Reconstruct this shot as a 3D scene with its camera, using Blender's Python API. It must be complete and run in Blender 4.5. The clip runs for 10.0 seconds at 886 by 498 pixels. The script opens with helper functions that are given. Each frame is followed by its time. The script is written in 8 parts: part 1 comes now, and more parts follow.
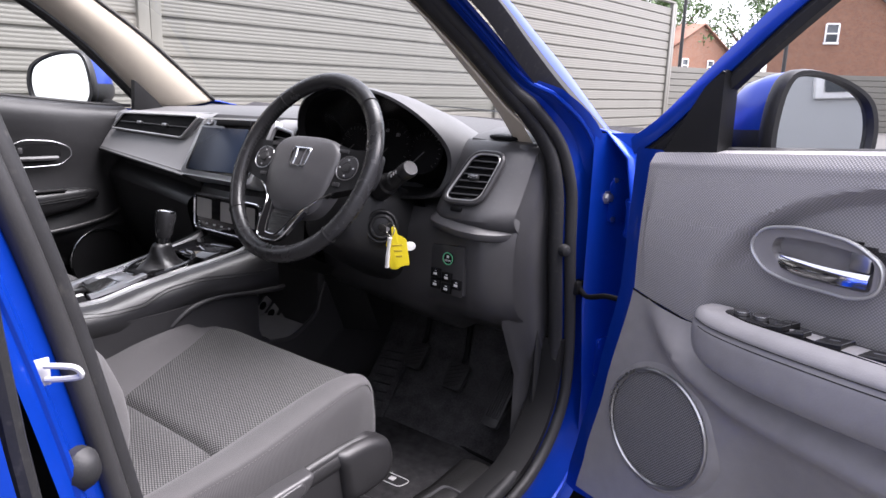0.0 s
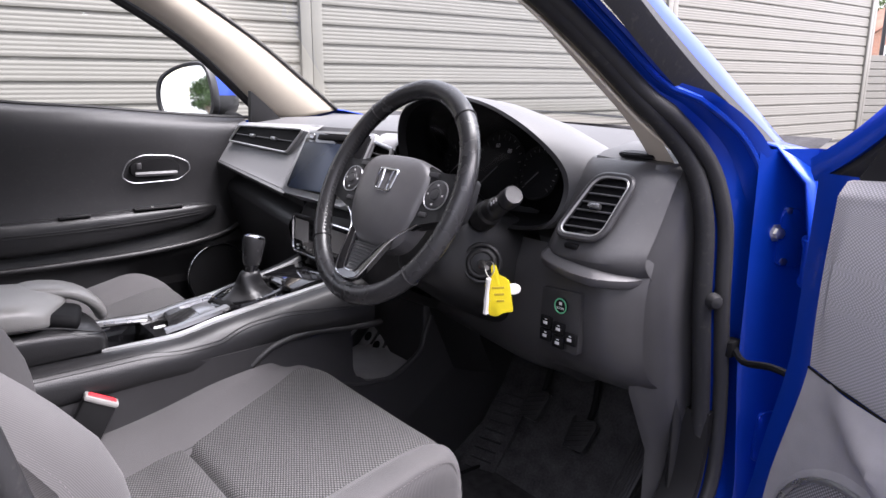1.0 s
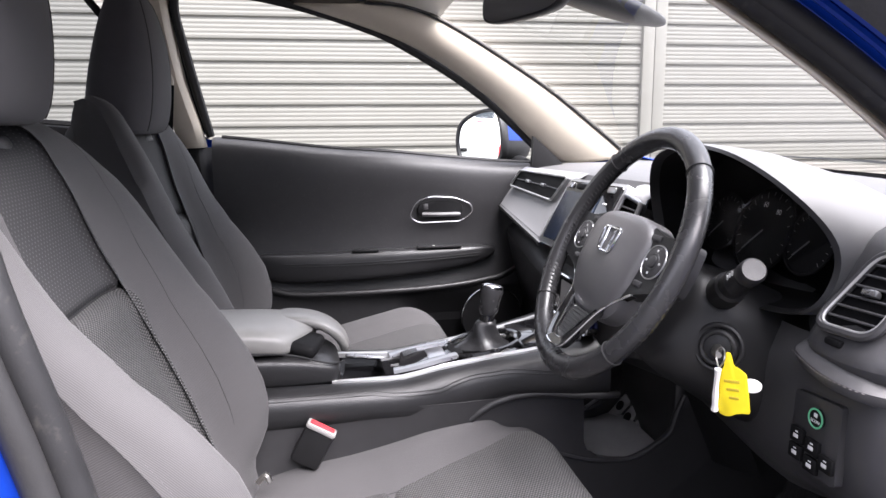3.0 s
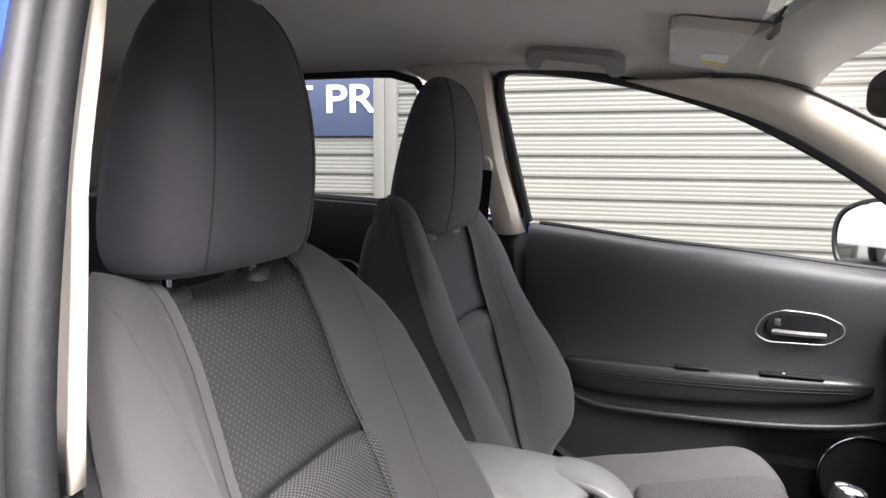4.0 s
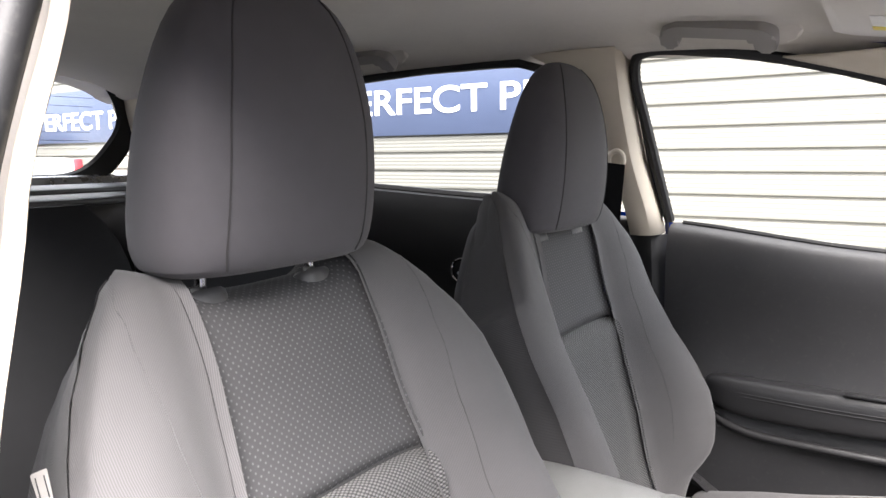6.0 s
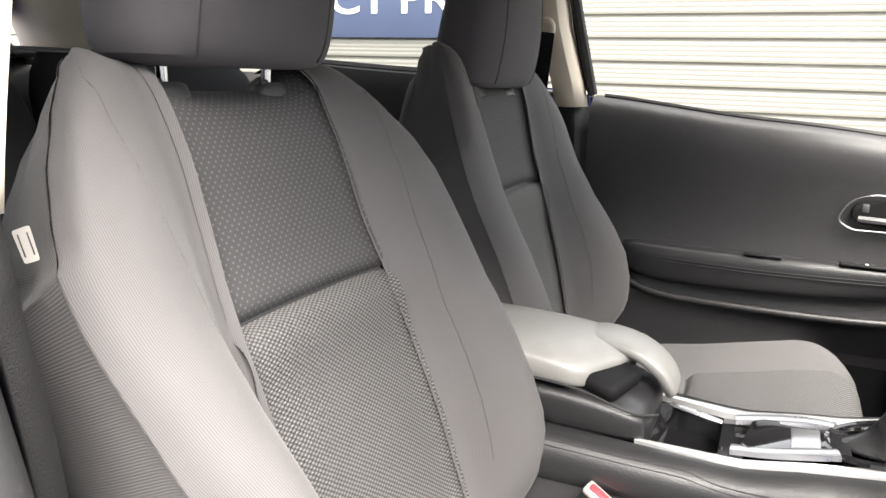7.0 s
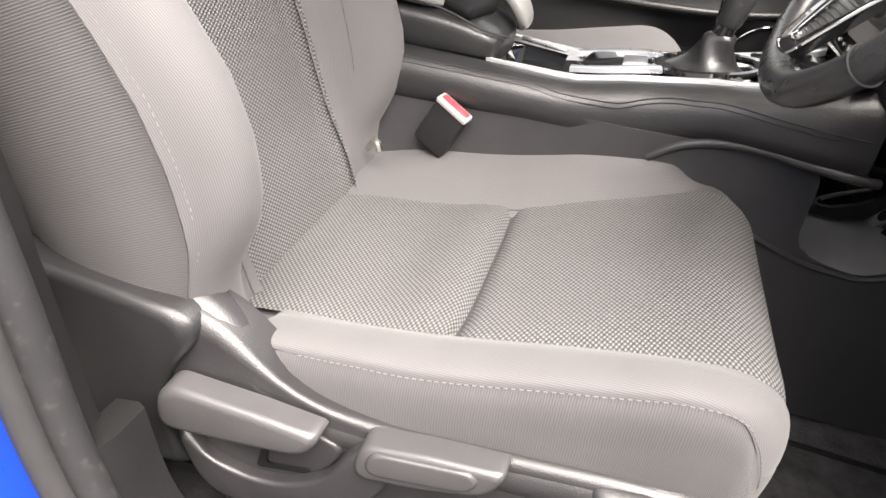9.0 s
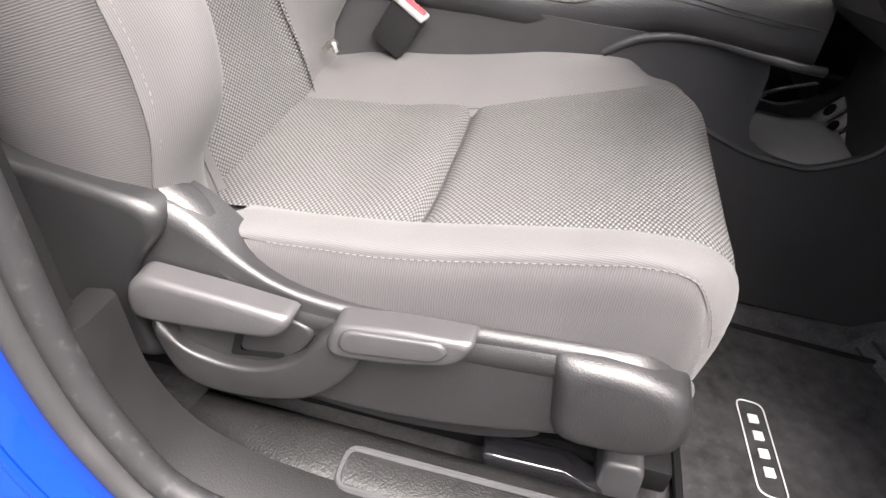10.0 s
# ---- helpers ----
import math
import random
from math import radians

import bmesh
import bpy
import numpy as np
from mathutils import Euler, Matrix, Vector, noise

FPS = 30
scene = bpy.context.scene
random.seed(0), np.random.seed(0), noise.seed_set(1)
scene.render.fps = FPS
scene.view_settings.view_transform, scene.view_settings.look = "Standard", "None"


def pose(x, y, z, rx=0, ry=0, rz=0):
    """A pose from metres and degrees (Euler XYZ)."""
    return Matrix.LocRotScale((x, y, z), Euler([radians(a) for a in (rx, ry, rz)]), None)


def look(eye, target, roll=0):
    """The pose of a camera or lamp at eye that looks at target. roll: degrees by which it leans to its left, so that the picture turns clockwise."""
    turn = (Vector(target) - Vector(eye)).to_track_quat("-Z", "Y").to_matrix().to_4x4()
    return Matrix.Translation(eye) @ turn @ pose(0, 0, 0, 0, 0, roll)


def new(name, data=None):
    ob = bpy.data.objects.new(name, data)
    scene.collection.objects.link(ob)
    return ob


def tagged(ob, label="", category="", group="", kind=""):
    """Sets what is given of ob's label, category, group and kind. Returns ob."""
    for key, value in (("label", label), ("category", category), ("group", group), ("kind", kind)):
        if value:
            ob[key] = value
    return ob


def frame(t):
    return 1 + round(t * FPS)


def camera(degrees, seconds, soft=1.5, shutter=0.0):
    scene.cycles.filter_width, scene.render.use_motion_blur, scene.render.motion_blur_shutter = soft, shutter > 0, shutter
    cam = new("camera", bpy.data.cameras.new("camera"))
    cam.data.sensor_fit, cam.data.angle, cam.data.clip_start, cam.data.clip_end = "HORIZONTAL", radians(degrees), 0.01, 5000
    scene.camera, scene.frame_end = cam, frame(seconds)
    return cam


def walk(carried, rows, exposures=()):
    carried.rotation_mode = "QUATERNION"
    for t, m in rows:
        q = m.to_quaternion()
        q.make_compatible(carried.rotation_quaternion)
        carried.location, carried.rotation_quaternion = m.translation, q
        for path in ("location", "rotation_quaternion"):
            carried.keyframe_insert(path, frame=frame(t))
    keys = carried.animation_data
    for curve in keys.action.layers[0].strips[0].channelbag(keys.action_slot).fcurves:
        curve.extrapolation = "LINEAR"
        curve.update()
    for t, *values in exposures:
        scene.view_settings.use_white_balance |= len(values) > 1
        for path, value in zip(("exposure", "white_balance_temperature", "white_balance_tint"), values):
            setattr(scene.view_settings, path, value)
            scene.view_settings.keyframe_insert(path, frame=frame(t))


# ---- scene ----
cam = camera(63.8, 10.0)
PATH = [
    (0, (1.428, -0.001, 1.135), (0.214, 1.522, 0.683), 1.9),
    (0.5, (1.324, 0.153, 1.14), (-0.058, 1.526, 0.685), 1.1),
    (1, (1.321, 0.255, 1.148), (-0.209, 1.458, 0.687), 0.3),
    (1.5, (1.365, 0.346, 1.153), (-0.288, 1.372, 0.691), -0.3),
    (2, (1.4, 0.401, 1.15), (-0.361, 1.236, 0.702), -0.5),
    (2.2, (1.41, 0.416, 1.15), (-0.383, 1.182, 0.707), -0.7),
    (3.3, (1.235, 0.506, 1.173), (-0.736, 0.608, 0.849), 0.0),
    (3.5, (1.181, 0.525, 1.223), (-0.792, 0.424, 0.91), 0.2),
    (4, (1.039, 0.587, 1.283), (-0.839, -0.052, 1.028), 0.4),
    (4.5, (0.89, 0.678, 1.304), (-0.8, -0.37, 1.09), -0.7),
    (5, (0.829, 0.691, 1.293), (-0.772, -0.492, 1.102), -2.0),
    (5.2, (0.829, 0.691, 1.291), (-0.762, -0.507, 1.104), -2.3),
    (6.5, (0.936, 0.660, 1.234), (-0.775, -0.314, 0.881), 1.0),
    (7, (0.956, 0.622, 1.157), (-0.806, -0.195, 0.682), 1.7),
    (7.5, (0.99, 0.648, 1.136), (-0.75, -0.055, 0.447), 2.9),
    (8, (1.016, 0.664, 1.066), (-0.714, 0.09, 0.242), 5.6),
    (8.5, (1.038, 0.68, 1.015), (-0.672, 0.219, 0.086), 7.2),
    (9, (1.059, 0.682, 0.976), (-0.623, 0.329, -0.046), 8.1),
    (9.5, (1.076, 0.682, 0.96), (-0.569, 0.427, -0.149), 9.0),
    (10, (1.096, 0.69, 0.943), (-0.522, 0.49, -0.216), 8.9),
]
walk(cam, [(t, look(eye, target, roll)) for t, eye, target, roll in PATH],
     exposures=[(0.0, 2.3, 6250, 20), (1.2, 2.62, 6250, 21), (2.2, 2.85, 6200, 21), (3.5, 2.85, 6400, 17), (4.5, 3.2, 6500, 15), (5.2, 3.75, 6500, 15), (6.5, 3.65, 6750, 13), (7.0, 3.45, 6900, 12), (7.5, 3.38, 7000, 14), (8.0, 3.4, 7000, 14), (9.0, 3.4, 7000, 14), (10.0, 3.5, 6800, 14)])

# ---- sky, sun ----
world = bpy.data.worlds.new("world")
scene.world = world
world.use_nodes = True
wn = world.node_tree.nodes
wl = world.node_tree.links
sky = wn.new("ShaderNodeTexSky")
sky.sky_type = "NISHITA"
sky.sun_disc = False
sky.sun_elevation = radians(61)
sky.sun_rotation = radians(52)
sky.air_density, sky.dust_density, sky.ozone_density = 1.0, 2.0, 1.0
grey = wn.new("ShaderNodeHueSaturation")
grey.inputs["Saturation"].default_value = 0.18
wl.new(sky.outputs["Color"], grey.inputs["Color"])
wl.new(grey.outputs["Color"], wn["Background"].inputs["Color"])
wn["Background"].inputs["Strength"].default_value = 0.13
sun = new("sun", bpy.data.lights.new("sun", "SUN"))
sun.data.energy, sun.data.angle, sun.data.color = 2.7, radians(56), (1.0, 0.97, 0.93)
sun.matrix_world = look((4.6, 3.6, 11.4), (0, 0, 1))

# ---- materials ----
def material(name, col, rough=0.5, metal=0.0, vary=0.12, scale=40.0, bump=0.0, bscale=400.0, coat=0.0, sheen=0.0, spec=0.5, dirt=0.0):
    m = bpy.data.materials.new(name)
    m.use_nodes = True
    nt = m.node_tree
    n, l = nt.nodes, nt.links
    b = n["Principled BSDF"]
    b.inputs["Roughness"].default_value = rough
    b.inputs["Metallic"].default_value = metal
    b.inputs["Coat Weight"].default_value = coat
    b.inputs["Coat Roughness"].default_value = 0.04
    b.inputs["Sheen Weight"].default_value = sheen
    b.inputs["Specular IOR Level"].default_value = spec
    tc = n.new("ShaderNodeTexCoord")
    nz = n.new("ShaderNodeTexNoise")
    nz.inputs["Scale"].default_value = scale
    nz.inputs["Detail"].default_value = 6.0
    l.new(tc.outputs["Object"], nz.inputs["Vector"])
    big = n.new("ShaderNodeTexNoise")
    big.inputs["Scale"].default_value = scale * 0.12
    l.new(tc.outputs["Object"], big.inputs["Vector"])
    add = n.new("ShaderNodeMath")
    add.operation = "ADD"
    l.new(nz.outputs["Fac"], add.inputs[0])
    l.new(big.outputs["Fac"], add.inputs[1])
    half = n.new("ShaderNodeMath")
    half.operation = "MULTIPLY"
    half.inputs[1].default_value = 0.5
    l.new(add.outputs[0], half.inputs[0])
    r = n.new("ShaderNodeValToRGB")
    r.color_ramp.elements[0].position, r.color_ramp.elements[1].position = 0.3, 0.7
    r.color_ramp.elements[0].color = (*[c * (1 - vary) for c in col], 1)
    r.color_ramp.elements[1].color = (*[min(1, c * (1 + vary)) for c in col], 1)
    l.new(half.outputs[0], r.inputs["Fac"])
    out = r.outputs["Color"]
    if dirt:
        d = n.new("ShaderNodeTexNoise")
        d.inputs["Scale"].default_value = scale * 2.7
        d.inputs["Detail"].default_value = 8.0
        l.new(tc.outputs["Object"], d.inputs["Vector"])
        dr = n.new("ShaderNodeMapRange")
        dr.inputs["From Min"].default_value, dr.inputs["From Max"].default_value = 0.58, 0.75
        dr.inputs["To Max"].default_value = dirt
        l.new(d.outputs["Fac"], dr.inputs["Value"])
        mx = n.new("ShaderNodeMixRGB")
        mx.inputs["Color2"].default_value = (0.32, 0.29, 0.25, 1)
        l.new(dr.outputs["Result"], mx.inputs["Fac"])
        l.new(out, mx.inputs["Color1"])
        out = mx.outputs["Color"]
    l.new(out, b.inputs["Base Color"])
    rr = n.new("ShaderNodeMapRange")
    rr.inputs["To Min"].default_value, rr.inputs["To Max"].default_value = max(0.02, rough * 0.85), min(1, rough * 1.15)
    l.new(half.outputs[0], rr.inputs["Value"])
    l.new(rr.outputs["Result"], b.inputs["Roughness"])
    if bump:
        bn = n.new("ShaderNodeTexNoise")
        bn.inputs["Scale"].default_value = bscale
        bn.inputs["Detail"].default_value = 2.0
        l.new(tc.outputs["Object"], bn.inputs["Vector"])
        bp = n.new("ShaderNodeBump")
        bp.inputs["Strength"].default_value = bump
        bp.inputs["Distance"].default_value = 0.001
        l.new(bn.outputs["Fac"], bp.inputs["Height"])
        l.new(bp.outputs["Normal"], b.inputs["Normal"])
    return m


def woven(name, dark, light, pitch, turn=45.0, stretch=(1, 1, 1), rough=0.9, bump=0.6, lo=0.15, hi=0.55, sheen=0.0):
    """A knitted cloth: a regular lattice of small raised loops."""
    m = material(name, dark, rough, vary=0.1, scale=25, sheen=sheen)
    n, l = m.node_tree.nodes, m.node_tree.links
    b = n["Principled BSDF"]
    tc = n.new("ShaderNodeTexCoord")
    mp = n.new("ShaderNodeMapping")
    mp.inputs["Rotation"].default_value = [radians(a) for a in turn] if isinstance(turn, tuple) else (0, 0, radians(turn))
    mp.inputs["Scale"].default_value = [s / pitch for s in stretch]
    l.new(tc.outputs["UV"], mp.inputs["Vector"])
    v = n.new("ShaderNodeTexVoronoi")
    v.voronoi_dimensions = "2D"
    v.inputs["Scale"].default_value = 1.0
    v.inputs["Randomness"].default_value = 0.06
    l.new(mp.outputs["Vector"], v.inputs["Vector"])
    r = n.new("ShaderNodeMapRange")
    r.inputs["From Min"].default_value, r.inputs["From Max"].default_value = hi, lo
    l.new(v.outputs["Distance"], r.inputs["Value"])
    base = b.inputs["Base Color"].links[0].from_socket
    mx = n.new("ShaderNodeMixRGB")
    mx.inputs["Color2"].default_value = (*light, 1)
    l.new(r.outputs["Result"], mx.inputs["Fac"])
    l.new(base, mx.inputs["Color1"])
    l.new(mx.outputs["Color"], b.inputs["Base Color"])
    bp = n.new("ShaderNodeBump")
    bp.inputs["Strength"].default_value = bump
    bp.inputs["Distance"].default_value = pitch * 0.25
    l.new(r.outputs["Result"], bp.inputs["Height"])
    l.new(bp.outputs["Normal"], b.inputs["Normal"])
    return m


def ribbed(name, col, pitch, rough=0.9, bump=0.4, turn=0.0, sheen=0.08, vary=0.1):
    m = material(name, col, rough, vary=vary, scale=18, sheen=sheen)
    n, l = m.node_tree.nodes, m.node_tree.links
    b = n["Principled BSDF"]
    tc = n.new("ShaderNodeTexCoord")
    mp = n.new("ShaderNodeMapping")
    mp.inputs["Rotation"].default_value = (0, 0, radians(turn))
    l.new(tc.outputs["UV"], mp.inputs["Vector"])
    w = n.new("ShaderNodeTexWave")
    w.inputs["Scale"].default_value = 0.314 / pitch
    w.inputs["Distortion"].default_value = 0.6
    w.inputs["Detail"].default_value = 2.0
    l.new(mp.outputs["Vector"], w.inputs["Vector"])
    bp = n.new("ShaderNodeBump")
    bp.inputs["Strength"].default_value = bump
    bp.inputs["Distance"].default_value = 0.0006
    l.new(w.outputs["Fac"], bp.inputs["Height"])
    l.new(bp.outputs["Normal"], b.inputs["Normal"])
    base = b.inputs["Base Color"].links[0].from_socket
    mx = n.new("ShaderNodeMixRGB")
    mx.blend_type = "MULTIPLY"
    mx.inputs["Fac"].default_value = 0.35
    l.new(base, mx.inputs["Color1"])
    l.new(w.outputs["Color"], mx.inputs["Color2"])
    l.new(mx.outputs["Color"], b.inputs["Base Color"])
    return m


def glass(name, tint, rough=0.0, most=0.75):
    m = bpy.data.materials.new(name)
    m.use_nodes = True
    n, l = m.node_tree.nodes, m.node_tree.links
    n.remove(n["Principled BSDF"])
    t = n.new("ShaderNodeBsdfTransparent")
    t.inputs["Color"].default_value = (*tint, 1)
    g = n.new("ShaderNodeBsdfGlossy")
    g.inputs["Roughness"].default_value = rough
    lw = n.new("ShaderNodeLayerWeight")
    pw = n.new("ShaderNodeMath")
    pw.operation = "POWER"
    pw.inputs[1].default_value = 4.0
    l.new(lw.outputs["Facing"], pw.inputs[0])
    f = n.new("ShaderNodeMapRange")
    f.inputs["To Min"].default_value, f.inputs["To Max"].default_value = 0.03, most
    l.new(pw.outputs[0], f.inputs["Value"])
    mx = n.new("ShaderNodeMixShader")
    l.new(f.outputs["Result"], mx.inputs["Fac"])
    l.new(t.outputs["BSDF"], mx.inputs[1])
    l.new(g.outputs["BSDF"], mx.inputs[2])
    l.new(mx.outputs["Shader"], n["Material Output"].inputs["Surface"])
    return m


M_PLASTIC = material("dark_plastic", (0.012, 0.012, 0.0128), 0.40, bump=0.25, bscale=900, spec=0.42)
M_PLASTIC2 = material("charcoal_plastic", (0.042, 0.0412, 0.0432), 0.42, bump=0.25, bscale=900, dirt=0.04, spec=0.5)
M_LEVER = material("grey_lever_plastic", (0.040, 0.039, 0.0405), 0.36, bump=0.25, bscale=700)
# far door's trim, colour lowered for the weaker light across the cabin
M_PDOOR = material("shaded_door_trim", (0.024, 0.0238, 0.0252), 0.40, bump=0.25, bscale=900, spec=0.42, dirt=0.03)
M_SHIELD = material("grey_shield_plastic", (0.017, 0.0165, 0.0175), 0.40, bump=0.35, bscale=700, dirt=0.02, spec=0.5)
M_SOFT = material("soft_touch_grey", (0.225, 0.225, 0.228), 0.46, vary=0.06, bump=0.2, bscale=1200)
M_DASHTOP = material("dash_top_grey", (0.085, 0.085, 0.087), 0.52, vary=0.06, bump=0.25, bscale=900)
M_LEATHER = material("black_leather", (0.026, 0.026, 0.0275), 0.27, bump=0.35, bscale=520)
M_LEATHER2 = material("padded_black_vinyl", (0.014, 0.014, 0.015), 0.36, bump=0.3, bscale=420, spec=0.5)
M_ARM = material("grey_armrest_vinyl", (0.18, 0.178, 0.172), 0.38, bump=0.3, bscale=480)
M_BOLSTER = ribbed("bolster_cloth", (0.079, 0.076, 0.0775), 0.0020, turn=8, bump=0.18)
# bolster cloth darkened: the shade on the seats' side faces is in the colour
M_SHADECLOTH = ribbed("shaded_side_cloth", (0.056, 0.0535, 0.055), 0.0024, turn=90)
M_DOTS = woven("dotted_cloth", (0.036, 0.0355, 0.0368), (0.094, 0.092, 0.094), 0.0070, lo=0.06, hi=0.25, bump=0.3)
M_KNIT = woven("knit_cloth", (0.027, 0.027, 0.0275), (0.135, 0.132, 0.131), 0.0056, turn=38.0, stretch=(1, 1.5, 1), lo=0.18, hi=0.53, bump=0.9)
M_BENCH = material("rear_bench_cloth", (0.012, 0.012, 0.013), 0.95, vary=0.15, scale=40, bump=0.3, bscale=900, spec=0.2)
M_HEAD = material("headrest_cloth", (0.060, 0.057, 0.062), 0.85, vary=0.08, scale=60, bump=0.35, bscale=1400, sheen=0.08, spec=0.2)
# open door's trim colours are raised to stand for the daylight on it
M_DOORCLOTH = woven("daylit_door_cloth", (0.20, 0.193, 0.197), (0.38, 0.368, 0.375), 0.0034, rough=0.55, bump=0.35)
M_ARMPAD = material("daylit_grey_vinyl", (0.25, 0.243, 0.25), 0.42, bump=0.3, bscale=420, dirt=0.05)
M_DOORLOW = material("daylit_door_plastic", (0.23, 0.222, 0.227), 0.30, bump=0.3, bscale=700, dirt=0.04)
M_STITCH = material("pale_thread", (0.105, 0.097, 0.099), 0.8)
M_KNEE = material("dark_knee_plastic", (0.038, 0.0372, 0.039), 0.38, bump=0.25, bscale=900, spec=0.5)
M_CONSOLE = material("dark_console_plastic", (0.030, 0.0295, 0.031), 0.40, bump=0.25, bscale=900, spec=0.5)
M_HUB = material("airbag_cover_plastic", (0.095, 0.093, 0.096), 0.34, bump=0.3, bscale=900, spec=0.6)
M_GRAB = material("grey_grab_plastic", (0.27, 0.255, 0.24), 0.6, vary=0.04, bump=0.2, bscale=900)
M_SILL = material("grained_sill_plastic", (0.009, 0.0088, 0.0088), 0.52, vary=0.4, scale=160, bump=1.0, bscale=420, spec=0.4)
# blacker than the plastic: shade low in the door opening is in the colour
M_LOWTRIM = material("shaded_lower_trim", (0.006, 0.0059, 0.0062), 0.6, vary=0.2, bump=0.4, bscale=600, spec=0.18)
M_BEZEL = material("satin_screen_bezel", (0.56, 0.57, 0.58), 0.36, metal=0.7, vary=0.03)
M_STITCHD = material("dark_thread", (0.012, 0.012, 0.013), 0.8)
# near-black cord: sewn seams, and drawn-in shade for the seat creases
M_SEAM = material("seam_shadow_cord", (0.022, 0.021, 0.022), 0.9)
M_LINER = material("headliner_felt", (0.52, 0.485, 0.435), 0.95, vary=0.05, scale=90, bump=0.3, bscale=800, sheen=0.3)
M_PILLAR = material("beige_pillar_trim", (0.50, 0.445, 0.365), 0.6, vary=0.04, bump=0.15, bscale=900)
M_BLUE = material("blue_metallic_paint", (0.002, 0.034, 0.32), 0.32, metal=0.4, vary=0.04, scale=300, coat=0.25, spec=0.3)
M_RUBBER = material("black_rubber_seal", (0.014, 0.014, 0.015), 0.55, bump=0.2, bscale=300, dirt=0.06, spec=0.35)
M_RUBBER2 = material("grey_rubber_seal", (0.022, 0.0217, 0.0225), 0.5, bump=0.2, bscale=300, dirt=0.02, spec=0.35)
M_CHROME = material("chrome", (0.72, 0.73, 0.75), 0.08, metal=1.0, vary=0.02)
M_SATIN = material("satin_silver", (0.42, 0.42, 0.43), 0.28, metal=0.9, vary=0.05)
M_BRIGHT = material("brushed_silver_trim", (0.58, 0.58, 0.575), 0.34, metal=0.75, vary=0.04)
M_STEEL = material("bright_steel", (0.62, 0.60, 0.56), 0.3, metal=1.0, vary=0.1, bump=0.2)
M_PIANO = material("piano_black", (0.008, 0.008, 0.009), 0.06, coat=0.6, vary=0.02)
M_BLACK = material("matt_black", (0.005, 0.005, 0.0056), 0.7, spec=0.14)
# dull navy: the screen's dark blue reflection is put into the colour
M_SCREEN = material("screen_glass", (0.018, 0.026, 0.045), 0.22, spec=0.25, vary=0.02)
M_CARPET = material("black_carpet", (0.046, 0.045, 0.047), 1.0, vary=0.5, scale=220, bump=1.0, bscale=900, dirt=0.05, spec=0.1)
M_MAT = material("black_mat_pile", (0.037, 0.036, 0.0375), 1.0, vary=0.6, scale=45, bump=1.0, bscale=1100, dirt=0.05, spec=0.1)
M_GLASS = glass("window_glass", (0.93, 0.96, 0.95))
M_GLASSD = glass("rear_glass", (0.66, 0.69, 0.70))
M_MIRROR = material("mirror", (0.86, 0.88, 0.88), 0.015, metal=1.0, vary=0.0)
M_WHITE = material("white_plastic", (0.75, 0.74, 0.72), 0.5)
M_YELLOW = material("yellow_plastic_tag", (0.78, 0.62, 0.008), 0.45)
M_RED = material("red_button", (0.62, 0.035, 0.045), 0.35)
M_GREEN = material("green_ring", (0.10, 0.42, 0.22), 0.3)
M_SOCKET = material("pale_socket_plastic", (0.30, 0.29, 0.28), 0.35, spec=0.6)
M_MARK = material("white_marking", (0.6, 0.6, 0.6), 0.6)
M_DIM = material("unlit_dial_print", (0.11, 0.11, 0.11), 0.6)
M_FENCE = material("white_profiled_steel", (0.166, 0.161, 0.141), 0.45, vary=0.04, scale=3, dirt=0.06)
# navy greyed in the colour for the haze of the car's side glass
M_SIGN = material("hazed_navy_vinyl", (0.046, 0.061, 0.108), 0.4, vary=0.05, scale=2)
M_PINK = material("pink_vinyl", (0.80, 0.10, 0.25), 0.4)
M_SIGNW = material("white_vinyl", (0.80, 0.80, 0.80), 0.4)
M_TARMAC = material("tarmac", (0.058, 0.056, 0.054), 0.9, vary=0.3, scale=60, bump=0.6, bscale=150)


# ---- building blocks ----
def cr(pts, n=6, closed=False):
    """A smooth curve through the points."""
    p = [Vector(q) for q in pts]
    k = len(p)
    out = []
    for i in range(k if closed else k - 1):
        a, b, c, d = (p[(i - 1) % k], p[i], p[(i + 1) % k], p[(i + 2) % k]) if closed else (p[max(i - 1, 0)], p[i], p[i + 1], p[min(i + 2, k - 1)])
        for j in range(n):
            t = j / n
            out.append(0.5 * ((2 * b) + (c - a) * t + (2 * a - 5 * b + 4 * c - d) * t * t + (3 * b - a - 3 * c + d) * t ** 3))
    if not closed:
        out.append(p[-1])
    return out


def interp(x, table):
    """Smoothed value at x from rows (x, value)."""
    if x <= table[0][0]:
        return table[0][1]
    for (x0, a), (x1, b) in zip(table, table[1:]):
        if x <= x1:
            t = (x - x0) / (x1 - x0)
            t = t * t * (3 - 2 * t) * 0.4 + t * 0.6
            return a + (b - a) * t
    return table[-1][1]


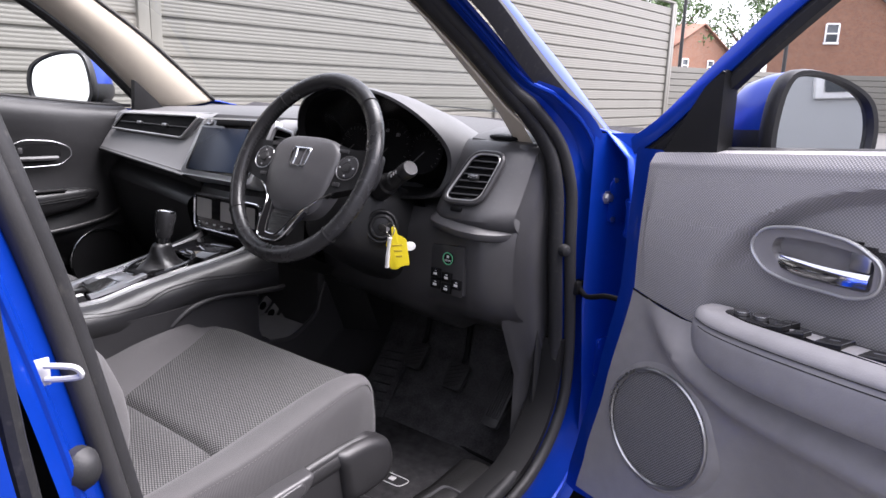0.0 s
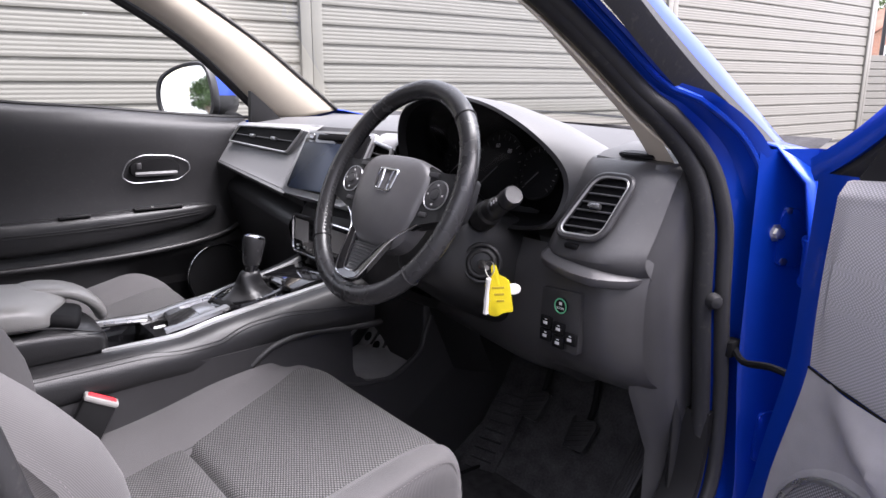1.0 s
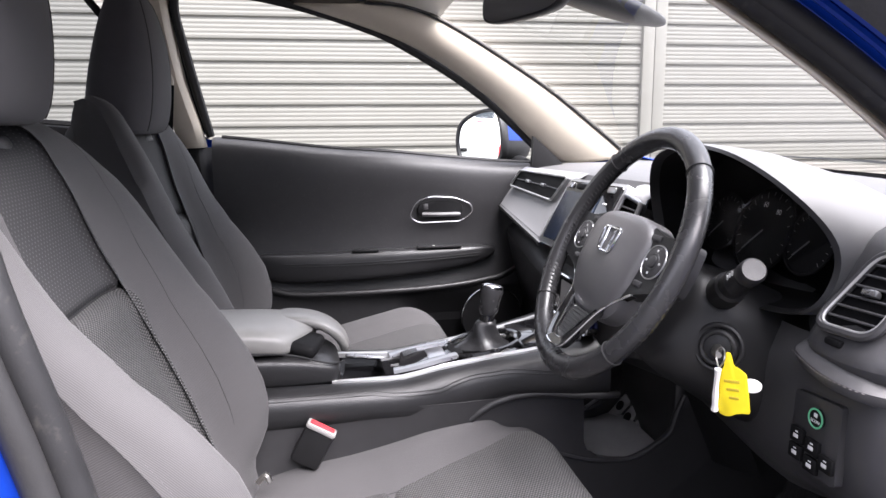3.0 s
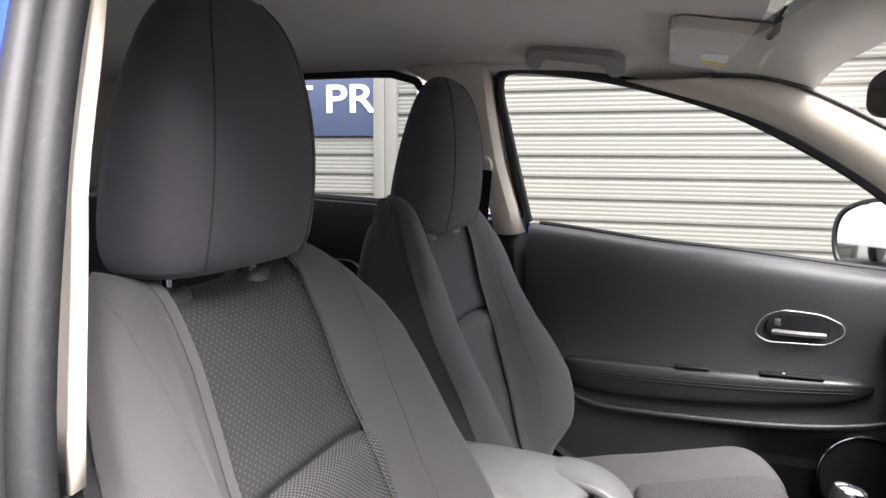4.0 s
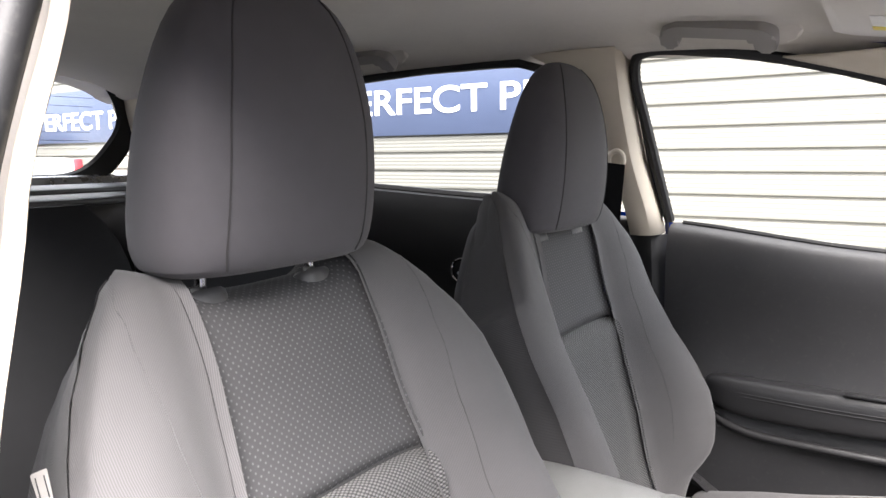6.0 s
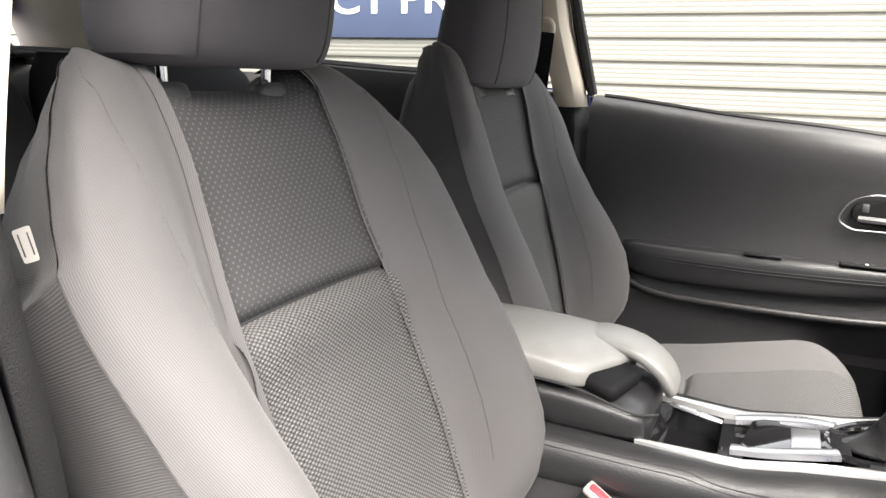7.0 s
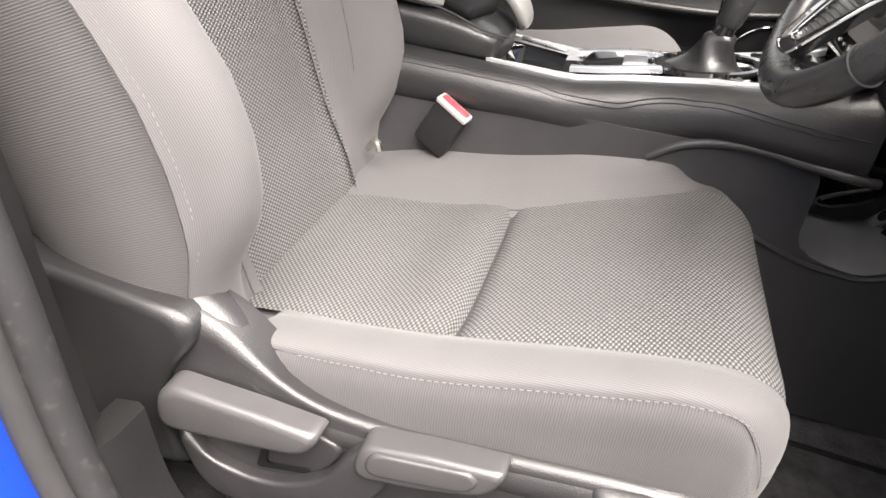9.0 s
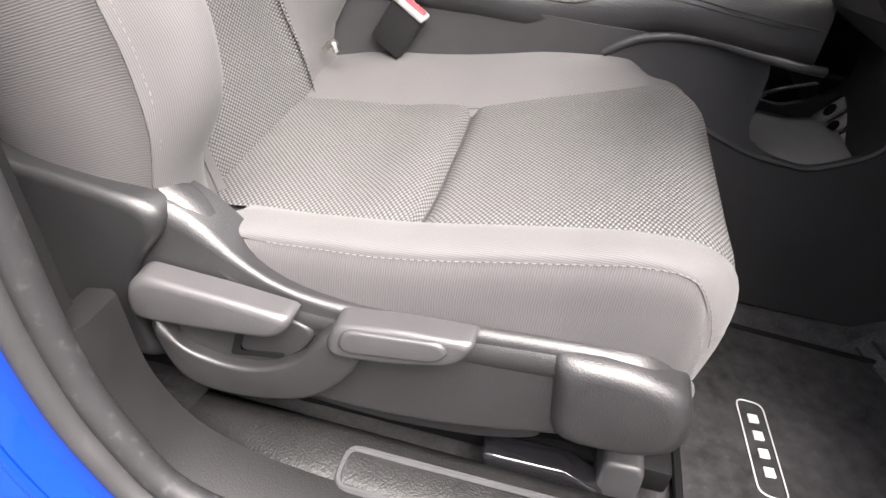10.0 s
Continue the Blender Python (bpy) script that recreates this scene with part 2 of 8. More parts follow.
def sheet(bm, rows, around=False, uv=True):
    """Quads between rows of points; UVs are metres along the surface."""
    lay = bm.loops.layers.uv.verify()
    vs = [[bm.verts.new(p) for p in r] for r in rows]
    us, v = [], 0.0
    for i, r in enumerate(rows):
        mid = len(r) // 2
        u, line = 0.0, []
        for j, p in enumerate(r):
            u += (Vector(p) - Vector(r[j - 1])).length if j else 0.0
            line.append(u)
        shift = line[mid]
        if i:
            v += (Vector(r[mid]) - Vector(rows[i - 1][mid])).length
        us.append([(q - shift, v) for q in line])
    w = len(rows[0])
    for i in range(len(rows) - 1):
        for j in range(w if around else w - 1):
            k = (j + 1) % w
            try:
                fc = bm.faces.new((vs[i][j], vs[i][k], vs[i + 1][k], vs[i + 1][j]))
            except ValueError:
                continue
            fc.smooth = True
            for lp, q in zip(fc.loops, (us[i][j], us[i][k], us[i + 1][k], us[i + 1][j])):
                lp[lay].uv = q
    return vs


def loft(bm, rings, caps=True):
    vs = sheet(bm, rings, around=True)
    if caps:
        bm.faces.new(list(reversed(vs[0])))
        bm.faces.new(vs[-1])
    return vs


def tube(bm, pts, r, n=8, closed=False, flat=1.0):
    """A round bar along the points; r is a number or one radius a point."""
    pts = [Vector(p) for p in pts]
    k = len(pts)
    rings = []
    up = None
    for i in range(k):
        d = (pts[(i + 1) % k] - pts[i - 1]) if closed else (pts[min(i + 1, k - 1)] - pts[max(i - 1, 0)])
        d.normalize()
        if up is None:
            up = Vector((0, 0, 1)) if abs(d.z) < 0.9 else Vector((0, 1, 0))
        side = d.cross(up).normalized()
        up = side.cross(d).normalized()
        rad = r[i] if isinstance(r, (list, tuple)) else r
        rings.append([pts[i] + side * (math.cos(a) * rad) + up * (math.sin(a) * rad * flat) for a in (2 * math.pi * j / n for j in range(n))])
    if closed:
        rings.append(rings[0])
        sheet(bm, rings, around=True)
        bmesh.ops.remove_doubles(bm, verts=bm.verts, dist=1e-6)
    else:
        loft(bm, rings)


def ribbon(bm, pts, profile, up):
    """A bar of the given profile (pairs along side and up) swept along the points."""
    pts = [Vector(p) for p in pts]
    rings = []
    for i in range(len(pts)):
        d = (pts[min(i + 1, len(pts) - 1)] - pts[max(i - 1, 0)]).normalized()
        u = Vector(up[i] if isinstance(up, list) else up)
        side = d.cross(u).normalized()
        u = side.cross(d).normalized()
        rings.append([pts[i] + side * a + u * b for a, b in profile])
    loft(bm, rings)


def rbox(bm, c, size, r=0.004, m=None, seg=2):
    """A box with rounded edges, centred at c."""
    k = bmesh.ops.create_cube(bm, size=1.0)
    vs = k["verts"]
    for v in vs:
        v.co = Vector((v.co.x * size[0], v.co.y * size[1], v.co.z * size[2]))
    es = list({e for v in vs for e in v.link_edges})
    res = bmesh.ops.bevel(bm, geom=es, offset=min(r, min(size) * 0.49), segments=seg, affect="EDGES", profile=0.5)
    vs = list({v for v in res["verts"]} | {v for v in vs if v.is_valid})
    mm = m if m is not None else Matrix.Identity(4)
    for v in vs:
        v.co = Vector(c) + (mm.to_3x3() @ v.co)
    return vs


def slab(bm, outline, frame_, depth, r=0.0, seg=2):
    """A plate with the outline (pairs), laid in the matrix's xy plane, its face at z = 0 and its back at -depth."""
    front = [bm.verts.new(frame_ @ Vector((x, y, 0))) for x, y in outline]
    back = [bm.verts.new(frame_ @ Vector((x, y, -depth))) for x, y in outline]
    f = bm.faces.new(front)
    bm.faces.new(list(reversed(back)))
    k = len(front)
    for i in range(k):
        j = (i + 1) % k
        bm.faces.new((front[j], front[i], back[i], back[j]))
    if r:
        bmesh.ops.bevel(bm, geom=list(f.edges), offset=r, segments=seg, affect="EDGES", profile=0.5)


def oval(rx, ry, n=32, p=2.6, cx=0.0, cy=0.0):
    out = []
    for i in range(n):
        a = 2 * math.pi * i / n
        c, s = math.cos(a), math.sin(a)
        out.append((cx + rx * math.copysign(abs(c) ** (2 / p), c), cy + ry * math.copysign(abs(s) ** (2 / p), s)))
    return out


def rounded(pts, r, n=4):
    """An outline of pairs with its corners rounded."""
    out = []
    k = len(pts)
    for i in range(k):
        p, a, b = Vector(pts[i]), Vector(pts[i - 1]), Vector(pts[(i + 1) % k])
        rr = min(r, (a - p).length * 0.45, (b - p).length * 0.45)
        p0, p1 = p + (a - p).normalized() * rr, p + (b - p).normalized() * rr
        for j in range(n + 1):
            t = j / n
            out.append(tuple(p0 * (1 - t) ** 2 + p * 2 * t * (1 - t) + p1 * t * t))
    return out


def frame_of(o, x, y):
    """A matrix at o with the given x and y directions."""
    x = Vector(x).normalized()
    z = x.cross(Vector(y)).normalized()
    y = z.cross(x)
    m = Matrix((x, y, z)).transposed().to_4x4()
    m.translation = Vector(o)
    return m


def finish(name, bm, mat, at=None):
    bmesh.ops.recalc_face_normals(bm, faces=bm.faces)
    me = bpy.data.meshes.new(name)
    for f in bm.faces:
        f.smooth = True
    bm.to_mesh(me)
    bm.free()
    me.set_sharp_from_angle(angle=radians(38))
    me.materials.append(mat)
    ob = new(name, me)
    if at is not None:
        ob.matrix_basis = at
    return ob


def part(name, bm, mat, parent=None, label="", at=None, sub=0, solid=0.0, shadow=True):
    """Links bm as one mesh under its thing; without a parent it is a thing or a piece of the setting."""
    ob = finish(name, bm, mat, at)
    if parent is not None:
        ob.parent = parent
        m = parent.matrix_basis.copy()
        if parent.parent is not None:
            m = parent.parent.matrix_basis @ parent.matrix_parent_inverse @ m
        ob.matrix_parent_inverse = m.inverted()
    if solid:
        k = ob.modifiers.new("thick", "SOLIDIFY")
        k.thickness, k.offset = abs(solid), (-1 if solid > 0 else 1)
    if sub:
        k = ob.modifiers.new("smooth", "SUBSURF")
        k.levels = k.render_levels = sub
    if label:
        tagged(ob, label)
    ob.visible_shadow = shadow
    return ob


def thing(name, at, label, category, group="", kind=""):
    ob = new(name)
    ob.empty_display_size = 0.05
    ob.matrix_basis = Matrix.Translation(at)
    return tagged(ob, label, category, group, kind)


def B():
    return bmesh.new()


def dashes(bm, pts, size=0.0011, long=0.005, gap=0.0028):
    """Thread stitches along a curve."""
    pts = [Vector(p) for p in pts]
    run, nxt = 0.0, 0.0
    for a, b in zip(pts, pts[1:]):
        seg = (b - a).length
        while nxt <= run + seg and seg > 1e-6:
            d = (b - a) / seg
            c = a + d * (nxt - run)
            side = d.orthogonal().normalized()
            up = d.cross(side)
            e0, e1 = c, c + d * long
            ring = [[e + side * (math.cos(q) * size) + up * (math.sin(q) * size) for q in (0.8, 2.4, 3.9, 5.5)] for e in (e0, e1)]
            v = [[bm.verts.new(p) for p in r] for r in ring]
            for i in range(4):
                j = (i + 1) % 4
                bm.faces.new((v[0][i], v[0][j], v[1][j], v[1][i]))
            nxt += long + gap
        run += seg

# ---- the car's shell ----
def belt_z(y):
    return interp(y, [(-0.75, 1.19), (-0.25, 1.165), (0.21, 1.123), (0.6, 1.083), (1.08, 1.04), (1.2, 1.035)])


def rail(y):
    """Height of the roof's side edge."""
    return interp(y, [(-1.75, 1.478), (-1.1, 1.488), (-0.6, 1.495), (0.0, 1.497), (0.25, 1.49), (0.5, 1.463), (0.7, 1.440), (0.82, 1.420)])


def rail_x(y):
    return interp(y, [(-1.75, 0.52), (-1.1, 0.56), (-0.6, 0.59), (0.0, 0.60), (0.5, 0.60), (0.82, 0.60)])


body = thing("car_body", (0, 0, 0.30), "blue metallic car body shell with beige upper trim and an open driver door", "car", kind="structure")

# door opening on the driver's side
LOOP = [(0.60, 0.19, 1.487), (0.60, 0.45, 1.455), (0.605, 0.742, 1.375), (0.62, 0.938, 1.267), (0.66, 1.077, 1.155), (0.70, 1.188, 1.040), (0.72, 1.216, 0.95),
        (0.725, 1.225, 0.80), (0.725, 1.250, 0.60), (0.725, 1.235, 0.47), (0.725, 1.12, 0.37), (0.73, 0.90, 0.335), (0.735, 0.65, 0.335), (0.74, 0.47, 0.36),
        (0.74, 0.40, 0.43), (0.74, 0.36, 0.53), (0.74, 0.33, 0.69), (0.74, 0.285, 0.90), (0.735, 0.24, 1.07), (0.68, 0.200, 1.25), (0.62, 0.172, 1.40)]
loop = cr(LOOP, 6, closed=True)
mid = Vector((0, 0.75, 0.90))
outs = []
for i, p in enumerate(loop):
    d = loop[(i + 1) % len(loop)] - loop[i - 1]
    o = Vector((0, d.z, -d.y)).normalized()
    if o.dot(Vector((0, p.y, p.z)) - mid) < 0:
        o = -o
    outs.append(o)


def around(off, dx):
    ring = []
    for p, o in zip(loop, outs):
        k = interp(p.z, [(0.92, 1.9), (1.14, 0.42)]) if p.y > 1.0 and p.z > 0.55 else (0.42 if p.z > 1.1 and p.y > 0.5 else 1.0)
        if p.y > 0.9 and p.z <= 0.55:
            k = interp(p.y, [(0.9, 1.0), (1.2, 1.9)])
        ring.append(p + o * off * k + Vector((dx * (0.62 if p.z > 1.1 and p.y > 0.5 else 1.0), 0, 0)))
    return ring


bm = B()
rings = [around(0.008, 0.0), around(0.016, 0.018), around(0.030, 0.028), around(0.048, 0.036), around(0.058, 0.058), around(0.072, 0.070), around(0.080, 0.074)]
sheet(bm, rings, around=True)
part("door_opening_flange", bm, M_BLUE, body, "glossy blue painted door aperture")
bm = B()
tube(bm, around(0.062, 0.060), 0.0055, 8, closed=True)
part("flange_fold", bm, M_BLUE, body, "rounded fold of the blue door flange")
bm = B()
tube(bm, around(0.004, 0.010), 0.0145, 10, closed=True)
part("door_seal", bm, M_RUBBER, body, "soft black rubber door seal")
bm = B()
tube(bm, around(0.020, 0.026), 0.0125, 10, closed=True)
part("seal_lip", bm, M_RUBBER2, body, "grey ribbed rubber seal lip")

# inner trims of the driver's pillars
bm = B()
rows = []
for z in [1.075 + 0.42 * i / 14 for i in range(15)]:
    x0 = interp(z, [(1.07, 0.722), (1.25, 0.668), (1.40, 0.61), (1.5, 0.585)])
    y0 = interp(z, [(1.07, 0.236), (1.25, 0.196), (1.40, 0.166), (1.5, 0.185)])
    w = interp(z, [(1.07, 0.0), (1.35, 0.0), (1.5, 0.05)])
    rows.append([(x0, y0, z), (x0 - 0.012, y0 - 0.002, z), (x0 - 0.022, y0 - 0.022, z), (x0 - 0.030, y0 - 0.07 - w, z), (x0 - 0.024, y0 - 0.13 - w, z), (x0 + 0.02, y0 - 0.17 - w, z)])
sheet(bm, rows)
part("upper_pillar_trim", bm, M_PILLAR, body, "cream moulded pillar trim", solid=0.004)
bm = B()
rows = []
for z in [0.36 + 0.715 * i / 16 for i in range(17)]:
    x0 = 0.728
    y0 = interp(z, [(0.36, 0.43), (0.43, 0.385), (0.53, 0.345), (0.69, 0.315), (0.90, 0.272), (1.08, 0.238)])
    rows.append([(x0, y0, z), (x0 - 0.020, y0 - 0.004, z), (x0 - 0.034, y0 - 0.03, z), (x0 - 0.040, y0 - 0.09, z), (x0 - 0.03, y0 - 0.16, z), (x0 + 0.02, y0 - 0.2, z)])
sheet(bm, rows)
part("lower_pillar_trim", bm, M_LOWTRIM, body, "dark grey lower pillar trim", solid=0.004)
bm = B()
rows = []
for z in [0.34 + 1.16 * i / 20 for i in range(21)]:
    x0 = interp(z, [(0.34, -0.70), (1.08, -0.70), (1.25, -0.665), (1.40, -0.628), (1.5, -0.60)])
    y0 = interp(z, [(0.34, 0.235), (1.10, 0.190), (1.30, 0.146), (1.42, 0.134), (1.50, 0.130)])
    w = interp(z, [(1.36, 0.0), (1.42, 0.02), (1.46, 0.07), (1.50, 0.15)])
    rows.append([(x0 - 0.05, y0 + 0.006, z), (x0 - 0.006, y0 + 0.004, z), (x0 + 0.008, y0 - 0.006, z), (x0 + 0.012, y0 - 0.028 - w * 0.6, z), (x0 + 0.004, y0 - 0.050 - w, z), (x0 - 0.05, y0 - 0.062 - w, z)])
cut = 13
sheet(bm, [[p if 0 < j < 5 else (p[0], p[1] + (0.03 if j == 0 else -0.06), p[2]) for j, p in enumerate(r)] for r in rows[:cut + 1]])
part("lower_pillar_trim", bm, M_LOWTRIM, body, "dark grey lower pillar trim", solid=-0.004)
bm = B()
sheet(bm, [[(Vector(p) + Vector((0.004 if 0 < j < 5 else 0, 0, 0))) for j, p in enumerate(r)] for r in rows[cut:]])
part("upper_pillar_trim", bm, M_PILLAR, body, "cream moulded pillar trim", solid=-0.004)

# the pillar trim's edge beside the seal
bm = B()
rows = []
for r in ((0.598, 0.60, 1.425, 0.020), (0.608, 0.752, 1.375, 0.024), (0.628, 0.945, 1.267, 0.028), (0.665, 1.083, 1.149, 0.030), (0.675, 1.157, 1.090, 0.032), (0.692, 1.212, 1.021, 0.034), (0.70, 1.23, 0.985, 0.034)):
    rows.append([Vector((r[0] - 0.008, r[1] - 0.0005, r[2] - 0.001)), Vector((r[0] - r[3] * 0.9, r[1] - 0.003, r[2] - 0.002)), Vector((r[0] - r[3] * 1.5, r[1] + 0.002, r[2] - 0.003)), Vector((r[0] - r[3] * 1.5 - 0.004, r[1] + 0.03, r[2] + 0.012))])
cols = [cr([r[k] for r in rows], 5) for k in range(4)]
sheet(bm, [list(c) for c in zip(*cols)])
part("pillar_trim_edge", bm, M_PILLAR, body, "cream pillar trim edge")

# front pillars: the trim between side window and windscreen, both sides
SIDE = [(0.600, 0.45, 1.452), (0.615, 0.733, 1.362), (0.652, 0.956, 1.232), (0.70, 1.12, 1.095), (0.735, 1.195, 1.035)]
SCREEN = [(0.555, 0.62, 1.452), (0.575, 0.79, 1.428), (0.625, 1.086, 1.272), (0.665, 1.27, 1.150), (0.69, 1.40, 1.055)]
a_side, a_screen = cr(SIDE, 6), cr(SCREEN, 6)
for s in (-1, 1):
    bm = B()
    rows = []
    for p, q in zip(a_side, a_screen):
        r = []
        for j in range(7):
            t = j / 6
            v = p.lerp(q - Vector((0.03 if s > 0 else 0.0, 0, 0)), t)
            v = v + Vector((-0.022 * math.sin(math.pi * t) ** 0.8, 0, -0.006 * math.sin(math.pi * t)))
            r.append((v.x * s - (0.024 * (1 - t) if s > 0 else 0.0), v.y, v.z))
        rows.append(r)
    sheet(bm, rows)
    part("front_pillar_trim", bm, M_PILLAR, body, "cream moulded windscreen pillar trim", solid=0.004 * s)
    bm = B()
    tube(bm, [(v.x * s, v.y + 0.004, v.z + 0.002) for v in a_screen], 0.006, 6)
    part("windscreen_rubber", bm, M_RUBBER, body)
    # outside of the pillar
    if s > 0:
        rub_l = cr([(0.655, 0.50, 1.490), (0.69, 0.75, 1.395), (0.715, 0.961, 1.267), (0.722, 1.057, 1.194), (0.728, 1.169, 1.119), (0.742, 1.300, 1.045), (0.752, 1.36, 1.005)], 5)
        rub_r = cr([(0.645, 0.55, 1.505), (0.68, 0.81, 1.405), (0.70, 1.025, 1.277), (0.708, 1.120, 1.217), (0.714, 1.230, 1.151), (0.724, 1.360, 1.076), (0.735, 1.42, 1.035)], 5)
        out_r = cr([(0.615, 0.60, 1.510), (0.645, 0.86, 1.415), (0.675, 1.10, 1.288), (0.682, 1.19, 1.236), (0.69, 1.30, 1.172), (0.700, 1.475, 1.062), (0.706, 1.56, 1.01)], 5)
        bm = B()
        rows = []
        for a, b, c in zip(rub_l, rub_r, out_r):
            a = a.lerp(b, 0.45) + Vector((0.010, 0, 0))
            b = b + Vector((0.006, 0, 0))
            rows.append([a + Vector((-0.012, -0.012, -0.018)), a, a.lerp(b, 0.25) + Vector((0.007, 0, 0.004)), a.lerp(b, 0.75) + Vector((0.007, 0, 0.004)), b, b + Vector((-0.014, 0, 0))])
        sheet(bm, rows)
        part("pillar_rubber", bm, M_RUBBER, body, "broad black rubber strip along the windscreen pillar")
        bm = B()
        sheet(bm, [[b + Vector((-0.004, 0, -0.002)), b.lerp(c, 0.4) + Vector((0.003, 0, 0.004)), c, c + Vector((-0.012, 0.012, -0.010)), c + Vector((-0.03, 0.0, -0.03))] for b, c in zip(rub_r, out_r)])
        part("outer_front_pillar", bm, M_BLUE, body, "glossy blue windscreen pillar")
    else:
        bm = B()
        sheet(bm, [[(-p.x - 0.018, p.y + 0.01, p.z + 0.012), (-p.x - 0.03, p.y + 0.04, p.z + 0.03), (-q.x - 0.018, q.y - 0.03, q.z + 0.012), (-q.x - 0.003, q.y, q.z + 0.004)] for p, q in zip(a_side, a_screen)])
        part("outer_front_pillar", bm, M_BLUE, body, "glossy blue windscreen pillar")

# windscreen
bm = B()
rows = []
for i in range(13):
    t = i / 12
    e = a_screen[round(t * (len(a_screen) - 1))]
    rows.append([(e.x * u, e.y + (0.05 + 0.13 * t) * (1 - u * u), e.z + 0.012 * (1 - u * u)) for u in [-1 + 2 * j / 20 for j in range(21)]])
sheet(bm, rows)
part("windscreen", bm, M_GLASS, body, "clear curved windscreen", shadow=False)
bm = B()
rows = [[(x, y, z + 0.006) for x, y, z in r] for r in rows[-2:]]
sheet(bm, [[(x, y + d, z) for x, y, z in rows[1]] for d in (-0.012, 0.05)])
part("screen_base_band", bm, M_BLACK, body)

# headliner and roof
bm = B()
rows, tops = [], []
YS = [0.82, 0.78, 0.72, 0.62, 0.5, 0.35, 0.2, 0.05, -0.2, -0.5, -0.8, -1.1, -1.4, -1.6, -1.70]
for y in YS:
    r, tr = [], []
    for j in range(25):
        u = -1 + 2 * j / 24
        z = rail(y) + (0.055 if y < 0.5 else interp(y, [(0.5, 0.055), (0.82, 0.042)])) * (1 - abs(u) ** 6)
        r.append((u * rail_x(y), y + (0.05 * (1 - u * u) if y > 0.7 else 0), z))
        tr.append((u * (rail_x(y) + 0.045), y + 0.02, z + 0.05))
    rows.append(r)
    tops.append(tr)
sheet(bm, rows)
ceiling = part("ceiling", bm, M_LINER)
tagged(ceiling, "pale grey-beige felt headliner of the car roof", "headliner", kind="structure")
bm = B()
sheet(bm, tops)
part("roof_panel", bm, M_BLUE, body, "glossy blue roof panel")
for s in (-1, 1):
    bm = B()
    sheet(bm, [[(s * rail_x(y), y, rail(y)), (s * (rail_x(y) + 0.03), y, rail(y) - 0.008), (s * (rail_x(y) + 0.06), y + 0.01, rail(y) + 0.02), (s * (rail_x(y) + 0.045), y + 0.02, rail(y) + 0.05)] for y in YS])
    part("roof_rail", bm, M_BLUE, body)
    bm = B()
    sheet(bm, [[(s * (rail_x(y) - 0.012), y, rail(y) + 0.003), (s * (rail_x(y) + 0.010), y, rail(y) - 0.006), (s * (rail_x(y) + 0.040), y, rail(y) - 0.016)] for y in (YS if s < 0 else YS[8:])])
    part("headliner_edge", bm, M_LINER, body)

# rear of the cabin: tailgate with its window, rear quarter trims
bm = B()
RW = rounded([(-0.44, 1.225), (0.44, 1.225), (0.56, 1.40), (0.46, 1.545), (-0.46, 1.545), (-0.56, 1.40)], 0.11, 6)
hole = [Vector((x, -1.67 + 0.10 * (z - 1.25) / 0.30, z)) for x, z in RW]
rim1 = [Vector((p.x * 1.02, p.y + 0.012, 1.375 + (p.z - 1.375) * 1.04)) for p in hole]
rim2 = [Vector((p.x * 1.16, p.y + 0.02, 1.375 + (p.z - 1.375) * 1.30)) for p in hole]
rim3 = [Vector((p.x * 1.20, p.y - 0.02, 1.375 + (p.z - 1.375) * 1.36)) for p in hole]
sheet(bm, [hole, rim1, rim2, rim3], around=True)
part("tailgate_trim", bm, M_PLASTIC, body, "black rounded tailgate window surround")
bm = B()
bm.faces.new([bm.verts.new(p) for p in hole])
part("rear_window", bm, M_GLASSD, body, "tinted rear window with heating lines", shadow=False)
bm = B()
for k in range(8):
    z = 1.28 + 0.027 * k
    tube(bm, [(-0.44, -1.655 + 0.10 * (z - 1.25) / 0.30, z), (0.44, -1.655 + 0.10 * (z - 1.25) / 0.30, z)], 0.0007, 4)
part("heating_lines", bm, M_BLACK, body)
bm = B()
rbox(bm, (0, -1.66, 1.195), (1.2, 0.06, 0.05), 0.012)
part("tailgate_sill", bm, M_SATIN, body, "pale grey tailgate ledge")
bm = B()
rbox(bm, (0, -1.73, 0.75), (1.42, 0.05, 0.92), 0.02)
part("tailgate_lower", bm, M_BLUE, body)
bm = B()
rbox(bm, (0, -1.69, 0.78), (1.40, 0.02, 0.86), 0.008)
part("tailgate_lining", bm, M_PLASTIC, body)
for s in (-1, 1):
    bm = B()
    rows = []
    for y in (-0.86, -1.0, -1.15, -1.3, -1.45, -1.66):
        rows.append([(s * interp(z, [(1.15, 0.72), (1.5, 0.58)]) * interp(y, [(-1.66, 0.93), (-0.7, 1.0)]), y - 0.08 * (1.45 - z), z) for z in (1.15, 1.22, 1.30, 1.38, 1.44, 1.50)])
    sheet(bm, rows)
    part("rear_quarter_trim", bm, M_PILLAR, body, "cream rear quarter trim", solid=0.004 * s)
    bm = B()
    sheet(bm, [[(s * 0.70, y, z) for z in (0.35, 0.6, 0.9, 1.15)] for y in (-0.70, -0.95, -1.3, -1.70)])
    part("load_bay_trim", bm, M_PLASTIC, body, solid=0.004 * s)

# floor pan, bulkhead, front end
bm = B()
sheet(bm, [[(x, y, z) for x in (-0.74, -0.5, -0.14, 0.14, 0.5, 0.74)] for y, z in ((-1.72, 0.45), (-0.4, 0.40), (-0.1, 0.30), (0.30, 0.27), (0.85, 0.265), (1.22, 0.27), (1.36, 0.36), (1.46, 0.55), (1.48, 0.80))])
